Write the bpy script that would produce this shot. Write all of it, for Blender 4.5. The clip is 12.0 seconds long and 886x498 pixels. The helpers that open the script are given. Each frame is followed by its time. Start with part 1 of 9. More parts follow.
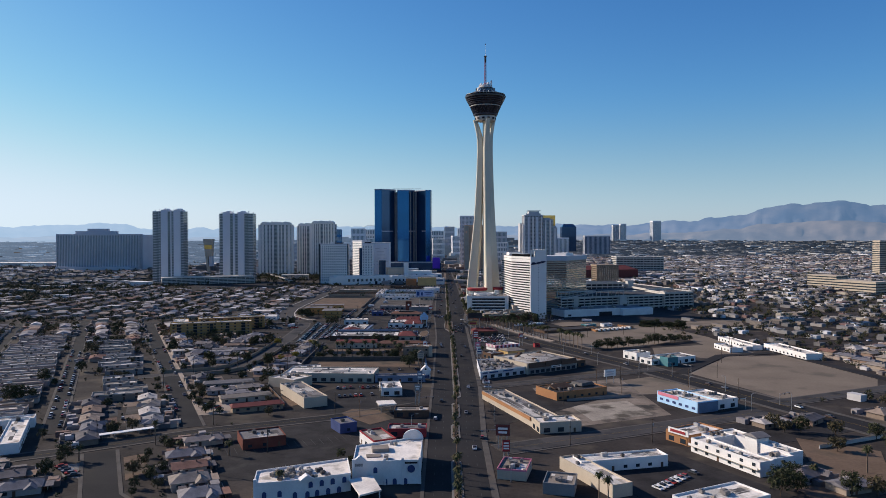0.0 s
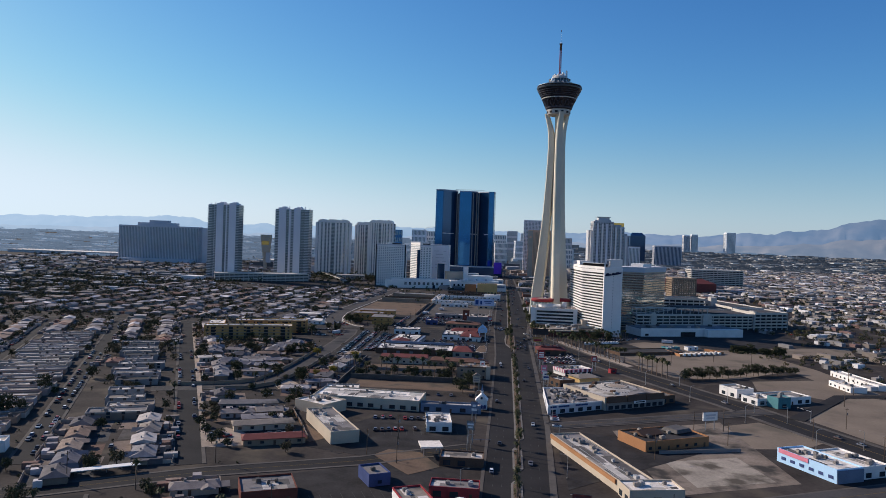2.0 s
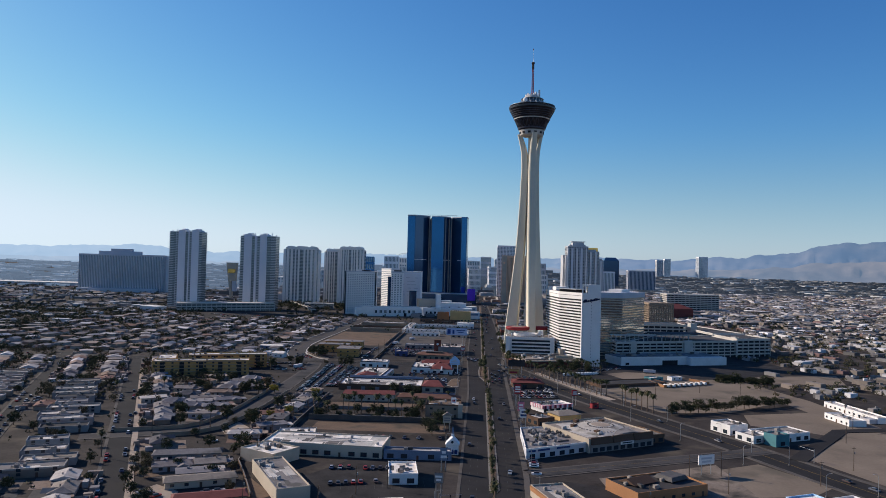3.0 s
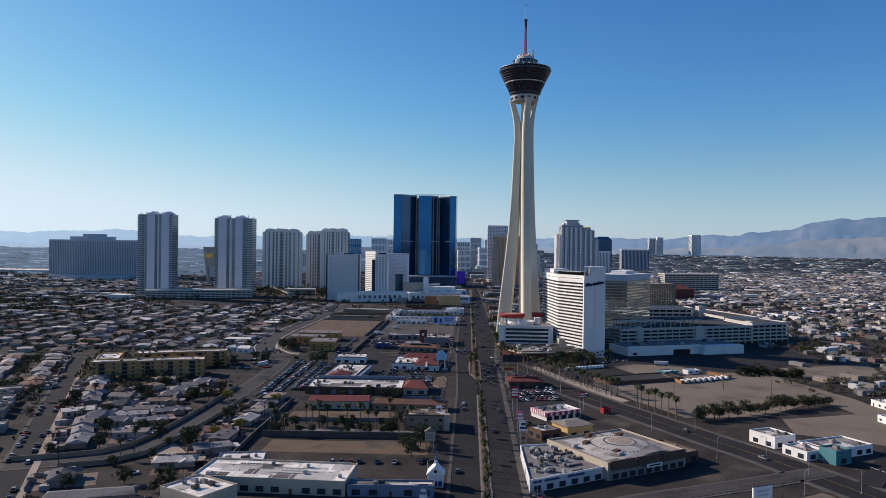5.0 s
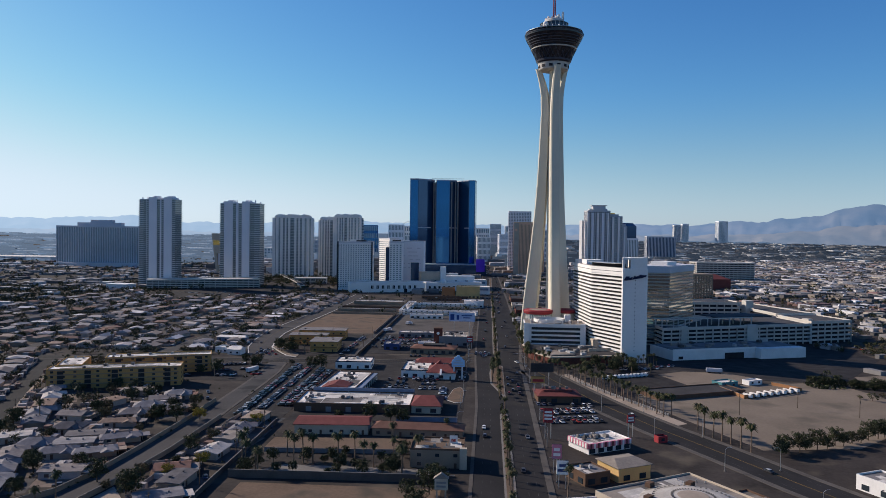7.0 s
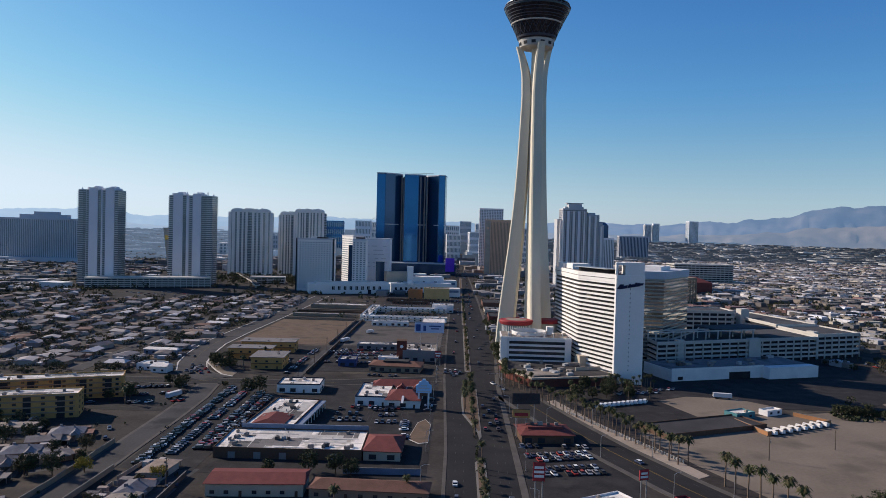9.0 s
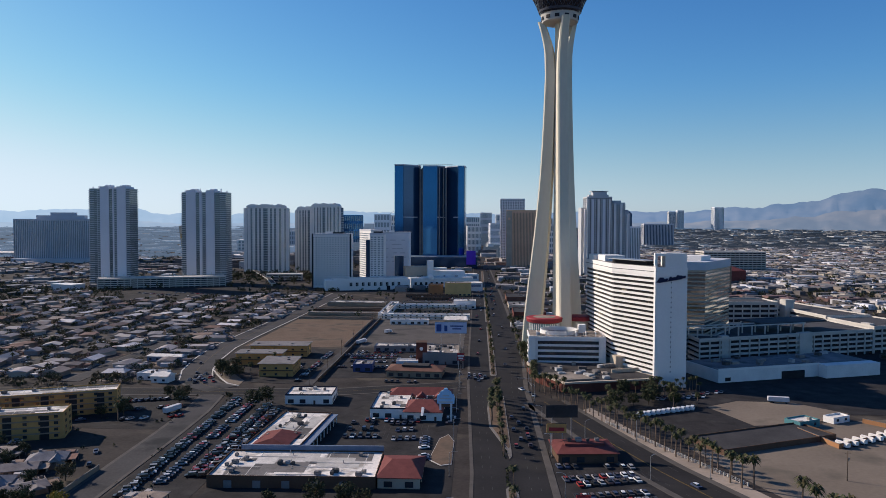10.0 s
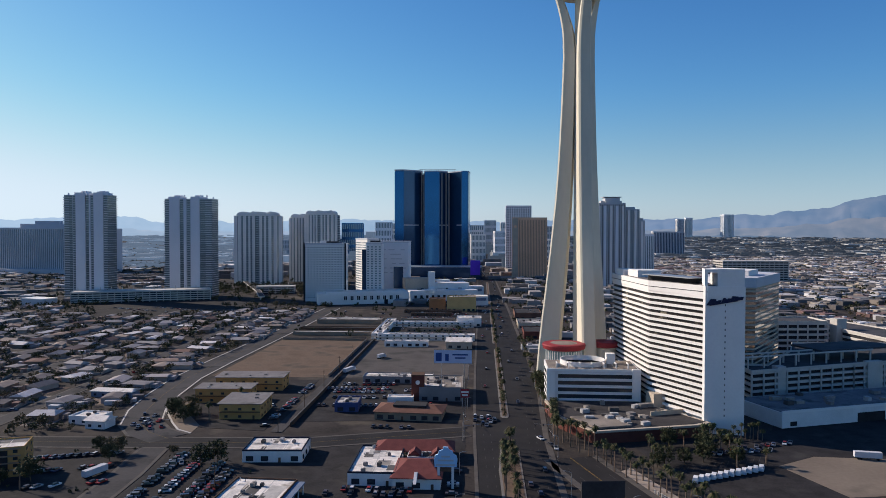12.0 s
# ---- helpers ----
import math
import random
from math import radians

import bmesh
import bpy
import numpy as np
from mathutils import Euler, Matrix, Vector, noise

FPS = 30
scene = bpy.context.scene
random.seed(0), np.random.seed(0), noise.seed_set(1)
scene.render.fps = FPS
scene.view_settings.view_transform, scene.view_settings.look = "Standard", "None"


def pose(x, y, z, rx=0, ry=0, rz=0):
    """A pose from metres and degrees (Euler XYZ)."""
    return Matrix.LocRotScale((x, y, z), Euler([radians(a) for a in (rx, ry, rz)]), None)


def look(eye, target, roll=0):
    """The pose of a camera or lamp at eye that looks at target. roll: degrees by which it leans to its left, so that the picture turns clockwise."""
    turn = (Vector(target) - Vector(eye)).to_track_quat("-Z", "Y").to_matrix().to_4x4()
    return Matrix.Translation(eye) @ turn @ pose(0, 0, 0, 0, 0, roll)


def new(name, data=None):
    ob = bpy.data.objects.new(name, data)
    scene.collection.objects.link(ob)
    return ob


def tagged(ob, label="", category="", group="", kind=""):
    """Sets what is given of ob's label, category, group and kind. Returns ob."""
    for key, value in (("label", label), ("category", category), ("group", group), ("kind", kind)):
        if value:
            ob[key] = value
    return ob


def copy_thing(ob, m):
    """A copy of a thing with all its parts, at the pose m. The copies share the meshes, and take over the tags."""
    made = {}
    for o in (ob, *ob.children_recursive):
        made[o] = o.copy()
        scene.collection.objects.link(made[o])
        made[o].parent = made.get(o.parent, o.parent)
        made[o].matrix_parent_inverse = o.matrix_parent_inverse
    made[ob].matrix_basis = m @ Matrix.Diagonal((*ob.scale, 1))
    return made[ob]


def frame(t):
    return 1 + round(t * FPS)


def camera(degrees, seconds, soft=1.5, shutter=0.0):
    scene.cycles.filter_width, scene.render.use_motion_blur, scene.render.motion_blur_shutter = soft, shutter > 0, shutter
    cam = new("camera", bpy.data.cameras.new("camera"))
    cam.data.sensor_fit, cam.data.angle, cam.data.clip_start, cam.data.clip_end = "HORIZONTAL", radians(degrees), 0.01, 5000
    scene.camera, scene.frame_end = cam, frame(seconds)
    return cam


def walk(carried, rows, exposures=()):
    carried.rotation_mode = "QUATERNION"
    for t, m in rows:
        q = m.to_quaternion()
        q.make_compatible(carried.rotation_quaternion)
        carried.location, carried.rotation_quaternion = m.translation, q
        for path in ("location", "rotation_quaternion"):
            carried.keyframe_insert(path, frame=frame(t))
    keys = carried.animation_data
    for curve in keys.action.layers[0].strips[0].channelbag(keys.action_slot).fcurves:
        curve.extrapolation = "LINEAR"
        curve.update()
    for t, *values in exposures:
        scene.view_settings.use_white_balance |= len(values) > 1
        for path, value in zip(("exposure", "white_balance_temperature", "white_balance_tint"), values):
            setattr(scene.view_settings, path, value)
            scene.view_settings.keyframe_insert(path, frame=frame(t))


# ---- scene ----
cam = camera(63.3, 12.0, 0.75)
U = 0.945    # metres to one unit of the plan
PATH = [
    (0, (0.689, 3.576, 98.692), (0.679, 13.576, 98.512), -0.1),
    (0.5, (-1.139, 23.968, 98.584), (-1.289, 33.958, 98.174), 0.3),
    (1, (-1.857, 44.381, 98.395), (-2.042, 54.376, 98.105), 0.8),
    (1.5, (-1.852, 64.817, 98.154), (-2.232, 74.807, 98.049), 1.2),
    (2, (-1.425, 85.274, 97.895), (-2.290, 95.234, 97.750), 2.0),
    (2.5, (-0.810, 105.752, 97.650), (-1.150, 115.732, 98.150), 1.9),
    (3, (-0.177, 126.251, 97.449), (-0.692, 136.236, 97.684), 1.5),
    (3.5, (0.358, 146.771, 97.317), (0.058, 156.766, 97.427), 1.3),
    (3.7, (0.527, 154.984, 97.288), (0.147, 164.974, 97.293), 0.9),
    (5.3, (0.699, 220.806, 97.612), (0.324, 230.801, 97.577), 0.7),
    (5.5, (0.576, 229.048, 97.720), (0.111, 239.033, 97.570), 0.5),
    (6, (0.159, 249.665, 98.040), (-0.256, 259.655, 97.830), 0.6),
    (6.5, (-0.384, 270.301, 98.416), (-0.859, 280.286, 98.196), 1.1),
    (7, (-1.007, 290.956, 98.820), (-1.642, 300.936, 98.605), 0.8),
    (7.2, (-1.269, 299.222, 98.983), (-1.844, 309.202, 98.743), 1.0),
    (8.8, (-3.278, 365.457, 100.052), (-3.543, 375.447, 99.692), 1.2),
    (9, (-3.494, 373.748, 100.135), (-3.699, 383.743, 99.885), 1.5),
    (9.5, (-3.993, 394.489, 100.280), (-4.203, 404.484, 99.990), 0.5),
    (10, (-4.441, 415.245, 100.347), (-4.931, 425.225, 99.982), 0.2),
    (10.5, (-4.870, 436.018, 100.366), (-5.625, 445.978, 99.931), -0.4),
    (11, (-5.328, 456.807, 100.397), (-6.113, 466.772, 100.047), 0.2),
    (11.5, (-5.887, 477.610, 100.535), (-6.567, 487.580, 100.185), 0.5),
    (12, (-6.637, 498.429, 100.916), (-7.177, 508.409, 100.661), 0.1),
]
walk(cam, [(t, look(tuple(U * c for c in eye), tuple(U * c for c in target), roll)) for t, eye, target, roll in PATH],
     [(0, 0.22, 5900, 9), (12, 0.22, 5900, 9)])

# ---------------------------------------------------------------- light
SUN_ELEV, SUN_SIDE = radians(27), radians(-66)
world = bpy.data.worlds.new("sky")
scene.world = world
world.use_nodes = True
wn = world.node_tree.nodes
wl = world.node_tree.links
sky = wn.new("ShaderNodeTexSky")
sky.sky_type = "NISHITA"
sky.sun_disc = False
sky.sun_elevation = SUN_ELEV
sky.sun_rotation = SUN_SIDE
sky.altitude = 600
sky.air_density = 1.0
sky.dust_density = 0.45
sky.ozone_density = 3.5
wn["Background"].inputs["Strength"].default_value = 0.095
# clear desert air: deep blue away from the sun, pale and neutral near the skyline
tint = wn.new("ShaderNodeMixRGB")
tint.blend_type = "MULTIPLY"
tint.inputs["Fac"].default_value = 1.0
tint.inputs["Color2"].default_value = (0.905, 0.99, 1.06, 1)
wl.new(sky.outputs["Color"], tint.inputs["Color1"])
split, join = wn.new("ShaderNodeSeparateColor"), wn.new("ShaderNodeCombineColor")
wl.new(tint.outputs["Color"], split.inputs[0])
for k, (power, gain) in enumerate(((1.5, 0.53), (1.25, 0.69), (0.95, 1.09))):
    pw = wn.new("ShaderNodeMath")
    pw.operation = "POWER"
    wl.new(split.outputs[k], pw.inputs[0])
    pw.inputs[1].default_value = power
    ml = wn.new("ShaderNodeMath")
    ml.operation = "MULTIPLY"
    wl.new(pw.outputs[0], ml.inputs[0])
    ml.inputs[1].default_value = gain
    # the glow round the sun levels off
    top, fourth, plus, root, out = (wn.new("ShaderNodeMath") for _ in range(5))
    for node, op, value in ((top, "DIVIDE", 8.0), (fourth, "POWER", 4.0), (plus, "ADD", 1.0), (root, "POWER", 0.25), (out, "DIVIDE", 1.0)):
        node.operation = op
        node.inputs[1].default_value = value
    wl.new(ml.outputs[0], top.inputs[0])
    for a, b in ((top, fourth), (fourth, plus), (plus, root)):
        wl.new(a.outputs[0], b.inputs[0])
    wl.new(ml.outputs[0], out.inputs[0])
    wl.new(root.outputs[0], out.inputs[1])
    wl.new(out.outputs[0], join.inputs[k])
grey = wn.new("ShaderNodeRGBToBW")
wl.new(join.outputs[0], grey.inputs[0])
pale_air = wn.new("ShaderNodeMixRGB")
pale_air.blend_type = "MULTIPLY"
pale_air.inputs["Fac"].default_value = 1.0
pale_air.inputs["Color2"].default_value = (0.84, 1.0, 1.13, 1)
wl.new(grey.outputs[0], pale_air.inputs["Color1"])
sky_way = wn.new("ShaderNodeTexCoord")
sky_xyz = wn.new("ShaderNodeSeparateXYZ")
wl.new(sky_way.outputs["Generated"], sky_xyz.inputs[0])
low_air = wn.new("ShaderNodeMapRange")
low_air.interpolation_type = "SMOOTHSTEP"
low_air.inputs["From Min"].default_value, low_air.inputs["From Max"].default_value = 0.0, 0.2
low_air.inputs["To Min"].default_value, low_air.inputs["To Max"].default_value = 0.62, 0.0
wl.new(sky_xyz.outputs["Z"], low_air.inputs["Value"])
air = wn.new("ShaderNodeMixRGB")
wl.new(low_air.outputs[0], air.inputs["Fac"])
wl.new(join.outputs[0], air.inputs["Color1"])
wl.new(pale_air.outputs["Color"], air.inputs["Color2"])
wl.new(air.outputs["Color"], wn["Background"].inputs["Color"])
sun_data = bpy.data.lights.new("sun", "SUN")
sun_data.energy = 5.0
sun_data.angle = radians(0.53)
sun_data.color = (1.0, 0.83, 0.65)
sun_lamp = new("sun", sun_data)
sun_way = Vector((math.sin(SUN_SIDE) * math.cos(SUN_ELEV), math.cos(SUN_SIDE) * math.cos(SUN_ELEV), math.sin(SUN_ELEV)))
sun_lamp.matrix_world = look(tuple(sun_way * 900), (0, 0, 0))
scene.view_settings.exposure = 0.0

# ---------------------------------------------------------------- materials


def ramp(nodes, stops):
    r = nodes.new("ShaderNodeValToRGB")
    while len(r.color_ramp.elements) < len(stops):
        r.color_ramp.elements.new(0.5)
    for e, (p, c) in zip(r.color_ramp.elements, stops):
        e.position, e.color = p, (*c, 1)
    return r


def mat(name, col, rough=0.85, var=0.18, scale=0.25, fine=3.0, metal=0.0, bump=0.15, pick=None, island=False, spec=0.1, grime=None, stretch=None):
    """A surface: base colour, large stains and fine grain; pick: colours, one of which falls to each object or island."""
    if metal < 0.2:
        col = (col[0] * 1.02, col[1] * 0.985, col[2])
        pick = [(r * 1.02, g * 0.985, b) for r, g, b in pick] if pick else None
    m = bpy.data.materials.new(name)
    m.use_nodes = True
    n, l = m.node_tree.nodes, m.node_tree.links
    b = n["Principled BSDF"]
    b.inputs["Roughness"].default_value = rough
    b.inputs["Metallic"].default_value = metal
    b.inputs["Specular IOR Level"].default_value = spec
    tc = n.new("ShaderNodeTexCoord")
    vec = tc.outputs["Object"]
    if stretch:
        mp = n.new("ShaderNodeMapping")
        mp.inputs["Scale"].default_value = stretch
        l.new(vec, mp.inputs["Vector"])
        vec = mp.outputs["Vector"]
    big = n.new("ShaderNodeTexNoise")
    big.inputs["Scale"].default_value = scale
    big.inputs["Detail"].default_value = 5
    l.new(vec, big.inputs["Vector"])
    small = n.new("ShaderNodeTexNoise")
    small.inputs["Scale"].default_value = fine
    small.inputs["Detail"].default_value = 3
    l.new(vec, small.inputs["Vector"])
    if pick:
        if island:
            src = n.new("ShaderNodeNewGeometry").outputs["Random Per Island"]
        else:
            src = n.new("ShaderNodeObjectInfo").outputs["Random"]
        r = ramp(n, [(i / len(pick), c) for i, c in enumerate(pick)])
        r.color_ramp.interpolation = "CONSTANT"
        l.new(src, r.inputs["Fac"])
        base = r.outputs["Color"]
    else:
        rgb = n.new("ShaderNodeRGB")
        rgb.outputs[0].default_value = (*col, 1)
        base = rgb.outputs[0]
    add = n.new("ShaderNodeMath")
    add.operation = "MULTIPLY_ADD"
    l.new(small.outputs["Fac"], add.inputs[0])
    add.inputs[1].default_value = 0.45
    l.new(big.outputs["Fac"], add.inputs[2])
    rng = n.new("ShaderNodeMapRange")
    rng.inputs["From Min"].default_value, rng.inputs["From Max"].default_value = 0.45, 1.0
    rng.inputs["To Min"].default_value, rng.inputs["To Max"].default_value = 1 - var, 1 + var
    l.new(add.outputs[0], rng.inputs["Value"])
    mul = n.new("ShaderNodeVectorMath")
    mul.operation = "SCALE"
    l.new(base, mul.inputs[0])
    l.new(rng.outputs[0], mul.inputs["Scale"])
    out = mul.outputs[0]
    if grime:
        g = n.new("ShaderNodeTexNoise")
        g.inputs["Scale"].default_value = grime[1]
        g.inputs["Detail"].default_value = 6
        l.new(vec, g.inputs["Vector"])
        gr = ramp(n, [(grime[2], (0, 0, 0)), (min(grime[2] + 0.14, 1), (1, 1, 1))])
        l.new(g.outputs["Fac"], gr.inputs["Fac"])
        mx = n.new("ShaderNodeMixRGB")
        l.new(gr.outputs["Color"], mx.inputs["Fac"])
        l.new(out, mx.inputs["Color1"])
        mx.inputs["Color2"].default_value = (*grime[0], 1)
        out = mx.outputs["Color"]
    l.new(out, b.inputs["Base Color"])
    if bump:
        bp = n.new("ShaderNodeBump")
        bp.inputs["Strength"].default_value = bump
        bp.inputs["Distance"].default_value = 0.05
        l.new(small.outputs["Fac"], bp.inputs["Height"])
        l.new(bp.outputs["Normal"], b.inputs["Normal"])
    return m


ASPHALT = mat("asphalt", (0.025, 0.0238, 0.0242), 0.9, 0.3, 0.05, 1.2, grime=((0.036, 0.0325, 0.0295), 0.03, 0.58))
ASPHALT_OLD = mat("worn_asphalt", (0.06, 0.057, 0.056), 0.92, 0.3, 0.04, 0.9, grime=((0.028, 0.028, 0.029), 0.06, 0.56))
LOT = mat("parking_asphalt", (0.03, 0.028, 0.0278), 0.92, 0.45, 0.12, 1.0, grime=((0.05, 0.046, 0.043), 0.09, 0.58))
CONCRETE = mat("concrete", (0.17, 0.16, 0.145), 0.9, 0.2, 0.15, 2.0)
CONC_LIGHT = mat("pale_concrete", (0.5, 0.48, 0.43), 0.85, 0.12, 0.06, 1.0, grime=((0.4, 0.37, 0.32), 0.05, 0.62))
SAND = mat("desert_sand", (0.18, 0.148, 0.113), 0.95, 0.22, 0.03, 0.6, grime=((0.12, 0.1, 0.078), 0.04, 0.55))
SAND_PALE = mat("pale_yard_dust", (0.3, 0.25, 0.2), 0.95, 0.25, 0.06, 0.8, grime=((0.2, 0.165, 0.13), 0.08, 0.55))
DIRT = mat("packed_dirt", (0.14, 0.1, 0.07), 0.95, 0.3, 0.05, 0.7, grime=((0.08, 0.065, 0.05), 0.05, 0.52))
GRAVEL = mat("yard_gravel", (0.19, 0.158, 0.126), 0.95, 0.4, 0.08, 0.8, grime=((0.05, 0.045, 0.04), 0.07, 0.5))
PAVE = mat("dusty_pavement", (0.09, 0.082, 0.073), 0.9, 0.25, 0.15, 2.0)
DECK = mat("parking_deck", (0.075, 0.075, 0.078), 0.9, 0.25, 0.08, 1.0, grime=((0.045, 0.045, 0.048), 0.06, 0.55))
PAINT_W = mat("road_paint", (0.06, 0.06, 0.057), 0.7, 0.3, 0.5, 2.0, bump=0)
PAINT_Y = mat("yellow_road_paint", (0.16, 0.11, 0.03), 0.7, 0.3, 0.5, 2.0, bump=0)
WHITE = mat("white_stucco", (0.7, 0.69, 0.66), 0.85, 0.12, 0.12, 1.5, grime=((0.5, 0.47, 0.42), 0.06, 0.63))
WHITE_PANEL = mat("white_panel", (0.76, 0.745, 0.7), 0.7, 0.06, 0.05, 0.8, bump=0.03)
CREAM = mat("cream_stucco", (0.45, 0.39, 0.3), 0.85, 0.12, 0.1, 1.5)
TAN = mat("tan_stucco", (0.27, 0.21, 0.15), 0.85, 0.15, 0.1, 1.5)
GREYWALL = mat("grey_stucco", (0.22, 0.215, 0.21), 0.85, 0.15, 0.1, 1.5)
YELLOW = mat("ochre_stucco", (0.44, 0.27, 0.1), 0.85, 0.14, 0.1, 1.5)
ORANGE = mat("orange_stucco", (0.33, 0.17, 0.08), 0.85, 0.15, 0.1, 1.5)
BROWNW = mat("brown_stucco", (0.11, 0.07, 0.048), 0.85, 0.2, 0.1, 1.5)
BRICK = mat("brick_red", (0.13, 0.05, 0.038), 0.85, 0.2, 0.3, 4.0)
PALEBLUE = mat("pale_blue_stucco", (0.4, 0.6, 0.8), 0.8, 0.08, 0.1, 1.5)
PINK = mat("pink_paint", (0.55, 0.2, 0.26), 0.7, 0.1, 0.2, 1.5)
TEAL = mat("teal_paint", (0.08, 0.2, 0.22), 0.75, 0.12, 0.2, 1.5)
BLUEPAINT = mat("blue_paint", (0.05, 0.07, 0.17), 0.7, 0.2, 0.2, 1.5)
DUSTBLUE = mat("dusty_blue_paint", (0.16, 0.2, 0.27), 0.8, 0.15, 0.2, 1.5)
REDPAINT = mat("red_paint", (0.27, 0.04, 0.045), 0.6, 0.15, 0.2, 1.5)
MAROON = mat("maroon_tile", (0.15, 0.05, 0.044), 0.75, 0.2, 0.3, 2.5)
TERRA = mat("terracotta_tile", (0.15, 0.082, 0.06), 0.85, 0.25, 0.2, 2.5)
ROOF_W = mat("white_roof_coating", (0.74, 0.69, 0.61), 0.8, 0.28, 0.1, 1.2, grime=((0.36, 0.315, 0.265), 0.14, 0.54))
ROOF_G = mat("grey_gravel_roof", (0.19, 0.18, 0.175), 0.92, 0.3, 0.08, 1.0, grime=((0.1, 0.095, 0.09), 0.1, 0.53))
ROOF_T = mat("tan_gravel_roof", (0.24, 0.21, 0.175), 0.92, 0.3, 0.08, 1.0, grime=((0.13, 0.115, 0.1), 0.1, 0.53))
ROOF_PALE = mat("weathered_pale_roof", (0.4, 0.375, 0.335), 0.9, 0.3, 0.1, 1.2, grime=((0.19, 0.17, 0.145), 0.12, 0.52))
ROOF_D = mat("dark_tar_roof", (0.05, 0.048, 0.048), 0.9, 0.3, 0.08, 1.0)
# dark fittings, and near-black that stands in for shade in openings, slits and bays
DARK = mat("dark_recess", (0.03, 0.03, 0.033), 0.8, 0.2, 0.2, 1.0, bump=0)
GLASS = mat("window_glass", (0.025, 0.035, 0.045), 0.12, 0.3, 0.05, 0.3, bump=0, spec=0.7)
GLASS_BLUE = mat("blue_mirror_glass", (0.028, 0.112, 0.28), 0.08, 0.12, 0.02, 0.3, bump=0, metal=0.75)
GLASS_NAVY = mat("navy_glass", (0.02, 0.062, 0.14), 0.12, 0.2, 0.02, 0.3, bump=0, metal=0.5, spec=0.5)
HOTELGLASS = mat("shaded_balcony_glass", (0.022, 0.02, 0.02), 0.5, 0.3, 0.1, 0.6, bump=0, spec=0.2, grime=((0.3, 0.26, 0.19), 0.13, 0.6))
CONDOGLASS = mat("dark_teal_condo_glass", (0.15, 0.19, 0.21), 0.15, 0.3, 0.03, 0.4, bump=0, metal=0.3, spec=0.5)
GLASS_GREEN = mat("pale_green_glass", (0.25, 0.36, 0.36), 0.2, 0.1, 0.1, 0.5, bump=0, metal=0.3)
GLASS_BRONZE = mat("bronze_glass", (0.42, 0.42, 0.4), 0.05, 0.25, 0.06, 0.5, bump=0.3, metal=0.95, spec=0.5)
GLASS_TEAL = mat("teal_glass", (0.22, 0.28, 0.32), 0.18, 0.2, 0.03, 0.4, bump=0, metal=0.4)
GLASS_GOLD = mat("gold_glass", (0.75, 0.48, 0.14), 0.2, 0.1, 0.02, 0.3, bump=0, metal=0.7)
CONDO_W = mat("pale_grey_render", (0.7, 0.71, 0.72), 0.8, 0.06, 0.03, 0.8, bump=0.05)
CONDO_G = mat("mid_grey_render", (0.46, 0.475, 0.48), 0.8, 0.1, 0.03, 0.8, bump=0.05)
CONDO_T = mat("beige_grey_render", (0.76, 0.74, 0.69), 0.8, 0.1, 0.03, 0.8, bump=0.05)
HOTEL_GREY = mat("blue_grey_concrete", (0.5, 0.51, 0.53), 0.8, 0.1, 0.03, 0.6, bump=0.05)
TANTOWER = mat("golden_tan_concrete", (0.72, 0.46, 0.29), 0.8, 0.1, 0.03, 0.6, bump=0.05)
TOWERCON = mat("cream_tower_concrete", (0.61, 0.58, 0.46), 0.8, 0.08, 0.04, 0.6, bump=0.05, stretch=(1, 1, 0.25))
PODGLASS = mat("dark_pod_glass", (0.011, 0.012, 0.018), 0.25, 0.3, 0.1, 1.0, bump=0, spec=0.5)
PODLINE = mat("pod_lattice_paint", (0.075, 0.078, 0.095), 0.6, 0.15, 0.3, 2.0, bump=0)
NAVYTRIM = mat("navy_parapet_paint", (0.025, 0.028, 0.042), 0.7, 0.2, 0.2, 1.5)
PURPLE_SIGN = mat("violet_sign_face", (0.11, 0.045, 0.5), 0.5, 0.15, 0.1, 1.0, bump=0)
NAVY_SIGN = mat("navy_sign_face", (0.02, 0.025, 0.06), 0.5, 0.1, 0.5, 2.0, bump=0)
STEEL = mat("galvanised_steel", (0.4, 0.4, 0.41), 0.45, 0.15, 1.0, 5.0, metal=0.7, bump=0)
POLE_WOOD = mat("weathered_pole_wood", (0.1, 0.075, 0.055), 0.9, 0.25, 1.0, 6.0)
MACHINE = mat("painted_machine_casing", (0.4, 0.4, 0.39), 0.6, 0.25, 0.6, 4.0, pick=[(0.38, 0.38, 0.37), (0.2, 0.19, 0.18), (0.09, 0.085, 0.08), (0.3, 0.27, 0.23)])
RUBBER = mat("tyre_rubber", (0.02, 0.02, 0.02), 0.9, 0.2, 2.0, 8.0, bump=0)
CARPAINT = mat("car_paint", (0.4, 0.4, 0.4), 0.35, 0.04, 0.5, 3.0, bump=0, spec=0.3,
               pick=[(0.5, 0.5, 0.5), (0.03, 0.03, 0.035), (0.14, 0.145, 0.16), (0.02, 0.02, 0.022), (0.04, 0.055, 0.1), (0.08, 0.08, 0.09), (0.2, 0.025, 0.025), (0.26, 0.26, 0.27), (0.02, 0.02, 0.022), (0.13, 0.11, 0.09), (0.03, 0.03, 0.032)])
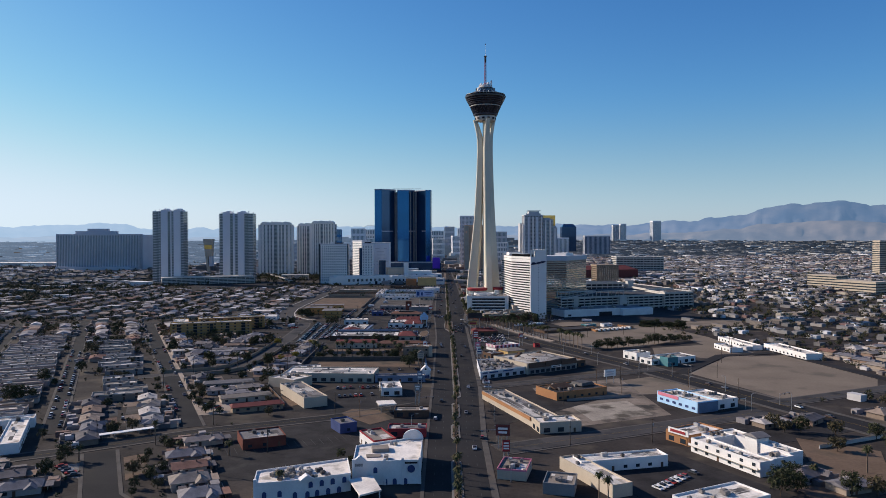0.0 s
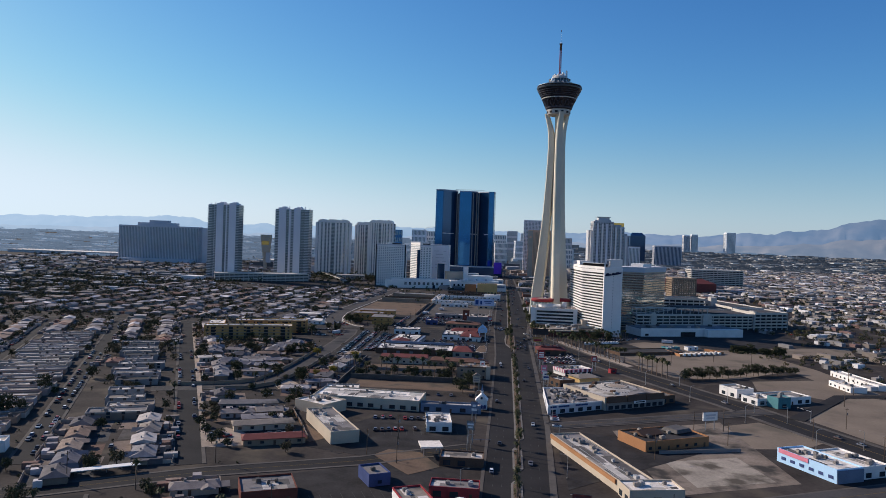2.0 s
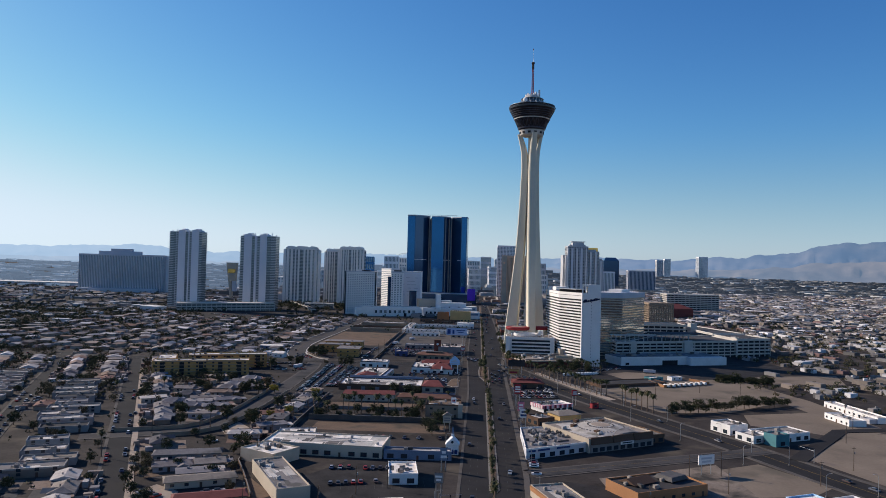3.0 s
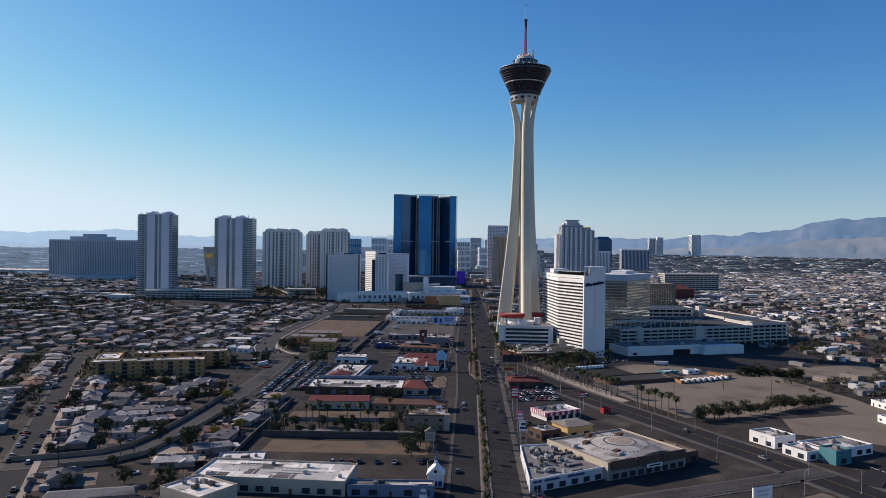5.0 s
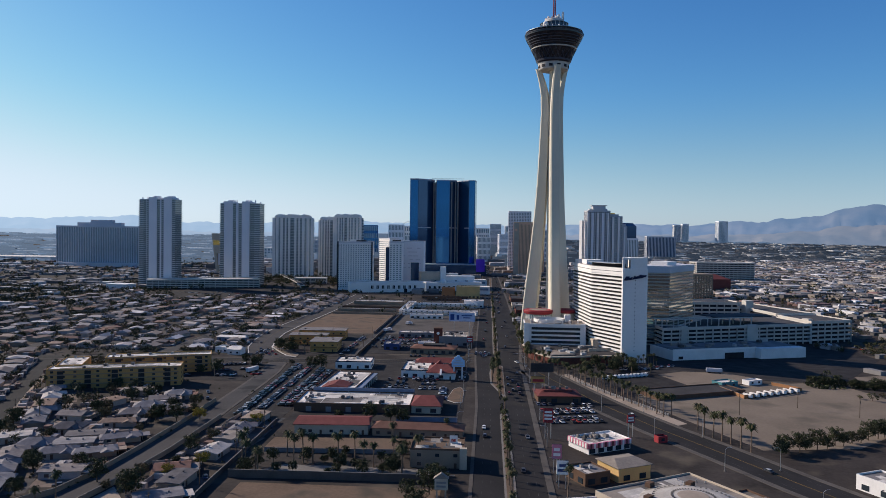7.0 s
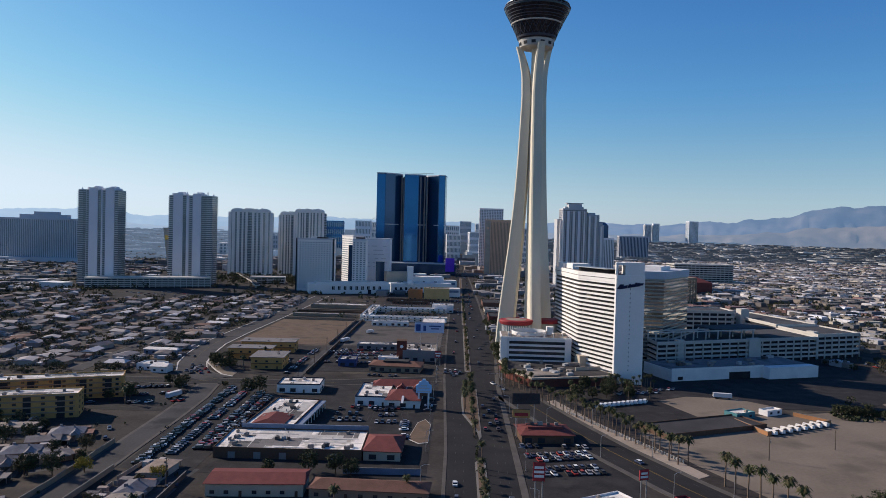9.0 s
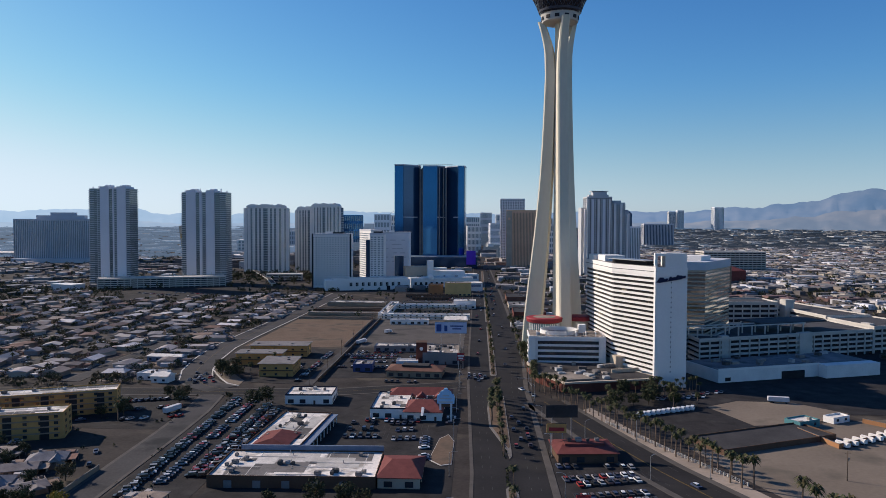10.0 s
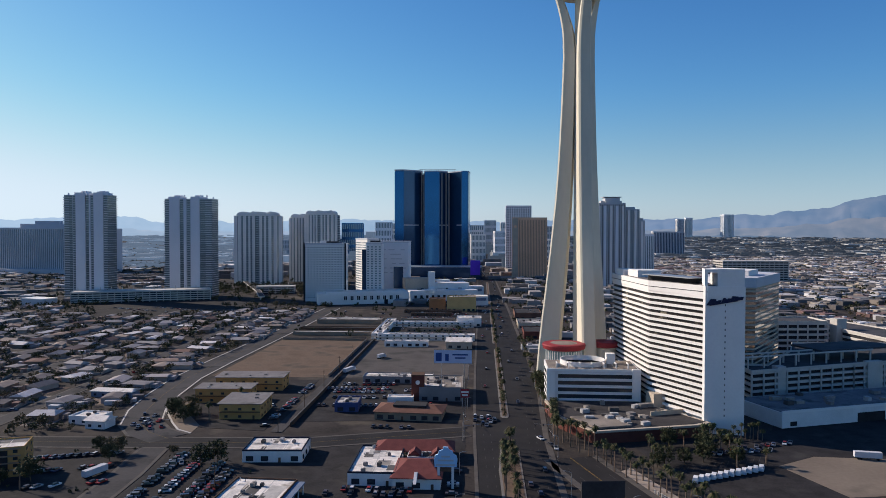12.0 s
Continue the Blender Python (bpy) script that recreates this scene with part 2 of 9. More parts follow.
CARPAINT_DARK = mat("dark_car_paint", (0.1, 0.1, 0.1), 0.4, 0.04, 0.5, 3.0, bump=0, spec=0.25, island=True,
                    pick=[(0.04, 0.04, 0.045), (0.2, 0.2, 0.21), (0.045, 0.06, 0.11), (0.65, 0.65, 0.64), (0.02, 0.02, 0.022), (0.3, 0.3, 0.31), (0.28, 0.03, 0.025), (0.03, 0.03, 0.035), (0.07, 0.05, 0.05), (0.1, 0.11, 0.14)])
CARGLASS = mat("car_glass", (0.015, 0.018, 0.02), 0.12, 0.1, 1.0, 3.0, bump=0, spec=0.45)
BARK = mat("tree_bark", (0.1, 0.075, 0.055), 0.95, 0.3, 1.0, 6.0)
PALMBARK = mat("palm_trunk_bark", (0.17, 0.125, 0.09), 0.95, 0.3, 1.5, 6.0)
LEAF = mat("olive_foliage", (0.06, 0.07, 0.03), 0.8, 0.5, 0.4, 1.5, bump=0, island=True,
           pick=[(0.0396, 0.049, 0.023), (0.054, 0.059, 0.0288), (0.0324, 0.041, 0.0202), (0.0684, 0.0684, 0.036), (0.0468, 0.049, 0.0288)])
LEAF_DRY = mat("dry_foliage", (0.12, 0.1, 0.05), 0.85, 0.4, 0.4, 1.5, bump=0, island=True,
               pick=[(0.0935, 0.0808, 0.0425), (0.068, 0.0638, 0.034), (0.119, 0.102, 0.0595), (0.0765, 0.0595, 0.034)])
LEAF_YEL = mat("yellowing_foliage", (0.28, 0.22, 0.03), 0.8, 0.3, 0.4, 1.5, bump=0, island=True,
               pick=[(0.25, 0.2, 0.03), (0.18, 0.16, 0.03), (0.3, 0.22, 0.04)])
FROND = mat("palm_frond", (0.06, 0.075, 0.03), 0.7, 0.4, 0.6, 2.0, bump=0, island=True,
            pick=[(0.04, 0.052, 0.02), (0.056, 0.064, 0.028), (0.072, 0.068, 0.032), (0.096, 0.08, 0.04)])
HOUSEROOF_COLS = [(0.3, 0.29, 0.28), (0.2, 0.185, 0.175), (0.42, 0.4, 0.37), (0.14, 0.13, 0.13), (0.26, 0.2, 0.16), (0.36, 0.34, 0.33), (0.6, 0.59, 0.57), (0.2, 0.135, 0.11), (0.24, 0.235, 0.24), (0.33, 0.28, 0.23)]
HOUSEWALL_COLS = [(0.42, 0.37, 0.3), (0.5, 0.47, 0.42), (0.3, 0.25, 0.2), (0.4, 0.35, 0.33), (0.55, 0.5, 0.42), (0.35, 0.27, 0.21), (0.45, 0.45, 0.46)]
HOUSEROOF_COLS = [(0.88 * r, 0.85 * g, 0.85 * b) for r, g, b in HOUSEROOF_COLS]
HOUSEWALL_COLS = [(0.72 * r, 0.68 * g, 0.66 * b) for r, g, b in HOUSEWALL_COLS]
HOUSEROOF = mat("shingle_roof", (0.3, 0.3, 0.3), 0.92, 0.3, 0.3, 2.5, pick=[(0.19, 0.17, 0.16), (0.13, 0.12, 0.12), (0.24, 0.21, 0.18), (0.1, 0.095, 0.1), (0.2, 0.145, 0.11), (0.22, 0.21, 0.21), (0.4, 0.37, 0.34), (0.19, 0.11, 0.085), (0.16, 0.155, 0.165), (0.25, 0.2, 0.16)])
HOUSEWALL = mat("house_stucco", (0.4, 0.4, 0.4), 0.88, 0.15, 0.3, 2.0, pick=HOUSEWALL_COLS)
HOUSEROOF_I = mat("shingle_roofs", (0.3, 0.3, 0.3), 0.92, 0.25, 0.1, 1.0, pick=HOUSEROOF_COLS, island=True)
HOUSEWALL_I = mat("house_walls", (0.4, 0.4, 0.4), 0.88, 0.15, 0.1, 1.0, pick=HOUSEWALL_COLS, island=True)
SHEDS = mat("flat_city_roofs", (0.4, 0.4, 0.4), 0.85, 0.2, 0.03, 0.4, island=True, bump=0,
            pick=[(0.42, 0.41, 0.41), (0.12, 0.11, 0.105), (0.62, 0.62, 0.62), (0.2, 0.175, 0.15), (0.28, 0.275, 0.27), (0.09, 0.086, 0.085), (0.4, 0.36, 0.29), (0.13, 0.12, 0.115), (0.19, 0.125, 0.115), (0.17, 0.165, 0.17)])
ROOF_PATCH = mat("roof_patch_sheet", (0.3, 0.3, 0.3), 0.9, 0.3, 0.15, 1.2, island=True,
                 pick=[(0.16, 0.15, 0.14), (0.42, 0.4, 0.36), (0.1, 0.095, 0.09), (0.26, 0.24, 0.21), (0.55, 0.52, 0.47)])
WALL_DARK = mat("dark_block_wall", (0.1, 0.085, 0.075), 0.9, 0.2, 0.2, 2.0)
YELLOWCREAM = mat("butter_stucco", (0.55, 0.38, 0.16), 0.85, 0.14, 0.1, 1.5)
TOWNS = mat("dim_city_blocks", (0.25, 0.25, 0.25), 0.88, 0.2, 0.03, 0.4, island=True, bump=0,
            pick=[(0.2, 0.195, 0.19), (0.28, 0.26, 0.24), (0.11, 0.108, 0.106), (0.46, 0.45, 0.44), (0.21, 0.18, 0.155), (0.16, 0.155, 0.152)])

# ---------------------------------------------------------------- mesh tools


class Mesh:
    """Gathers simple solids into one mesh."""

    def __init__(self):
        self.v, self.f = [], []

    def prism(self, pts, z0, z1, top=None):
        a = len(self.v)
        n = len(pts)
        top = top or pts
        self.v += [(x, y, z0) for x, y in pts] + [(x, y, z1) for x, y in top]
        self.f += [[a + i for i in reversed(range(n))], [a + n + i for i in range(n)]]
        self.f += [[a + i, a + (i + 1) % n, a + n + (i + 1) % n, a + n + i] for i in range(n)]
        return self

    def box(self, cx, cy, z0, sx, sy, h, yaw=0.0, taper=1.0):
        c, s = math.cos(radians(yaw)), math.sin(radians(yaw))
        q = [(-sx / 2, -sy / 2), (sx / 2, -sy / 2), (sx / 2, sy / 2), (-sx / 2, sy / 2)]
        low = [(cx + x * c - y * s, cy + x * s + y * c) for x, y in q]
        high = [(cx + (x * c - y * s) * taper, cy + (x * s + y * c) * taper) for x, y in q]
        return self.prism(low, z0, z0 + h, high)

    def cyl(self, cx, cy, z0, r, h, n=10, r2=None, turn=0.0):
        r2 = r if r2 is None else r2
        ring = [(math.cos(turn + 2 * math.pi * i / n), math.sin(turn + 2 * math.pi * i / n)) for i in range(n)]
        return self.prism([(cx + r * x, cy + r * y) for x, y in ring], z0, z0 + h, [(cx + r2 * x, cy + r2 * y) for x, y in ring])

    def tube(self, p, q, r, r2=None, n=5):
        p, q = Vector(p), Vector(q)
        r2 = r if r2 is None else r2
        d = (q - p).normalized()
        u = d.orthogonal().normalized()
        w = d.cross(u)
        a = len(self.v)
        for c, rr in ((p, r), (q, r2)):
            self.v += [tuple(c + (u * math.cos(2 * math.pi * i / n) + w * math.sin(2 * math.pi * i / n)) * rr) for i in range(n)]
        self.f += [[a + i, a + (i + 1) % n, a + n + (i + 1) % n, a + n + i] for i in range(n)]
        self.f += [[a + i for i in reversed(range(n))], [a + n + i for i in range(n)]]
        return self

    def gable(self, cx, cy, z, sx, sy, rise, yaw=0.0, hip=0.0):
        """A pitched roof with its ridge along x; hip: how far the ridge stops short of the ends."""
        c, s = math.cos(radians(yaw)), math.sin(radians(yaw))
        q = [(-sx / 2, -sy / 2, 0), (sx / 2, -sy / 2, 0), (sx / 2, sy / 2, 0), (-sx / 2, sy / 2, 0), (-sx / 2 + hip, 0, rise), (sx / 2 - hip, 0, rise)]
        a = len(self.v)
        self.v += [(cx + x * c - y * s, cy + x * s + y * c, z + h) for x, y, h in q]
        self.f += [[a, a + 1, a + 5, a + 4], [a + 2, a + 3, a + 4, a + 5], [a + 1, a + 2, a + 5], [a + 3, a, a + 4], [a + 3, a + 2, a + 1, a]]
        return self

    def quad(self, *p):
        a = len(self.v)
        self.v += [tuple(x) for x in p]
        self.f.append(list(range(a, a + len(p))))
        return self

    def lathe(self, cx, cy, prof, n=40, turn=0.0):
        """A turned body from (radius, height) pairs."""
        a = len(self.v)
        for r, z in prof:
            self.v += [(cx + r * math.cos(turn + 2 * math.pi * i / n), cy + r * math.sin(turn + 2 * math.pi * i / n), z) for i in range(n)]
        for k in range(len(prof) - 1):
            self.f += [[a + k * n + i, a + k * n + (i + 1) % n, a + (k + 1) * n + (i + 1) % n, a + (k + 1) * n + i] for i in range(n)]
        self.f += [[a + i for i in reversed(range(n))], [a + (len(prof) - 1) * n + i for i in range(n)]]
        return self

    def data(self, name, material):
        me = bpy.data.meshes.new(name)
        me.from_pydata([(x * U, y * U, z * U) for x, y, z in self.v], [], self.f)
        me.materials.append(material)
        me.update()
        return me


def at(x, y, z=0.0, yaw=0.0):
    """A pose from plan units."""
    return pose(x * U, y * U, z * U, 0, 0, yaw)


def shift(ob, x, y, z):
    ob.location = (x * U, y * U, z * U)
    return ob


def part(name, m, material, parent=None, label=""):
    """Links a builder's mesh, or a shared mesh, as one object under a thing."""
    ob = new(name, m.data(name, material) if isinstance(m, Mesh) else m)
    if parent:
        ob.parent = parent
    return tagged(ob, label)


def thing(name, x, y, z=0.0, yaw=0.0, label="", category="", group=""):
    e = new(name)
    e.matrix_world = at(x, y, z, yaw)
    return tagged(e, label, category, group)


def structure(name, m, material, label, category):
    return tagged(part(name, m, material), label, category, "", "structure")


def stuff(name, m, material, label, category):
    return tagged(part(name, m, material), label, category, "", "stuff")


def spread(lo, hi):
    return random.uniform(lo, hi)


GRID = 24.8      # the old street grid, turned from the boulevard
GC, GS = math.cos(radians(GRID)), math.sin(radians(GRID))


def grid_xy(a, b):
    """a across the streets, b along them, from the first side street's corner."""
    return -131 + a * GC - b * GS, 375 + a * GS + b * GC


def height(x, y):
    """The valley floor: level near the boulevard, rising towards the mountains."""
    d = math.hypot(x, y - 100)
    k = max(0.0, (d - 2100) / 2750)
    return 84 * k * k


# ---------------------------------------------------------------- ground, roads, mountains
BLOCKED = []     # footprints: centre, half sizes, cos, sin
OPEN = []        # points of ground that stays bare
ROADS = []       # centre lines with half widths


def block(x, y, sx, sy, yaw=0.0, gap=2.0):
    BLOCKED.append((x, y, sx / 2 + gap, sy / 2 + gap, math.cos(radians(yaw)), math.sin(radians(yaw))))


def taken(x, y, gap=0.0, bare=True):
    for bx, by, hx, hy, c, s in BLOCKED:
        dx, dy = x - bx, y - by
        if abs(dx * c + dy * s) < hx + gap and abs(dy * c - dx * s) < hy + gap:
            return True
    if bare and any(abs(x - p) < 16 and abs(y - q) < 16 for p, q in OPEN):
        return True
    for pts, half in ROADS:
        for (ax, ay), (ex, ey) in zip(pts, pts[1:]):
            ux, uy = ex - ax, ey - ay
            k = max(0, min(1, ((x - ax) * ux + (y - ay) * uy) / (ux * ux + uy * uy)))
            if math.hypot(x - ax - k * ux, y - ay - k * uy) < half + gap:
                return True
    return False


def side(pts, off):
    """The line pts moved off metres to its right."""
    res = []
    for i, (x, y) in enumerate(pts):
        p, q = pts[max(i - 1, 0)], pts[min(i + 1, len(pts) - 1)]
        dx, dy = q[0] - p[0], q[1] - p[1]
        n = math.hypot(dx, dy)
        res.append((x + dy / n * off, y - dx / n * off))
    return res


def strip(m, pts, left, right, z0, z1):
    a, b = side(pts, left), side(pts, right)
    for i in range(len(pts) - 1):
        m.prism([a[i], b[i], b[i + 1], a[i + 1]], z0, z1)
    return m


def dashes(m, pts, off, z, dash=3.0, gap=9.0, wide=0.15):
    line = side(pts, off)
    for (ax, ay), (bx, by) in zip(line, line[1:]):
        n = math.hypot(bx - ax, by - ay)
        ux, uy = (bx - ax) / n, (by - ay) / n
        d = 0
        while d < n:
            e = min(d + dash, n)
            m.box(ax + ux * (d + e) / 2, ay + uy * (d + e) / 2, z, e - d, wide, 0.01, math.degrees(math.atan2(uy, ux)))
            d += dash + gap
    return m


road_z = [0.05]


def road(name, pts, wide, material=None, walks=True, lanes=(), yellow=(), label="worn grey asphalt street", walk_w=1.6):
    road_z[0] += 0.012
    z = road_z[0]
    ROADS.append((pts, wide / 2 + (walk_w if walks else 0)))
    ob = structure(name, strip(Mesh(), pts, -wide / 2, wide / 2, -0.3, z), material or ASPHALT, label, "road")
    if walks:
        for s in (-1, 1):
            lo, hi = sorted((s * wide / 2, s * (wide / 2 + walk_w)))
            structure("pavement", strip(Mesh(), pts, lo, hi, -0.3, 0.2), PAVE, "raised concrete pavement with a kerb along the street", "pavement")
    if lanes:
        m = Mesh()
        for off in lanes:
            dashes(m, pts, off, z + 0.004)
        part("lane_marking", m, PAINT_W, ob, "dashed white lane lines")
    if yellow:
        m = Mesh()
        for off in yellow:
            dashes(m, pts, off, z + 0.004, 20, 0.01, 0.18)
        part("centre_line", m, PAINT_Y, ob, "yellow centre line")
    return ob


# one sheet of ground, level near by and rising to the foot of the mountains
gm = Mesh()
rings = [0, 60, 120, 180, 240, 300, 400, 500, 700, 900, 1200, 1500, 1800, 2100, 2400, 2700, 3000, 3300, 3600, 3900, 4200, 4500, 4800, 5120]
SEG = 96
for r in rings:
    for i in range(SEG):
        a = 2 * math.pi * i / SEG
        x, y = r * math.sin(a), 100 + r * math.cos(a)
        gm.v.append((x, y, height(x, y)))
for k in range(len(rings) - 1):
    for i in range(SEG):
        j = (i + 1) % SEG
        gm.f.append([k * SEG + i, (k + 1) * SEG + i, (k + 1) * SEG + j, k * SEG + j])
GROUND = mat("city_ground", (0.042, 0.036, 0.032), 0.95, 0.5, 0.05, 0.6, grime=((0.095, 0.078, 0.06), 0.035, 0.56))
structure("ground", gm, GROUND, "dusty grey-brown desert city ground", "ground")

# the mountains round the valley: azimuth in degrees and height over the horizon per mille of the distance
RIDGE = [(-180, 22), (-120, 16), (-60, 15), (-32, 15), (-29, 17), (-25.5, 21), (-23, 13), (-16, 13), (-8, 16), (1, 13), (9, 18), (14, 17.5), (19, 22), (23, 31.5), (25, 43.5), (27, 48), (29.5, 53), (32, 46), (37, 42), (45, 46), (60, 26), (100, 16), (180, 22)]


def ridge(az):
    for (a, p), (b, q) in zip(RIDGE, RIDGE[1:]):
        if a <= az <= b:
            k = (az - a) / (b - a)
            k = k * k * (3 - 2 * k)
            return p + (q - p) * k
    return 15.0


def range_mesh(r0, r1, scale, seed, step, rough):
    m = Mesh()
    rows = 13
    cols = int(360 / step)
    for i in range(cols):
        az = -180 + i * step
        depth = math.cos(radians(min(abs(az), 55)))
        top = (98 + ridge(az) / 1000 * 4720 * depth) * scale
        top += rough * (noise.noise((az * 0.9, seed, 0)) * 14 + noise.noise((az * 3.1, seed, 4)) * 7 + noise.noise((az * 9.0, seed, 8)) * 3)
        for k in range(rows):
            f = k / (rows - 1)
            r = r0 + (r1 - r0) * f
            x, y = r * math.sin(radians(az)), 150 + r * math.cos(radians(az))
            base = height(x, y) - 4
            spur = 0.5 + 0.5 * noise.noise((az * 1.7, f * 2.0, seed + 3)) + 0.35 * noise.noise((az * 5.0, f * 4.0, seed))
            lift = f ** (1.5 - 0.9 * max(0, min(1, spur)))
            z = base + max(0, top - base) * lift
            m.v.append((x, y, z if k < rows - 1 else max(z, base)))
    for i in range(cols):
        j = (i + 1) % cols
        for k in range(rows - 1):
            m.f.append([i * rows + k, i * rows + k + 1, j * rows + k + 1, j * rows + k])
    return m


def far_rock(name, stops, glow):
    """Far surface with miles of desert haze painted in as emission, brighter towards -x."""
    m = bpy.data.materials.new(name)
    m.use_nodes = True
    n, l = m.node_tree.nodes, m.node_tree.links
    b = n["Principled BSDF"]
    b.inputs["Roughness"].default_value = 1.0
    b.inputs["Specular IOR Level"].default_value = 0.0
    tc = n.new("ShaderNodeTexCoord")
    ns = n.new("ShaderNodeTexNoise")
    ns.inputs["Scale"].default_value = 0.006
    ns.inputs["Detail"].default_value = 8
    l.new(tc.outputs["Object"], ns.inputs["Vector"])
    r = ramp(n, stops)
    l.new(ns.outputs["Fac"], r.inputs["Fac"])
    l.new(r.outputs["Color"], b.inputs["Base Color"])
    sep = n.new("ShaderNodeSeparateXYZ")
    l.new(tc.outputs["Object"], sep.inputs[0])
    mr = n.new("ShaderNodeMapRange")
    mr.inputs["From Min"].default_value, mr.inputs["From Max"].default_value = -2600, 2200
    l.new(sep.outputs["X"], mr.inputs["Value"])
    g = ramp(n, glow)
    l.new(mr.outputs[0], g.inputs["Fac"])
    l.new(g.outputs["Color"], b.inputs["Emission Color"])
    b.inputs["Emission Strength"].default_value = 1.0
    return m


# haze is painted into both rocks as glow, palest on the sun side
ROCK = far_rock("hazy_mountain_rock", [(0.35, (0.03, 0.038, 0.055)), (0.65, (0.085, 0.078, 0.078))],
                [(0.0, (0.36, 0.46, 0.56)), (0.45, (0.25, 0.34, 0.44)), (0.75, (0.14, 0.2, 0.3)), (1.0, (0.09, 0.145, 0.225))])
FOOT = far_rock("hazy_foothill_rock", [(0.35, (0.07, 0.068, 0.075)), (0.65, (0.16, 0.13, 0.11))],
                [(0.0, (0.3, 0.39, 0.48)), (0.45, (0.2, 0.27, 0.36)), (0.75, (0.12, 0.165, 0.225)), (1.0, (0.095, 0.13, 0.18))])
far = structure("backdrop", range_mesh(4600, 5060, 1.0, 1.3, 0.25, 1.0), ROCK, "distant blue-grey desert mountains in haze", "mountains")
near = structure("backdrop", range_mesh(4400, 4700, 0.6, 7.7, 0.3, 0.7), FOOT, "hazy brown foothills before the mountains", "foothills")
for ob in (far, near):
    for p in ob.data.polygons:
        p.use_smooth = True

# roads
BLVD_L = [(-7, 40), (-7, 350), (-6, 480), (-5.8, 700), (-9.5, 860), (-10.5, 1000), (-11, 1400), (-15, 2200), (-20, 3200)]
BLVD_R = [(18.6, 40), (18.8, 350), (22.8, 470), (23.6, 700), (23.6, 850), (28, 950), (29, 1010), (26, 1400), (17, 2200), (12, 3200)]


def lane_x(line, y):
    for (ax, ay), (bx, by) in zip(line, line[1:]):
        if ay <= y <= by:
            return ax + (bx - ax) * (y - ay) / (by - ay)
    return line[-1][0]


CUTS = sorted({y for _, y in BLVD_L + BLVD_R})
blvd, kerb_l, kerb_r, bar = Mesh(), Mesh(), Mesh(), Mesh()
for y0, y1 in zip(CUTS, CUTS[1:]):
    a0, a1, b0, b1 = lane_x(BLVD_L, y0), lane_x(BLVD_L, y1), lane_x(BLVD_R, y0), lane_x(BLVD_R, y1)
    blvd.prism([(a0, y0), (b0, y0), (b1, y1), (a1, y1)], -0.3, 0.062)
    kerb_l.prism([(a0 - 1.5, y0), (a0, y0), (a1, y1), (a1 - 1.5, y1)], -0.3, 0.2)
    kerb_r.prism([(b0, y0), (b0 + 2.8, y0), (b1 + 2.8, y1), (b1, y1)], -0.3, 0.2)
ob = structure("road", blvd, ASPHALT, "wide dark asphalt boulevard with a planted median", "road")
for k in (kerb_l, kerb_r):
    structure("pavement", k, PAVE, "raised pale concrete pavement along the boulevard", "pavement")
y = 60.0
while y < 1400:
    for line, off in ((BLVD_L, 3.7), (BLVD_L, 7.2), (BLVD_R, -3.8), (BLVD_R, -7.4)):
        bar.box(lane_x(line, y) + off, y, 0.066, 3.0, 0.16, 0.01, 90)
    y += 12.0
part("lane_marking", bar, PAINT_W, ob, "dashed white lane lines")
ROADS.append(([(8, 40), (8, 600), (7, 900), (6, 1400), (1, 2200), (-4, 3200)], 21))
road_z[0] += 0.012
MAIN = [(33, 818), (41, 792), (56, 745), (69.5, 707), (89, 662), (102, 636), (114, 611), (126, 585), (143, 552), (168, 490), (205, 402), (262, 268), (320, 130)]
road("road", MAIN, 20, ASPHALT, True, (-6.6, 6.6), (-0.2, 0.2), "dark asphalt avenue joining the boulevard", 3.0)
road("road", [(-60, 205), (-129, 273), (-157, 331)], 13, ASPHALT, True, (), (), "empty side street of grey asphalt")
road("road", [(-520, 145), (-330, 248), (-175, 331), (-120, 366), (-60, 393), (-14, 422)], 10, ASPHALT, True, (), (0,))
STREETS = [0, -64.5, -129, -193.5, -258, -322.5, -387]
road("road", [grid_xy(0.5, -2), grid_xy(0.5, 160), grid_xy(0.5, 480)], 11, ASPHALT, True, (), (), "residential street with parked cars")
structure("pavement", strip(Mesh(), [grid_xy(0.5, 22), grid_xy(0.5, 300), grid_xy(0.5, 410)], 5.7, 8.7, -0.2, 0.24), SAND_PALE, "broad pale dusty pavement along a residential street", "pavement")
for a in STREETS[1:]:
    road("road", [grid_xy(a, 14), grid_xy(a, 250), grid_xy(a, 540)], 9, ASPHALT, True, (), (), "narrow residential street lined with cars", 1.5)
road("road", [(-214, 506), (-196, 514), (-180, 520.5), (-164.5, 528), (-154.5, 542), (-150.5, 565), (-148.5, 600), (-148, 640), (-149.5, 690), (-151, 745), (-153, 785), (-158, 822)], 11, ASPHALT_OLD, True, (), (), "curving side street behind block walls")
road("road", [(-640, 780), (-430, 812), (-240, 826), (-150, 830), (-90, 833), (-14, 857)], 15, ASPHALT, True, (-3.7, 3.7), (0,), "avenue crossing the boulevard")
PARKWAY = [(-158, 836), (-172, 846), (-184, 862), (-194, 890), (-201, 925), (-207, 975), (-207, 1040), (-203, 1190), (-200, 1420)]
road("road", PARKWAY, 19, ASPHALT_OLD, True, (), (0,), "curving parkway between houses")
for lo, hi in ((-10.3, -9.5), (9.5, 10.3)):
    structure("kerb", strip(Mesh(), PARKWAY[2:], lo, hi, -0.2, 0.26), CONC_LIGHT, "pale concrete kerb along the parkway", "kerb")
road("road", [(-109, 850), (-108, 1045), (-108, 1330)], 6, ASPHALT_OLD, False, (), (), "narrow service alley behind shops")
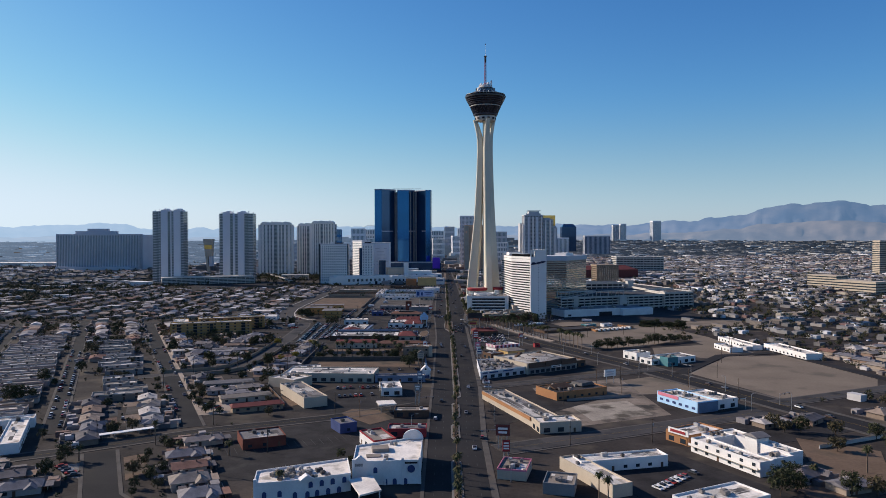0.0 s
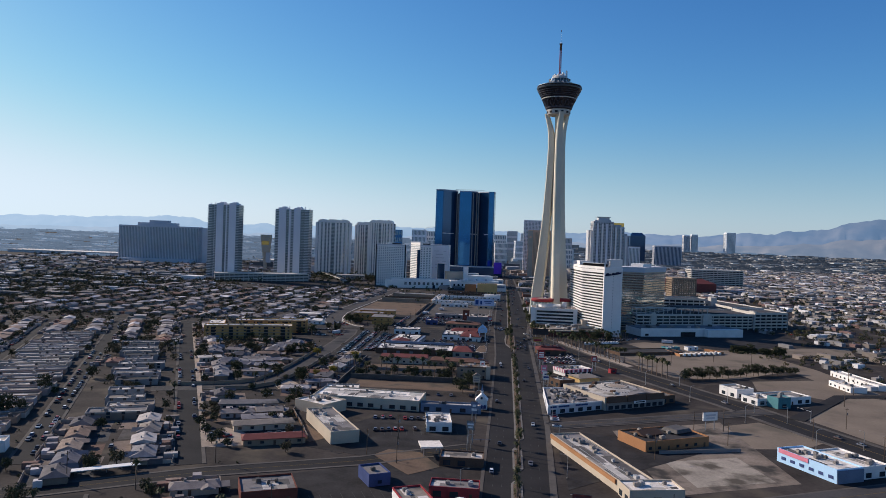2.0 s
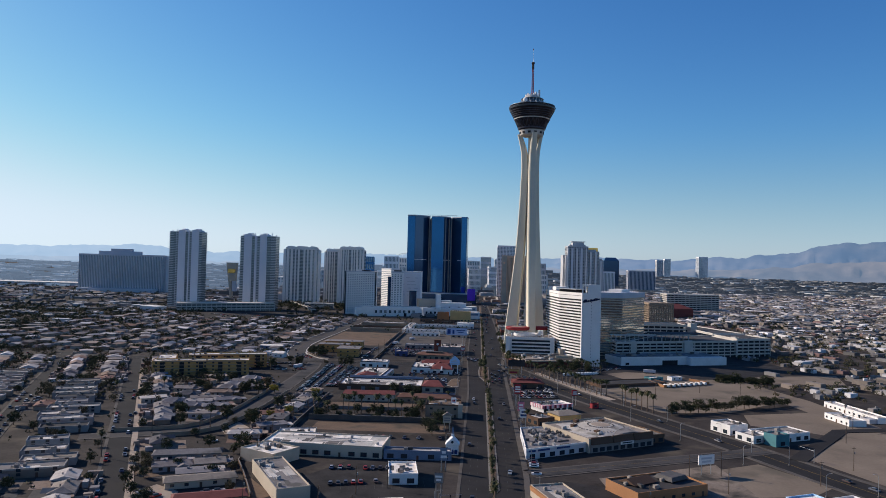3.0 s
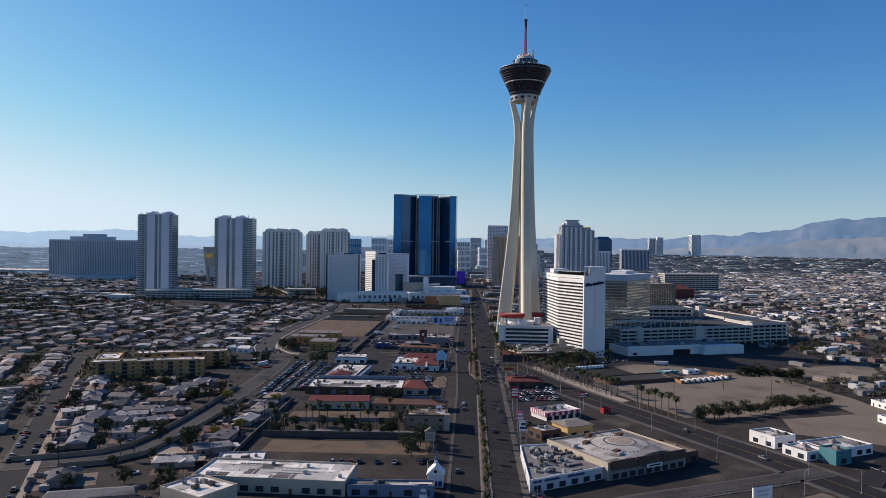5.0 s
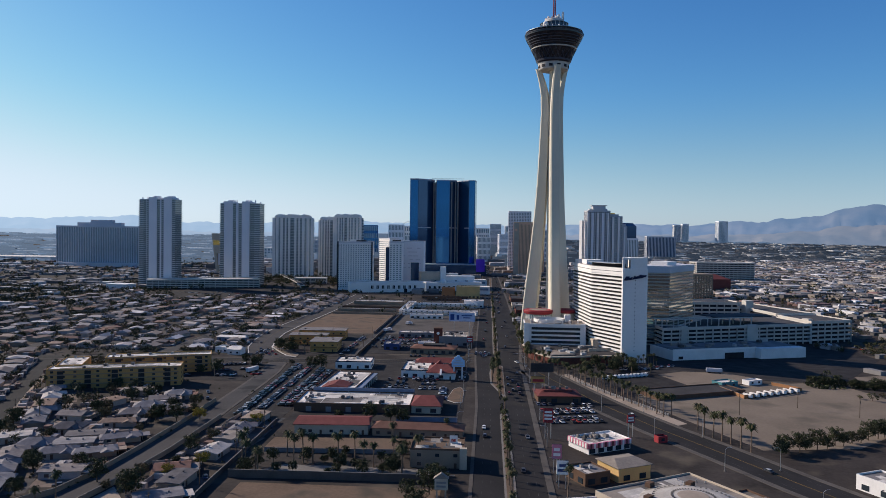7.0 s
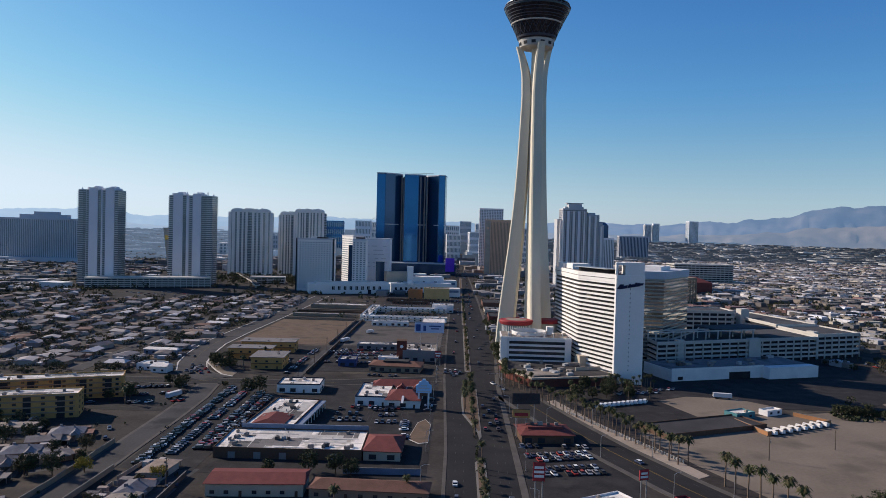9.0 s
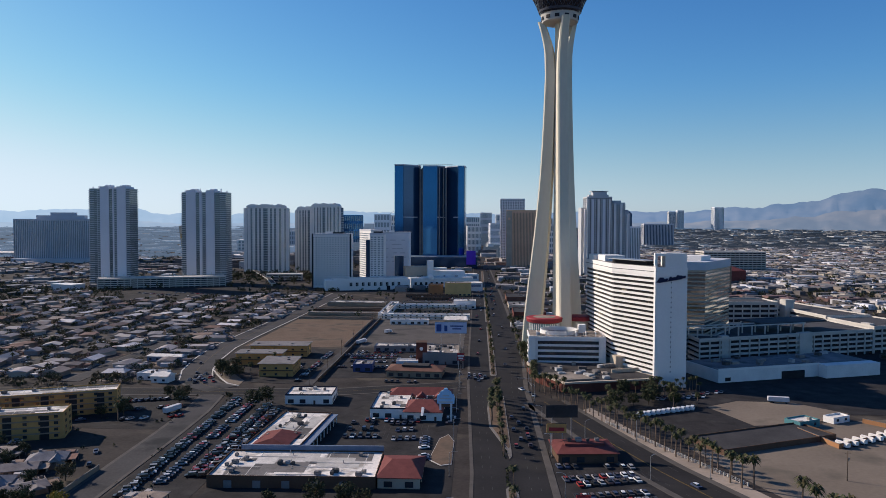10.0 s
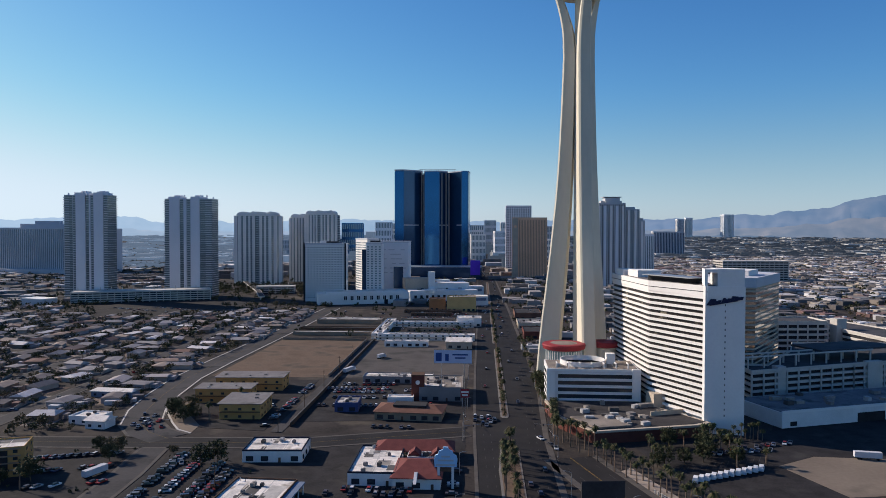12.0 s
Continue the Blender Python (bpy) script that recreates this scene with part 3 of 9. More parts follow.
road("road", [(-640, 1330), (-470, 1400), (-290, 1415), (-200, 1425), (-14, 1440)], 16, ASPHALT, True, (-4, 4), (0,), "broad cross avenue before the tall buildings")
for x, y0, y1 in ((-262, 850, 1400), (-322, 845, 1395), (-382, 850, 1390), (-442, 850, 1385), (-505, 860, 1370), (-570, 880, 1350)):
    road("road", [(x + 2, y0), (x - 2, (y0 + y1) / 2), (x, y1)], 9, ASPHALT_OLD, True, (), (), "narrow residential street between bungalows", 1.5)
road("road", [(26, 470), (78, 495), (126, 517), (160, 534)], 10, ASPHALT_OLD, True, (), (0,))
road("road", [(26, 333), (66, 351), (112, 372), (180, 404)], 14, ASPHALT_OLD, True, (), (0,), "side street with zebra crossings")
road("road", [(196, 424), (284, 464), (420, 526), (640, 628)], 12, ASPHALT_OLD, True, (), (0,), "side street beside a vacant lot")
road("road", [(169, 515), (228, 592), (275, 604), (420, 660), (700, 790)], 9, ASPHALT, False, (), (), "dark asphalt back street")
road("road", [(285, 592), (303, 494), (330, 440)], 9, ASPHALT, False, (), (), "dark asphalt back street")

# planted median of the boulevard, broken at the crossings
def median_x(y):
    return lane_x([(5.6, 0), (6.2, 350), (8.6, 470), (8.9, 660), (6.6, 760), (6.2, 850), (6.0, 1000), (5.2, 1400), (1, 2200)], y)


for y0, y1 in ((120, 318), (350, 378), (392, 426), (440, 686), (884, 1110), (1140, 1420), (1460, 1900)):
    m = Mesh()
    w = 2.3
    ox = median_x((y0 + y1) / 2)
    m.prism([(ox - w, y0 + 3), (ox - w * 0.5, y0), (ox + w * 0.5, y0), (ox + w, y0 + 3), (ox + w, y1 - 3), (ox + w * 0.5, y1), (ox - w * 0.5, y1), (ox - w, y1 - 3)], 0, 0.28)
    isle = structure("median", m, CONCRETE, "raised concrete median island with planting", "median")
    part("planting_bed", Mesh().prism([(ox - 1.4, y0 + 4), (ox + 1.4, y0 + 4), (ox + 1.4, y1 - 4), (ox - 1.4, y1 - 4)], 0.2, 0.34), DIRT, isle, "brown planting bed")


ISLE = [(9.4, 718), (10.6, 722), (10.8, 828), (8, 832), (2.2, 832), (0.8, 800), (1.4, 765), (6.2, 742), (8.4, 730)]
isle = structure("median", Mesh().prism(ISLE, 0, 0.28), CONCRETE, "wide raised concrete median island with palms", "median")
part("planting_bed", Mesh().prism([(9.4, 732), (10.1, 734), (10.1, 826), (3, 830), (1.8, 800), (2.4, 767), (7, 744)], 0.2, 0.34), DIRT, isle, "brown planting bed")


def pad(name, pts, material, label, category="ground"):
    road_z[0] += 0.004
    if material is SAND:
        xs, ys = [p[0] for p in pts], [p[1] for p in pts]
        cx, cy = sum(xs) / len(xs), sum(ys) / len(ys)
        for k in (0.25, 0.5, 0.75, 0.95):
            for x, y in pts:
                OPEN.append((cx + (x - cx) * k, cy + (y - cy) * k))
    return structure(name, Mesh().prism(pts, -0.2, road_z[0] - 0.09), material, label, category)


road_z[0] = 0.1
pad("sand_lot", [(176, 520), (230, 584), (283, 595), (301, 500), (283, 470), (206, 434)], SAND, "bare vacant lot of raked desert sand")
block(243, 515, 112, 112, 25)
pad("sand_lot", [(184, 634), (249, 656), (262, 598), (224, 570), (205, 586), (176, 600)], SAND, "pinkish sandy vacant lot behind the shops")
pad("sand_lot", [(113, 487), (145, 505), (165, 468), (149, 453), (120, 448), (112, 468)], SAND, "small sandy corner lot at the junction")
pad("sand_lot", [(104, 690), (128, 632), (176, 640), (232, 690), (240, 605), (262, 600), (258, 700), (236, 800), (160, 780), (90, 738)], SAND, "bare sandy vacant lot with tyre tracks")
pad("sand_lot", [(252, 780), (330, 790), (350, 850), (262, 822)], SAND, "sandy open ground beside the resort")
pad("gravel_lot", [(66, 372), (126, 398), (122, 500), (58, 468)], GRAVEL, "vacant lot strewn with rubble")
pad("gravel_lot", [(80, 385), (116, 398), (110, 432), (74, 418)], mat("broken_slab", (0.3, 0.265, 0.215), 0.95, 0.35, 0.08, 0.9, grime=((0.09, 0.075, 0.06), 0.07, 0.5)), "cracked concrete slab of a cleared site")
pad("dirt_lot", [(-97, 545), (-18, 545), (-18, 566), (-97, 566)], DIRT, "dry dirt lot behind a block wall")
pad("sand_lot", [(-193, 985), (-114, 985), (-112, 1150), (-190, 1150)], DIRT, "brown vacant lot fenced along an alley")
block(-152, 1067, 84, 176)
pad("parking_lot", [(-104, 292), (-16, 292), (-16, 412), (-62, 384), (-108, 358)], LOT, "dark parking lot with worn asphalt", "parking lot")
pad("parking_lot", [(-100, 412), (-62, 400), (-14, 430), (-14, 486), (-60, 486)], LOT, "dark enclosed parking lot", "parking lot")
pad("parking_lot", [(-106, 660), (-14, 660), (-14, 852), (-106, 835)], LOT, "wide shopping centre parking lot", "parking lot")
pad("parking_lot", [(-140, 662), (-109, 662), (-109, 824), (-147, 820)], LOT, "long storage lot for parked cars", "parking lot")
pad("parking_lot", [(-206, 752), (-158, 752), (-166, 816), (-222, 818)], LOT, "apartment parking lot of dark asphalt", "parking lot")
pad("parking_lot", [(27, 640), (66, 640), (80, 690), (45, 775), (27, 775)], LOT, "diner parking lot of dark asphalt", "parking lot")
pad("parking_lot", [(64, 838), (78, 768), (88, 740), (150, 770), (140, 845), (150, 870), (100, 862)], LOT, "resort parking lot in shade", "parking lot")
pad("parking_lot", [(-104, 870), (-16, 880), (-16, 985), (-104, 985)], LOT, "parking lots behind the boulevard shops", "parking lot")
pad("paved_lot", [(-104, 985), (-16, 985), (-16, 1172), (-104, 1172)], mat("bleached_asphalt", (0.095, 0.086, 0.078), 0.92, 0.3, 0.05, 0.9, grime=((0.06, 0.055, 0.05), 0.05, 0.52)), "bleached empty asphalt lot beside the boulevard", "parking lot")
block(-60, 1078, 92, 190)
pad("parking_lot", [(27, 500), (112, 540), (104, 565), (27, 565)], LOT, "shop forecourt of dark asphalt", "parking lot")
pad("parking_lot", [(27, 372), (100, 440), (27, 466)], LOT, "motel forecourt of grey asphalt", "parking lot")
pad("parking_lot", [(-545, 1392), (-530, 1400), (-372, 1555), (-300, 1420), (-280, 1345), (-300, 1300), (-375, 1190), (-470, 1300)], LOT, "wide dark lot before the condominium garage", "parking lot")
pad("parking_lot", [(132, 330), (210, 365), (190, 395), (120, 365)], LOT, "motel parking lot of worn asphalt", "parking lot")
pad("parking_lot", [(80, 262), (140, 262), (104, 330), (60, 300)], LOT, "motel courtyard with parked cars", "parking lot")

pad("service_yard", [(132, 850), (150, 800), (236, 800), (262, 822), (320, 900), (320, 985), (230, 950), (150, 890)], LOT, "dark asphalt service yard beside the resort")
block(250, 890, 130, 110, 20)
pad("dirt_lot", [(121, 812), (142, 826), (172, 824), (192, 802), (162, 781), (133, 776)], SAND, "pinkish dirt ground beside the resort service road")
pad("dirt_yard", [(-158, 448), (-150, 462), (-128, 466), (-132, 450), (-146, 440)], DIRT, "brown dirt yard between row houses")
pad("dirt_yard", [(-143, 415), (-137, 432), (-124, 424), (-118, 404), (-132, 398)], SAND_PALE, "dusty yard beside a row house")
pad("dirt_yard", [(-100, 424), (-90, 416), (-84, 424), (-100, 446), (-106, 440)], DIRT, "brown dirt strip along an alley")
pad("verge", [(51, 800), (66, 752), (79, 714), (98, 671), (105, 676), (87, 722), (73, 758), (57, 806)], SAND_PALE, "pale dusty verge under the avenue palms")
pad("dirt_lot", [(-102, 607), (-14, 613), (-14, 634), (-102, 628)], DIRT, "bare dirt strip behind the garden motel")
pad("paved_walk", [(-100, 575), (-16, 575), (-16, 588), (-86, 589)], CONCRETE, "pale paved walk between palms")
KERB = [(-151, 846), (-160, 852), (-168, 864), (-175, 876), (-184, 892), (-186, 910), (-140, 975), (-116, 975), (-116, 852)]
pad("motel_verge", KERB[:6] + [(-178, 914), (-168, 884), (-152, 860)], SAND, "dry yellowish verge round the ochre motel")
pad("parking_lot", [(-150, 856), (-152, 860), (-168, 884), (-178, 914), (-140, 975), (-116, 975), (-116, 852)], LOT, "dark motel yard with parked cars", "parking lot")
structure("kerb", strip(Mesh(), KERB[:6], -0.5, 0.5, -0.2, 0.25), CONC_LIGHT, "pale curved kerb of the verge", "kerb")
block(-420, 1400, 150, 150, 30)
pad("concrete_yard", [(-134.5, 465), (-123, 473), (-116.6, 458.6), (-128, 451)], CONC_LIGHT, "pale concrete yard between houses")
pad("concrete_yard", [(-146, 535), (-143, 556), (-129, 538), (-131, 530), (-140, 524)], SAND_PALE, "pale dusty yard beside a curving street")
pad("dirt_lot", [(-57, 402), (-38, 378), (-26, 390.7), (-37, 410), (-51.5, 412)], DIRT, "reddish-brown dirt forecourt")
pad("dirt_yard", [(-142.5, 322.7), (-135.4, 328.4), (-122.7, 301.7), (-128.2, 292.3)], DIRT, "brown dirt yard beside the side street")
pad("concrete_yard", [(-166, 312), (-157, 314.6), (-147, 294), (-156, 297)], CONCRETE, "pale concrete drive with parked cars")
pad("dirt_yard", [(140, 262), (176, 280), (200, 330), (172, 352), (160, 315), (136, 296)], DIRT, "brown dirt yards with trees behind the motel")
# ---------------------------------------------------------------- the observation tower
TX, TY = 57.2, 976.0


def lerp(table, z):
    for (a, p), (b, q) in zip(table, table[1:]):
        if a <= z <= b:
            k = (z - a) / (b - a)
            return p + (q - p) * k
    return table[-1][1]


def observation_tower():
    t = thing("observation_tower", TX, TY, 0, 0, "cream concrete observation tower with dark flared pod and red mast", "tower")
    t.matrix_world = at(TX, TY) @ Matrix.Scale(1.01, 4)
    edge = [(0, 25.0), (20, 24.0), (40, 22.3), (83, 18.0), (127, 14.4), (170, 12.0), (212, 10.5), (230, 11.2), (243, 13.8), (253, 16.8)]
    depth = [(0, 14.0), (40, 13.0), (83, 11.5), (127, 9.6), (170, 8.6), (212, 8.0), (230, 6.8), (243, 5.4), (253, 4.6)]
    wide = [(0, 9.6), (83, 8.8), (127, 8.4), (212, 8.2), (230, 7.4), (253, 6.2)]
    zs = [0, 8, 16, 24, 32, 42, 52, 64, 76, 90, 105, 120, 140, 160, 180, 200, 212, 220, 228, 234, 240, 246, 253]
    for ang in (160, 280, 40):
        c, s = math.cos(radians(ang)), math.sin(radians(ang))
        m = Mesh()
        for z in zs:
            d, w = lerp(depth, z), lerp(wide, z)
            r = lerp(edge, z) - d / 2 + (max(0.0, 2.6 - z / 50) if ang == 160 else 0)
            for u, v in ((r - d / 2, -w * 0.42), (r + d / 2 - 1.2, -w / 2), (r + d / 2, -w / 2 + 1.0), (r + d / 2, w / 2 - 1.0), (r + d / 2 - 1.2, w / 2), (r - d / 2, w * 0.42)):
                m.v.append((u * c - v * s, u * s + v * c, z))
        for k in range(len(zs) - 1):
            for i in range(6):
                j = (i + 1) % 6
                m.f.append([k * 6 + i, k * 6 + j, k * 6 + 6 + j, k * 6 + 6 + i])
        m.f += [[5, 4, 3, 2, 1, 0], [(len(zs) - 1) * 6 + i for i in range(6)]]
        part("leg", m, TOWERCON, t, "curved cream concrete leg")
    part("core", Mesh().cyl(0, 0, 0, 3.6, 256, 16), TOWERCON, t)
    ring = part("ring", Mesh().lathe(0, 0, [(11.5, 250.6), (13.4, 251.2), (14.4, 256.6), (14.8, 257)], 48), CONC_LIGHT, t, "pale ring below the pod")
    for i in range(12):
        a = 2 * math.pi * (i + 0.5) / 12
        # ring stays solid; near-black blocks paint the shade of its openings
        part("opening", Mesh().box(13.95 * math.cos(a), 13.95 * math.sin(a), 252.6, 0.5, 3.4, 2.4, math.degrees(a)), DARK, ring, "dark block painting a shaded ring opening")
    low = part("lower_pod", Mesh().lathe(0, 0, [(14.9, 257), (16.2, 260.4), (20.2, 269.4)], 48), PODGLASS, t, "dark latticed lower pod")
    m = Mesh()
    for i in range(24):
        for d in (-1, 1):
            a, b = 2 * math.pi * i / 24, 2 * math.pi * (i + d) / 24
            m.tube((16.0 * math.cos(a), 16.0 * math.sin(a), 259.5), (20.3 * math.cos(b), 20.3 * math.sin(b), 269.2), 0.22, n=4)
    part("lattice", m, PODLINE, low, "dark grey diagonal lattice")
    part("base_band", Mesh().lathe(0, 0, [(15.4, 258.2), (15.9, 258.4), (16.4, 259.8), (16.0, 260)], 48), PODLINE, low)
    part("white_band", Mesh().lathe(0, 0, [(20.2, 269.4), (20.9, 269.6), (21.1, 270.4), (20.7, 270.6)], 48), CONC_LIGHT, t, "pale band round the pod")
    up = part("upper_pod", Mesh().lathe(0, 0, [(20.7, 270.6), (26.0, 280.2), (26.8, 281.4), (26.9, 283), (25.6, 283.4)], 48), PODGLASS, t, "dark glazed upper pod")
    bars = Mesh()
    for i in range(48):
        a = 2 * math.pi * i / 48
        bars.tube((20.8 * math.cos(a), 20.8 * math.sin(a), 270.6), (26.1 * math.cos(a), 26.1 * math.sin(a), 280.3), 0.13, n=3)
    tagged(part("mullions", bars, DARK, up), kind="stuff")
    for z, r in ((272.6, 21.9), (274.4, 22.9), (276.6, 24.1), (278.8, 25.3)):
        part("window_band", Mesh().lathe(0, 0, [(r - 0.2, z), (r + 0.12, z), (r + 0.22, z + 0.45), (r - 0.2, z + 0.45)], 48), PODLINE, up)
    part("rim", Mesh().lathe(0, 0, [(26.5, 282.4), (27.2, 282.6), (27.3, 283.3), (26.0, 283.6)], 48), PODLINE, up, "dark rim of the pod")
    part("roof_cone", Mesh().lathe(0, 0, [(25.6, 283.4), (20.5, 284.6), (16.0, 287.0), (14.0, 289.5)], 48), PODLINE, t, "dark sloping pod roof")
    m = Mesh()
    for i in range(36):
        a = 2 * math.pi * i / 36
        m.tube((26.2 * math.cos(a), 26.2 * math.sin(a), 283), (26.2 * math.cos(a), 26.2 * math.sin(a), 285.6 if i % 3 else 286.8), 0.16, n=4)
    m.lathe(0, 0, [(26.1, 285.2), (26.4, 285.2), (26.4, 285.5), (26.1, 285.5)], 48)
    part("railing", m, STEEL, t, "steel roof railing")
    for i in range(18):
        a = 2 * math.pi * i / 18
        part("roof_rib", Mesh().tube((24 * math.cos(a), 24 * math.sin(a), 284.4), (13.6 * math.cos(a), 13.6 * math.sin(a), 290.5), 0.35, n=4), WHITE_PANEL, t, "white roof rib")
    part("drum", Mesh().lathe(0, 0, [(14.2, 288.6), (12.6, 289.4), (12.4, 293.2), (13.2, 293.8), (10.5, 294.4)], 40), GLASS, t, "glazed drum on the pod")
    for i in range(20):
        a = 2 * math.pi * i / 20
        part("drum_post", Mesh().box(12.6 * math.cos(a), 12.6 * math.sin(a), 288.8, 0.6, 0.5, 5.2, math.degrees(a)), CONC_LIGHT, t)
    part("dish", Mesh().lathe(-8.5, -9.5, [(0.4, 288), (2.6, 289.4), (3.0, 291.4), (2.2, 293.2), (0.5, 294)], 16), WHITE_PANEL, t, "white dome on the pod roof")
    part("ride_deck", Mesh().lathe(0, 0, [(10.5, 294.3), (8.8, 297.2), (6, 298.6), (3, 299)], 32), CONC_LIGHT, t, "white upper ride deck")
    for dx, dy, h in ((7.8, -1.5, 7.6), (5.0, 2.5, 5.0), (-5.5, -2, 3.6), (-7.5, 1, 2.6), (1.6, -5, 3.2), (3.6, -4, 4.8), (-2.6, -5, 2.4)):
        part("ride_mast", Mesh().box(dx, dy, 296.6, 1.8, 1.4, h, 30, 0.98).cyl(dx, dy, 296.6 + h, 0.8, 0.7, 8), WHITE_PANEL, t, "white ride machinery")
    for dx, dy, ex, ey in ((9, -4, 7.8, -1.5), (4, -8, 3.6, -4), (-9, -4, -5.5, -2), (-5, -8, -2.6, -5)):
        part("ride_strut", Mesh().tube((dx, dy, 293.6), (ex, ey, 300), 0.3, n=5), STEEL, t)
    m = Mesh()
    for dx in (-1.05, 1.05):
        for dy in (-1.05, 1.05):
            m.tube((dx, dy, 298), (dx * 0.85, dy * 0.85, 336), 0.32, 0.28)
    for k in range(18):
        z = 299 + 2 * k
        for (ax, ay), (bx, by) in (((-1, -1), (1, -1)), ((1, -1), (1, 1)), ((1, 1), (-1, 1)), ((-1, 1), (-1, -1))):
            m.tube((ax, ay, z), (bx, by, z + 2), 0.16, n=3)
            m.box((ax + bx) / 2, (ay + by) / 2, z, abs(bx - ax) + 0.3, abs(by - ay) + 0.3, 0.3)
    part("mast", m, REDPAINT, t, "red lattice mast")
    part("mast_head", Mesh().box(0, 0, 330, 2.5, 2.5, 7).box(0, 0, 336.4, 3.4, 3.4, 1.2), BROWNW, t, "dark head of the mast")
    part("mast_top", Mesh().tube((0, 0, 337), (0, 0, 341), 0.4, 0.2), STEEL, t)
    part("aerial", Mesh().tube((0, 0, 341), (0, 0, 352), 0.16, 0.06), STEEL, t)
    part("beacon", Mesh().lathe(0, 0, [(0.2, 352), (0.5, 352.4), (0.5, 353.6), (0.15, 354)], 10), MAROON, t)
    block(TX, TY, 60, 60)


observation_tower()


def banded_block(t, pts, z0, z1, floors, wall, glass, band=0.45, proud=0.5, name="floor_band", step=1):
    """A prism of glass with a solid band at every floor."""
    part("glazing", Mesh().prism(pts, z0, z1), glass, t)
    cx, cy = sum(p[0] for p in pts) / len(pts), sum(p[1] for p in pts) / len(pts)
    h = (z1 - z0) / floors
    out = []
    for x, y in pts:
        d = math.hypot(x - cx, y - cy)
        out.append((x + (x - cx) / d * proud, y + (y - cy) / d * proud))
    shared = Mesh().prism(out, 0, h * band).data(name, wall)
    for i in range(0, floors + 1, step):
        ob = part(name, shared, wall, t)
        shift(ob, 0, 0, z0 + i * h - (h * band if i == floors else 0))


# base rotunda round the tower's foot
t = thing("rotunda", 45, 952, 0, 0, "round glazed tower base building with a red canopy", "pavilion")
part("drum", Mesh().lathe(0, 0, [(11, 0), (11, 26), (12, 27.5)], 40), GLASS_GREEN, t, "pale green glass drum")
m = Mesh()
for i in range(40):
    a = 2 * math.pi * i / 40
    m.box(11.2 * math.cos(a), 11.2 * math.sin(a), 0, 0.4, 0.4, 26.5, math.degrees(a))
part("mullions", m, WHITE_PANEL, t)
part("canopy", Mesh().lathe(0, 0, [(11.4, 26.8), (13, 27.4), (13.6, 29.6), (13.2, 30.4), (11.6, 30.6)], 48), REDPAINT, t, "red ring canopy")
part("roof", Mesh().lathe(0, 0, [(11.6, 30.2), (6, 30.9), (2, 31)], 32), ROOF_T, t)
t = thing("rotunda", 72, 962, 0, 0, "small round tower annex with a red canopy", "pavilion")
part("drum", Mesh().lathe(0, 0, [(7, 0), (7, 26), (8, 27)], 32), TOWERCON, t)
part("canopy", Mesh().lathe(0, 0, [(7.6, 26.8), (9, 27.4), (9.4, 29.6), (8, 30.4)], 32), REDPAINT, t, "red ring canopy")
block(54, 952, 48, 48)

# ---------------------------------------------------------------- the white hotel at the tower's foot


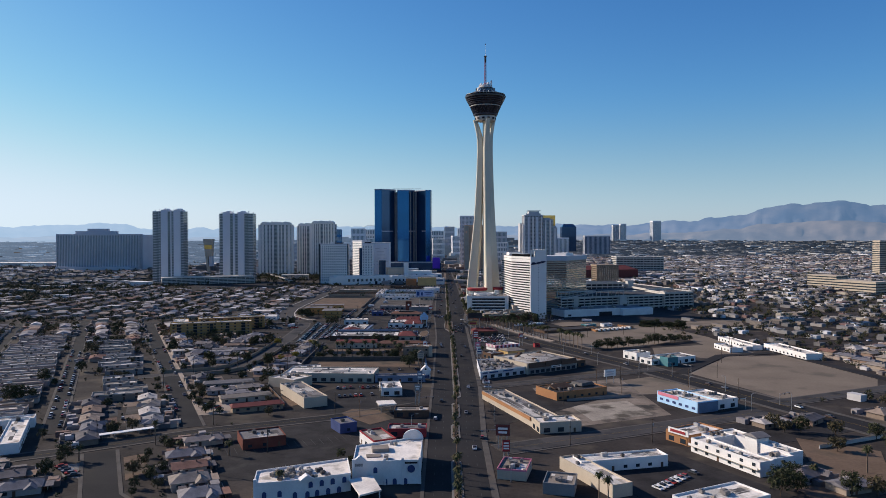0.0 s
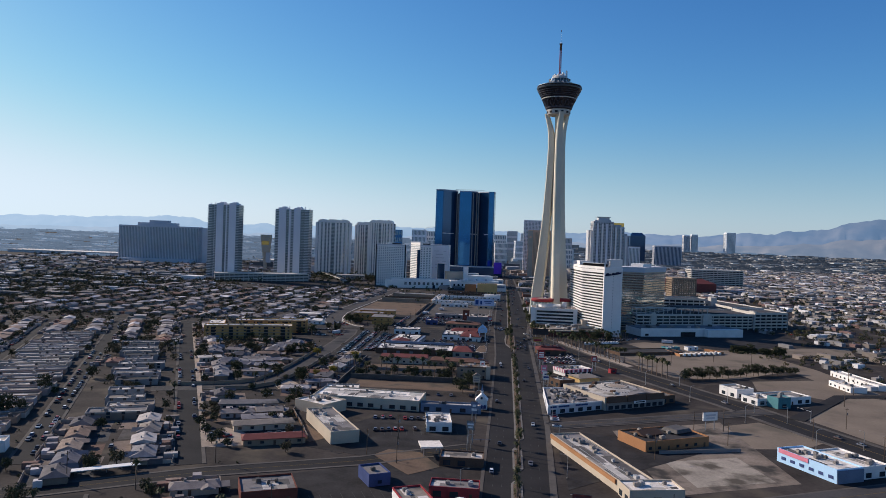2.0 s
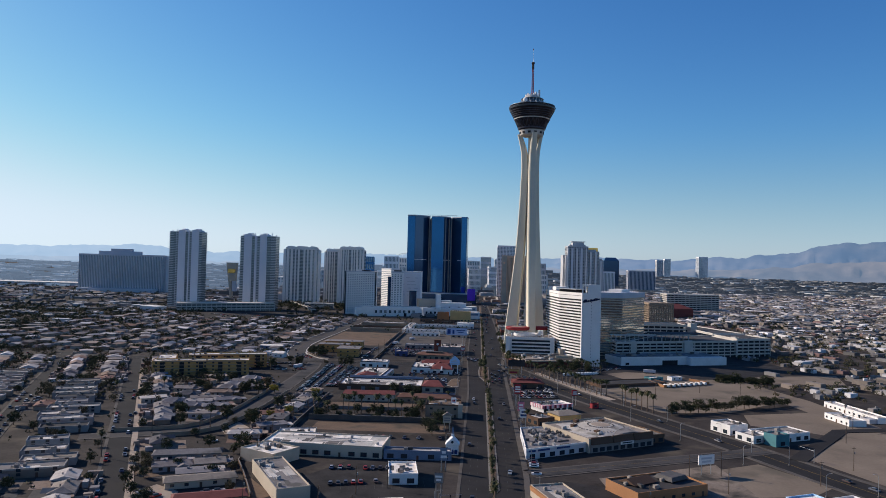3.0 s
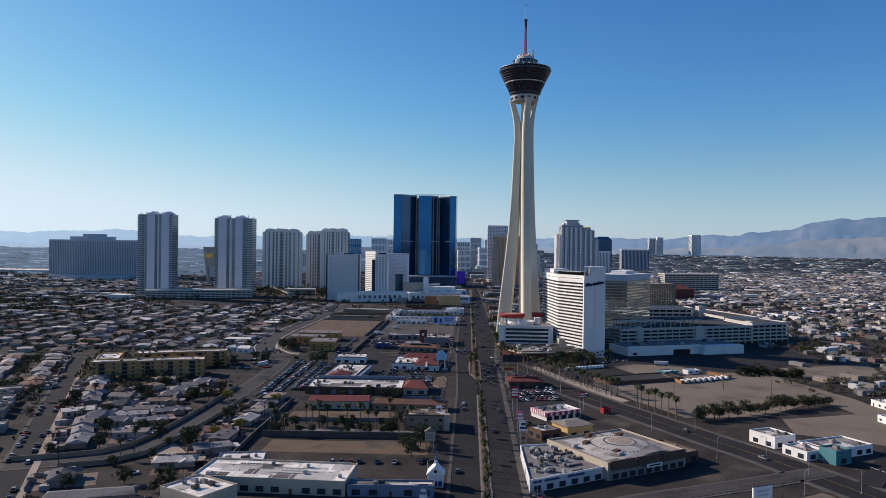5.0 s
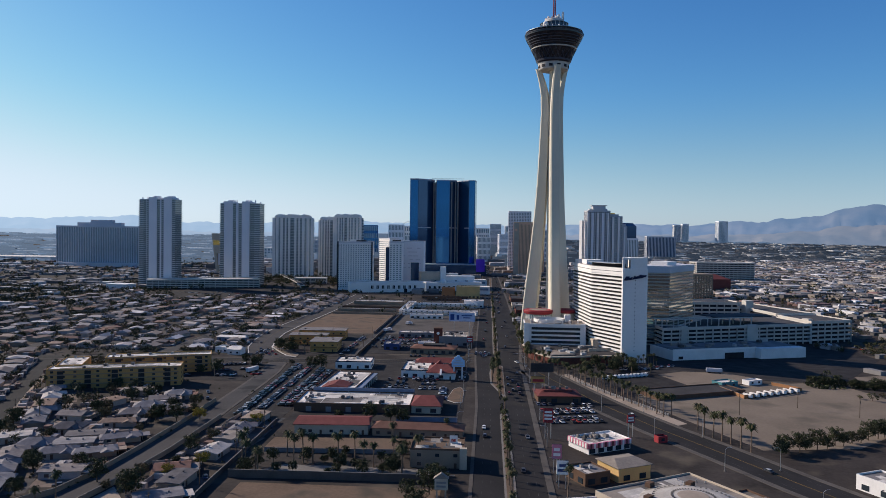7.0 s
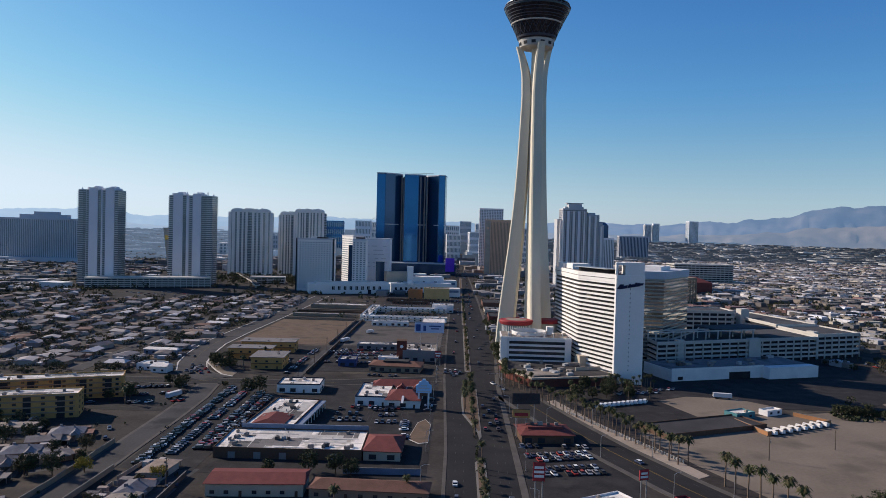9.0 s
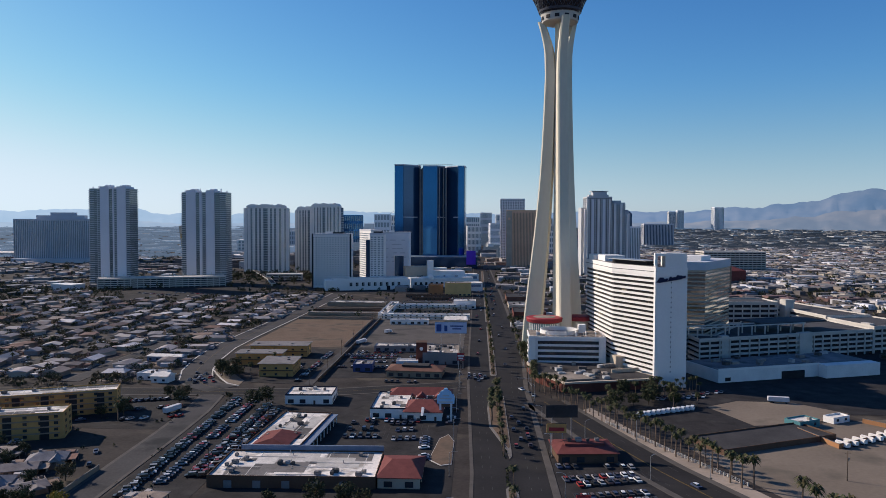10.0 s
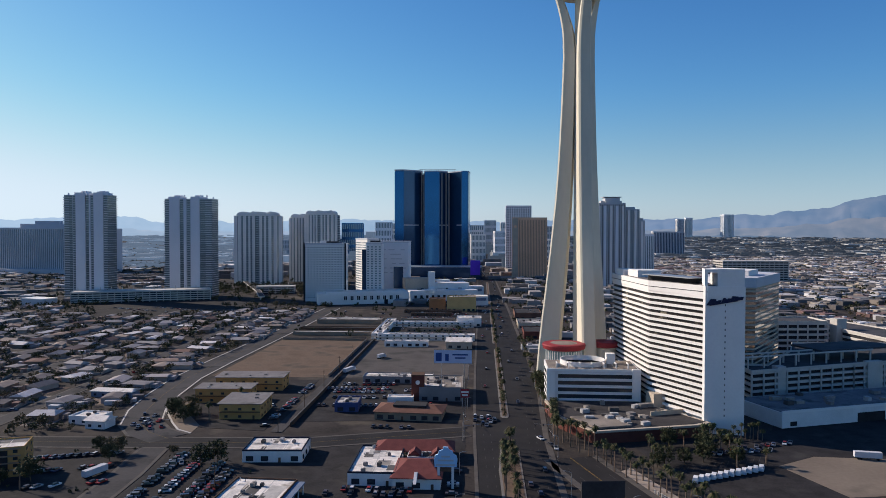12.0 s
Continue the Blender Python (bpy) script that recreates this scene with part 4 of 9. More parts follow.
def white_hotel():
    t = thing("hotel_tower", -2.2, 0, 0, 0, "white slab hotel with continuous balcony bands and a blank end wall", "hotel")
    fr = [(80, 967), (87.5, 899), (107.6, 861)]
    bk = [(124.6, 858.5), (105, 905), (97.5, 969)]
    body = [fr[0], fr[1], fr[2], bk[0], bk[1], bk[2]]
    inner = [(81.4, 966), (88.9, 899.8), (108.6, 862.4), (123.8, 860), (104, 904.5), (96.5, 967.5)]
    part("body", Mesh().prism(inner, 0, 68.5), WHITE, t)
    dark = [(80.9, 966.6), (88.4, 899.4), (107.8, 862.6), (109.4, 863.4), (90, 900.2), (82.4, 966.8)]
    part("glazing", Mesh().prism(dark, 8, 67), HOTELGLASS, t, "dark recessed windows behind balconies")
    floors = 20
    h = 59.5 / floors
    off = [(80, 967), (87.3, 899), (106.7, 861.2), (108.4, 862.2), (89, 899.8), (81.6, 967.2)]
    shared = Mesh().prism(off, 0, 1.3).data("balcony_band", WHITE_PANEL)
    for i in range(floors + 1):
        ob = part("balcony_band", shared, WHITE_PANEL, t)
        shift(ob, 0, 0, 7.6 + i * h)
    part("parapet", Mesh().prism([(79.6, 967.4), (87, 898.6), (107.2, 860.4), (124.9, 858), (105.4, 905.2), (97.7, 969.4)], 68.4, 73.6), WHITE_PANEL, t, "deep white parapet")
    part("end_wall", Mesh().prism([(106.5, 860.9), (124.9, 858.1), (125.2, 859.3), (107.1, 862.3)], 0, 73.5), WHITE_PANEL, t, "blank white end wall")
    m = Mesh()
    for i in range(20):
        m.box(115.7, 859.42, 9 + i * 3.05, 0.45, 0.3, 0.9, -9)
    tagged(part("window_strip", m, GLASS, t, "column of tiny windows"), kind="stuff")
    part("corner_pier", Mesh().prism([(105.8, 862.6), (106.4, 860.8), (108.0, 860.5), (107.4, 863)], 0, 73.4), WHITE_PANEL, t)
    part("roof", Mesh().prism([(81, 966), (88.4, 899.6), (108, 862), (123.6, 859.7), (104.2, 904.8), (96.8, 968)], 73.6, 73.8), ROOF_G, t)
    part("lift_house", Mesh().prism([(112.2, 860.4), (124.6, 858.5), (123.2, 871), (112.4, 872.6)], 73.5, 82.2), WHITE_PANEL, t, "white lift house")
    part("lift_house", Mesh().box(93, 935, 73.6, 14, 18, 4.2, 6), WHITE_PANEL, t, "white lift house")
    part("lift_house", Mesh().box(86.5, 955, 73.6, 9, 14, 3.6, 6), WHITE_PANEL, t)
    part("roof_screen", Mesh().box(100, 892, 73.6, 9, 34, 2.6, 27), DARK, t, "dark rooftop plant screen")
    part("roof_canopy", Mesh().box(98, 890, 76.6, 11, 36, 0.5, 27), STEEL, t)
    # the script sign on the end wall is kept as plain slanted bars
    for i, (dx, w, h, tl) in enumerate(((-7.4, 2.6, 3.2, 34), (-5.6, 1.0, 2.6, 24), (-4.3, 1.3, 1.7, 20), (-2.9, 1.5, 1.8, 20), (-1.4, 0.9, 2.6, 24), (-0.1, 1.4, 1.8, 20), (1.4, 1.5, 1.9, 20), (3.0, 1.5, 2.7, 22), (4.6, 1.3, 2.3, 22), (6.0, 1.3, 1.7, 18), (7.4, 1.5, 1.6, 18), (-0.5, 13.5, 0.45, 0))):
        k = math.tan(radians(tl)) * h
        b = part("sign_stroke", Mesh().prism([(-w / 2, -0.2), (w / 2, -0.2), (w / 2, 0.2), (-w / 2, 0.2)], 0, h, [(-w / 2 + k, -0.2), (w / 2 + k, -0.2), (w / 2 + k, 0.2), (-w / 2 + k, 0.2)]), NAVY_SIGN, t, "dark navy script sign stroke")
        b.matrix_local = pose((115.4 + dx) * U, (859.2 - dx * 0.152) * U, (65.6 + dx * 0.2 - (0.3 if i == 11 else 0)) * U, 0, -11 if i == 11 else 0, -8.7)
    part("portal_frame", Mesh().box(107.6, 866, 73.6, 1.4, 10, 8.4, -9).box(112.4, 865.4, 80.4, 9, 10, 1.6, -9), WHITE_PANEL, t, "white open rooftop frame")
    # thin dark strip on the parapet face paints its shadow line
    part("parapet_groove", Mesh().prism([(79.5, 967.5), (86.9, 898.5), (107.1, 860.3), (107.5, 860.5), (87.3, 898.8), (79.9, 967.5)], 70.6, 70.9), DARK, t)
    for k in range(14):
        y = 874 + k * 6.2
        part("roof_unit", Mesh().box(106.5 - k * 1.05 + spread(-3, 3), y, 73.8, spread(2, 4), spread(2, 4), spread(1, 2.4), 14), MACHINE if k % 3 else DARK, t, "rooftop plant")
    block(100, 912, 40, 120, 14)


white_hotel()

# bronze glass wing behind the hotel
t = thing("hotel_wing", -3, 0, 0, 0, "bronze glass hotel wing with pale floor bands", "hotel")
banded_block(t, [(140, 955), (166, 953), (203, 1010), (188, 1032), (146, 985)], 0, 66, 22, CREAM, GLASS_BRONZE, 0.4, 0.14)
part("parapet", Mesh().prism([(139.4, 954.4), (166.3, 952.2), (203.8, 1010), (188.2, 1033), (145.6, 986)], 66, 72), HOTEL_GREY, t, "pale parapet")
part("plant_room", Mesh().box(168, 985, 72, 16, 24, 3.5, -34), WHITE_PANEL, t)
block(170, 990, 60, 80)

# white office-like front block beside the boulevard
t = thing("casino_block", 56, 916, 0, -1.0, "white low-rise block with dark window bands", "building")
part("body", Mesh().box(0, 0, 0, 50.5, 28, 22.4), WHITE, t)
for i in range(5):
    part("window_band", Mesh().box(1.0, -14.05, 3.6 + i * 3.75, 41, 0.4, 2.1), GLASS, t, "dark ribbon window")
    part("window_band", Mesh().box(-25.2, 1.0, 3.6 + i * 3.75, 0.4, 20, 2.1), GLASS, t, "dark ribbon window")
part("pier", Mesh().box(-23.6, -14.6, 0, 4.6, 1.6, 24), WHITE_PANEL, t, "white corner pier")
part("pier", Mesh().box(23.6, -14.6, 0, 4.6, 1.6, 24), WHITE_PANEL, t, "white corner pier")
part("cornice", Mesh().box(0, 0, 22.4, 51, 28.6, 1.3), WHITE_PANEL, t)
part("roof", Mesh().box(0, 0, 23.7, 49.6, 27.2, 0.1), ROOF_T, t)
part("entry_canopy", Mesh().box(0, -18, 3.4, 34, 7, 0.7), CREAM, t, "cream entry canopy")
part("plant_room", Mesh().box(12, 4, 23.7, 5, 5, 6), WHITE_PANEL, t)
for k in range(7):
    part("roof_frame", Mesh().box(-20 + k * 6.6, -11.5, 23.7, 0.6, 0.6, 2.6).box(-20 + k * 6.6, -9, 26.0, 0.6, 5.4, 0.5), WHITE_PANEL, t, "white rooftop frame")
for i in range(5):
    part("balustrade", Mesh().box(1.0, -14.5, 5.9 + i * 3.75, 41, 0.5, 0.5), WHITE_PANEL, t, "white sill rail")
part("curved_screen", Mesh().lathe(-4, 3, [(13, 23.7), (13, 26.5), (12.6, 26.5), (12.6, 23.8)], 32), WHITE_PANEL, t, "curved white roof screen")
for k in range(6):
    part("roof_unit", Mesh().box(-19 + k * 6.5, -8 + (k % 2) * 3, 23.8, 2.6, 2, 1.6), MACHINE, t)
block(56, 916, 56, 34)
t = thing("casino_podium", 0, 0, 0, 0, "low dark-roofed casino podium with a cream edge", "building")
part("body", Mesh().prism([(29, 900), (33, 866), (47, 839), (98, 853), (106, 858), (80, 900)], 0, 5.4), BRICK, t)
part("fascia", Mesh().prism([(28.6, 900), (32.6, 865.6), (46.9, 838.4), (98.4, 852.4), (107, 858), (80, 900.4)], 5.4, 6.4), CREAM, t, "cream roof fascia")
part("roof", Mesh().prism([(30, 899), (34, 866.6), (47.6, 840.4), (97, 854.2), (104.5, 859), (79.6, 899)], 6.4, 6.5), ROOF_D, t)
part("canopy", Mesh().prism([(48, 841.5), (66, 847), (56, 866), (38, 862)], 6.6, 7.4), ROOF_T, t, "pale canopy over the entrance")
part("screen_wall", Mesh().box(90, 872, 6.4, 22, 0.6, 2.4, 20), CREAM, t)
for k in range(26):
    part("roof_unit", Mesh().box(spread(42, 88), spread(850, 892), 6.5, spread(2, 5), spread(2, 3.5), spread(1, 2.2), spread(0, 40)), MACHINE, t, "grey rooftop unit")
part("lantern", Mesh().box(90, 893, 6.4, 11, 9, 7, 14), CREAM, t)
block(66, 870, 80, 70)


def garage(x, y, L, W, h, yaw, levels, label, solid=(), frame_h=0):
    t = thing("parking_garage", x, y, 0, yaw, label, "garage")
    # a solid near-black box paints the shade between the levels
    part("core", Mesh().box(0, 0, 0, L - 1.6, W - 1.6, h - 1.0), DARK, t, "solid dark core painting the shaded interior")
    lh = h / levels
    shared = Mesh().prism([(-L / 2, -W / 2), (L / 2, -W / 2), (L / 2, W / 2), (-L / 2, W / 2)], 0, lh * 0.5).data("deck_band", CONC_LIGHT)
    for i in range(levels):
        ob = part("deck_band", shared, CONC_LIGHT, t)
        shift(ob, 0, 0, (i + 1) * lh - lh * 0.42)
    n = max(3, int(L / 9))
    col = Mesh().box(0, 0, 0, 0.9, 0.6, h - 0.3).data("column", CONC_LIGHT)
    for i in range(n + 1):
        ob = part("column", col, CONC_LIGHT, t)
        shift(ob, -L / 2 + 0.45 + (L - 0.9) * i / n, -W / 2 + 0.2, 0)
    for i in range(max(2, int(W / 9)) + 1):
        for s in (-1, 1):
            ob = part("column", col, CONC_LIGHT, t)
            shift(ob, s * (L / 2 - 0.4), -W / 2 + 0.45 + (W - 0.9) * i / max(2, int(W / 9)), 0)
    for u in solid:
        part("stair_tower", Mesh().box(u, -W / 2 + 2, 0, 9, 5, h + 3), CONC_LIGHT, t, "pale blank stair tower")
    part("top_deck", Mesh().box(0, 0, h - 0.6, L - 1.2, W - 1.2, 0.3), DECK, t, "dark top parking deck")
    rail = Mesh()
    for u, v, a, b in ((0, -W / 2, L, 0.5), (0, W / 2, L, 0.5), (-L / 2, 0, 0.5, W - 0.6), (L / 2, 0, 0.5, W - 0.6)):
        rail.box(u, v, h - 0.3, a, b, 1.3)
    part("parapet", rail, CONC_LIGHT, t)
    for i in range(3 if frame_h else 0):
        part("frame_beam", Mesh().box(0, -W / 2 + 12 + i * 16, h + 6.6, L * 0.94, 0.7, 0.9), CONC_LIGHT, t, "long pale rooftop beam")
    for i in range(int(L / 14)):
        part("lamp_post", Mesh().box(-L / 2 + 8 + i * 14, -W / 2 + 12, h - 0.4, 0.7, 0.7, 7), CONC_LIGHT, t)
    block(x, y, L, W, yaw)
    return t


def shrink(pts, d):
    """A footprint drawn in by about d."""
    cx, cy = sum(p[0] for p in pts) / len(pts), sum(p[1] for p in pts) / len(pts)
    return [(x + (cx - x) * d / math.hypot(x - cx, y - cy), y + (cy - y) * d / math.hypot(x - cx, y - cy)) for x, y in pts]


def deck_garage(pts, front, h, levels, label, blank=(), posts=False):
    """An open car park on a free footprint; front: how many of the edges carry columns."""
    t = thing("parking_garage", 0, 0, 0, 0, label, "garage")
    # interior shade is painted by this solid near-black prism
    part("core", Mesh().prism(shrink(pts, 2.4), 0, h - 1), DARK, t, "solid dark core painting the shaded interior")
    lh = h / levels
    band = Mesh().prism(pts, 0, lh * 0.42).data("deck_band", CONC_LIGHT)
    for i in range(levels):
        shift(part("deck_band", band, CONC_LIGHT, t), 0, 0, (i + 1) * lh - lh * 0.42)
    part("top_deck", Mesh().prism(shrink(pts, 0.8), h, h + 0.12), DECK, t, "dark top parking deck")
    col = Mesh().box(0, 0, 0, 0.9, 0.9, h - 0.2).data("column", CONC_LIGHT)
    rail = Mesh()
    for k in range(len(pts)):
        (ax, ay), (bx, by) = pts[k], pts[(k + 1) % len(pts)]
        n = math.hypot(bx - ax, by - ay)
        yw = math.degrees(math.atan2(by - ay, bx - ax))
        rail.box((ax + bx) / 2, (ay + by) / 2, h - 0.2, n, 0.5, 1.4, yw)
        if k < front:
            for i in range(int(n / 8) + 1):
                f = i / int(n / 8)
                shift(part("column", col, None, t), ax + (bx - ax) * f, ay + (by - ay) * f, 0)
    part("parapet", rail, CONC_LIGHT, t)
    for x, y, w, d, z, yw in blank:
        part("stair_tower", Mesh().box(x, y, 0, w, d, z, yw), CONC_LIGHT, t, "pale blank stair tower")
    if posts:
        (ax, ay), (bx, by) = pts[0], pts[front]
        n = math.hypot(bx - ax, by - ay)
        ux, uy = (bx - ax) / n, (by - ay) / n
        yw = math.degrees(math.atan2(uy, ux))
        for r in (9, 19):
            for i in range(9):
                x, y = ax + ux * (5 + i * 12) - uy * r, ay + uy * (5 + i * 12) + ux * r
                part("post", Mesh().box(x, y, h, 0.8, 0.8, 7, yw), CONC_LIGHT, t, "pale rooftop post")
            part("beam", Mesh().box(ax + ux * 53 - uy * r, ay + uy * 53 + ux * r, h + 6.6, 100, 0.7, 0.9, yw), CONC_LIGHT, t, "long pale rooftop beam")
        part("ramp_slab", Mesh().box(ax + ux * 95 - uy * 24, ay + uy * 95 + ux * 24, h + 6.8, 62, 26, 1.1, yw), DECK, t, "raised upper parking slab")
    for x, y in pts:
        block(x, y, 30, 30)
    return t


deck_garage([(152, 928), (225, 957), (302, 986), (292, 1042), (222, 1040), (206, 1004), (169, 948), (150, 950)], 2, 18, 5, "grey multi-storey car park with open decks beside the hotel", ((240, 964, 12, 4, 19.4, 21), (172, 939, 6, 5, 20, 21)), True)
deck_garage([(303.5, 987), (349, 1006), (336, 1052), (293.5, 1041)], 2, 20, 5, "square grey car park block with long open decks", ((305, 1000, 5, 8, 22, 22),))
deck_garage([(293, 1043), (335.5, 1054), (305, 1168), (276, 1158)], 2, 21, 5, "cream rear car park wing with a sunlit parapet", ((284, 1100, 9, 8, 30, 16),))
deck_garage([(208, 1090), (274, 1096), (272, 1128), (206, 1124)], 2, 27, 6, "cream rear car park block behind the glass wing")
block(250, 990, 120, 80, 21)
block(310, 1080, 60, 160)
t = thing("service_building", 199, 908, 0, 19, "white single-storey resort service building", "building")
part("body", Mesh().box(0, 0, 0, 122, 34, 8), WHITE, t)
part("front_bay", Mesh().box(38, -20, 0, 44, 8, 8.4), WHITE, t, "white projecting bay")
part("roof", Mesh().box(0, 0, 8, 120, 33, 0.3), ROOF_G, t)
part("parapet", Mesh().box(-22, -16.8, 7.6, 78, 0.6, 1.4), WHITE_PANEL, t)
# loading bay shade is painted with a near-black slab on the front wall
part("loading_bay", Mesh().box(-4, -17.05, 0, 18, 0.5, 5), DARK, t, "dark slab painting a shaded loading bay")
part("door", Mesh().box(-54, -17.05, 1, 4, 0.4, 2.2), DARK, t)
for k in range(14):
    part("roof_unit", Mesh().box(spread(-54, 54), spread(-10, 13), 8.3, spread(2, 6), spread(2, 4), spread(1, 2.5)), MACHINE, t)
block(199, 908, 124, 44, 19)

# ---------------------------------------------------------------- tall buildings beyond


def condo(x, y, yaw, wide, tall, bays):
    """A residential slab tower: blank piers, window strips and balcony stacks; bays: share of the front and kind."""
    t = thing("condo_tower", x, y, 0, yaw, "pale grey residential tower with blank piers and balcony stacks", "tower", "twin residential towers")
    part("core", Mesh().box(0, 0, 0, wide - 3, 27, tall), CONDOGLASS, t, "dark glazed core")
    floors = int(tall / 3.35)
    u = -wide / 2
    for share, kind in bays:
        w = share * wide
        c = u + w / 2
        u += w
        if kind == "pier":
            part("pier", Mesh().box(c, -1.2, 0, w, 28, tall + 4.5), CONDO_W, t, "blank pale pier")
            part("roof_house", Mesh().box(c, 2, tall + 4.5, w * 0.62, 12, 2.6), CONDO_W, t)
        elif kind == "fin":
            part("pier", Mesh().box(c, -0.9, 0, w, 27.4, tall + 1.5), CONDO_W, t)
        elif kind == "windows":
            part("pier", Mesh().box(c, -0.5, 0, w, 27, tall + 1.2), CONDO_G, t, "grey window bay")
            win = Mesh()
            for i in range(floors):
                win.box(c, -14.1, 3.6 + i * 3.35, w * 0.62, 0.5, 2.0)
            tagged(part("window_strip", win, CONDOGLASS, t, "column of dark windows"), kind="stuff")
        elif kind == "glass":
            band = Mesh()
            for i in range(floors):
                band.box(c, -13.6, 3.2 + i * 3.35, w * 0.96, 1.0, 0.55)
            tagged(part("floor_band", band, CONDO_G, t, "thin grey floor bands"), kind="stuff")
        else:
            flat = Mesh().box(0, 0, 0, w, 29, 0.4).box(0, -14.3, 0.4, w * 0.9, 0.2, 0.8).data("balcony", CONDO_G)
            for i in range(floors):
                shift(part("balcony", flat, None, t), c, 0, 3.2 + i * 3.35)
    part("roof_band", Mesh().box(0, 0.5, tall, wide - 2, 26, 1.4), CONDO_G, t)
    for k in range(9):
        part("roof_mast", Mesh().box(-wide * 0.44 + k * wide * 0.11, -6 + (k % 3) * 4, tall + 1.2, 1.1, 2.4, 3.2 + (k * 5 % 4)), CONDO_W, t)
    block(x, y, 80, 30)


condo(-573, 1512, 0, 66, 150, ((0.15, "balcony"), (0.06, "glass"), (0.08, "windows"), (0.21, "pier"), (0.08, "glass"), (0.03, "fin"), (0.08, "windows"), (0.21, "pier"), (0.10, "balcony")))
condo(-449, 1574, 0, 75, 147, ((0.12, "balcony"), (0.21, "pier"), (0.08, "glass"), (0.05, "fin"), (0.10, "windows"), (0.18, "pier"), (0.11, "glass"), (0.15, "balcony")))
garage(-490, 1500, 182, 40, 15, 23.6, 5, "wide pale car park podium below residential towers")
t = thing("sales_pavilion", -606, 1440, 0, -20, "dark low pavilion with a pale roof", "building")
part("body", Mesh().box(0, 0, 0, 40, 24, 8), HOTEL_GREY, t)
part("roof", Mesh().box(0, 0, 8, 41, 25, 1), WHITE_PANEL, t)
block(-606, 1440, 40, 24)


def curved_condo(x, y, yaw, wide, h, label):
    t = thing("curved_tower", x, y, 0, yaw, label, "tower", "curved residential towers")
    bow = [(-wide / 2, 10), (-wide / 2, -6), (-wide * 0.3, -13), (0, -16), (wide * 0.3, -13), (wide / 2, -6), (wide / 2, 10), (0, 18)]
    part("core", Mesh().prism(bow, 0, h - 4), CONDOGLASS, t, "dark glazed core")
    slab = [(px * 1.02, py * 1.05) for px, py in bow]
    sd = Mesh().prism(slab, 0, 0.9).data("floor_slab", CONDO_G)
    floors = int(h / 3.4)
    for i in range(floors):
        ob = part("floor_slab", sd, CONDO_T, t)
        shift(ob, 0, 0, 2 + i * 3.4 * (h - 6) / (floors * 3.4))
    for u, v, w in ((-0.47, -7.4, 0.07), (-0.38, -10.2, 0.07), (-0.27, -13.4, 0.06), (-0.17, -14.6, 0.04), (-0.08, -15.8, 0.05), (0.07, -15.9, 0.05), (0.16, -14.8, 0.04), (0.26, -13.8, 0.06), (0.37, -10.6, 0.07), (0.47, -7.4, 0.07)):
        part("pier", Mesh().box(u * wide, v, 0, w * wide, 2.8, h - 3), CONDO_T, t, "vertical beige pier")
    part("crown", Mesh().prism([(px * 0.9, py * 0.9) for px, py in bow], h - 4, h - 1, [(px * 0.86, py * 0.86) for px, py in bow]), CONDO_T, t)
    for u, w in ((-0.3, 0.3), (0.3, 0.3), (0, 0.44)):
        arch = [(u * wide + w * wide / 2 * math.cos(math.pi * i / 10), h - 2 + 6.4 * math.sin(math.pi * i / 10)) for i in range(11)]
        m = Mesh()
        m.v = [(ax, -11 - 4 * (u == 0), az) for ax, az in arch] + [(ax, 8, az) for ax, az in arch]
        m.f = [list(range(11)), [11 + i for i in reversed(range(11))]] + [[i + 1, i, 11 + i, 12 + i] for i in range(10)] + [[0, 10, 21, 11]]
        part("crown_vault", m, CONDO_T, t, "arched roof crown")
    part("crown_arch", Mesh().prism([(px * 0.62, py * 0.7) for px, py in bow], h - 1, h + 2.6), CONDO_G, t, "curved rooftop crown")
    for k in range(7):
        part("roof_house", Mesh().box((-0.36 + k * 0.12) * wide, 2 + k % 2 * 4, h - 1, 3.4, 5, 4.2 + k % 3), CONDO_G, t)
    block(x, y, wide, 40)


curved_condo(-421, 1815, 8, 86, 131, "beige-grey curved residential tower")
curved_condo(-358, 1912, 8, 60, 129, "beige-grey curved residential tower partly hidden")
curved_condo(-302, 1815, -6, 62, 133, "beige-grey curved residential tower with arched crown")


def finned_slab(name, x, y, yaw, L, W, h, wall, glass, n, label, category="hotel", cap=4, floors=0, fin=0.42):
    """A slab of glass behind vertical fins."""
    t = thing(name, x, y, height(x, y) - 2, yaw, label, category)
    part("glazing", Mesh().box(0, 0, 0, L, W, h), glass, t)
    k = max(2, int(n * W / L))
    m = Mesh()
    for i in range(n + 1):
        for sd in (-1, 1):
            m.box(-L / 2 + L * i / n, sd * W / 2, 0, L / n * fin, 1.2, h)
    for i in range(k + 1):
        for sd in (-1, 1):
            m.box(sd * L / 2, -W / 2 + W * i / k, 0, 1.2, L / n * fin, h)
    tagged(part("fin_screen", m, wall, t, "fine vertical fins"), kind="stuff")
    part("cap", Mesh().box(0, 0, h, L + 1.6, W + 1.6, cap), wall, t)
    if floors:
        sl = Mesh().box(0, 0, 0, L + 0.7, W + 0.7, h / floors * 0.35).data("floor_band", wall)
        for i in range(floors):
            ob = part("floor_band", sl, wall, t)
            shift(ob, 0, 0, i * h / floors)
    block(x, y, L, W, yaw)
    return t


t = finned_slab("convention_hotel", -1022, 2140, 0, 242, 30, 104, HOTEL_GREY, GLASS_TEAL, 52, "wide blue-grey slab hotel with fine vertical fins")
part("wing", Mesh().box(110, 50, 0, 30, 90, 106), HOTEL_GREY, t, "pale side wing")
part("crown", Mesh().box(-10, 4, 108, 120, 18, 9), HOTEL_GREY, t, "stepped roof crown")
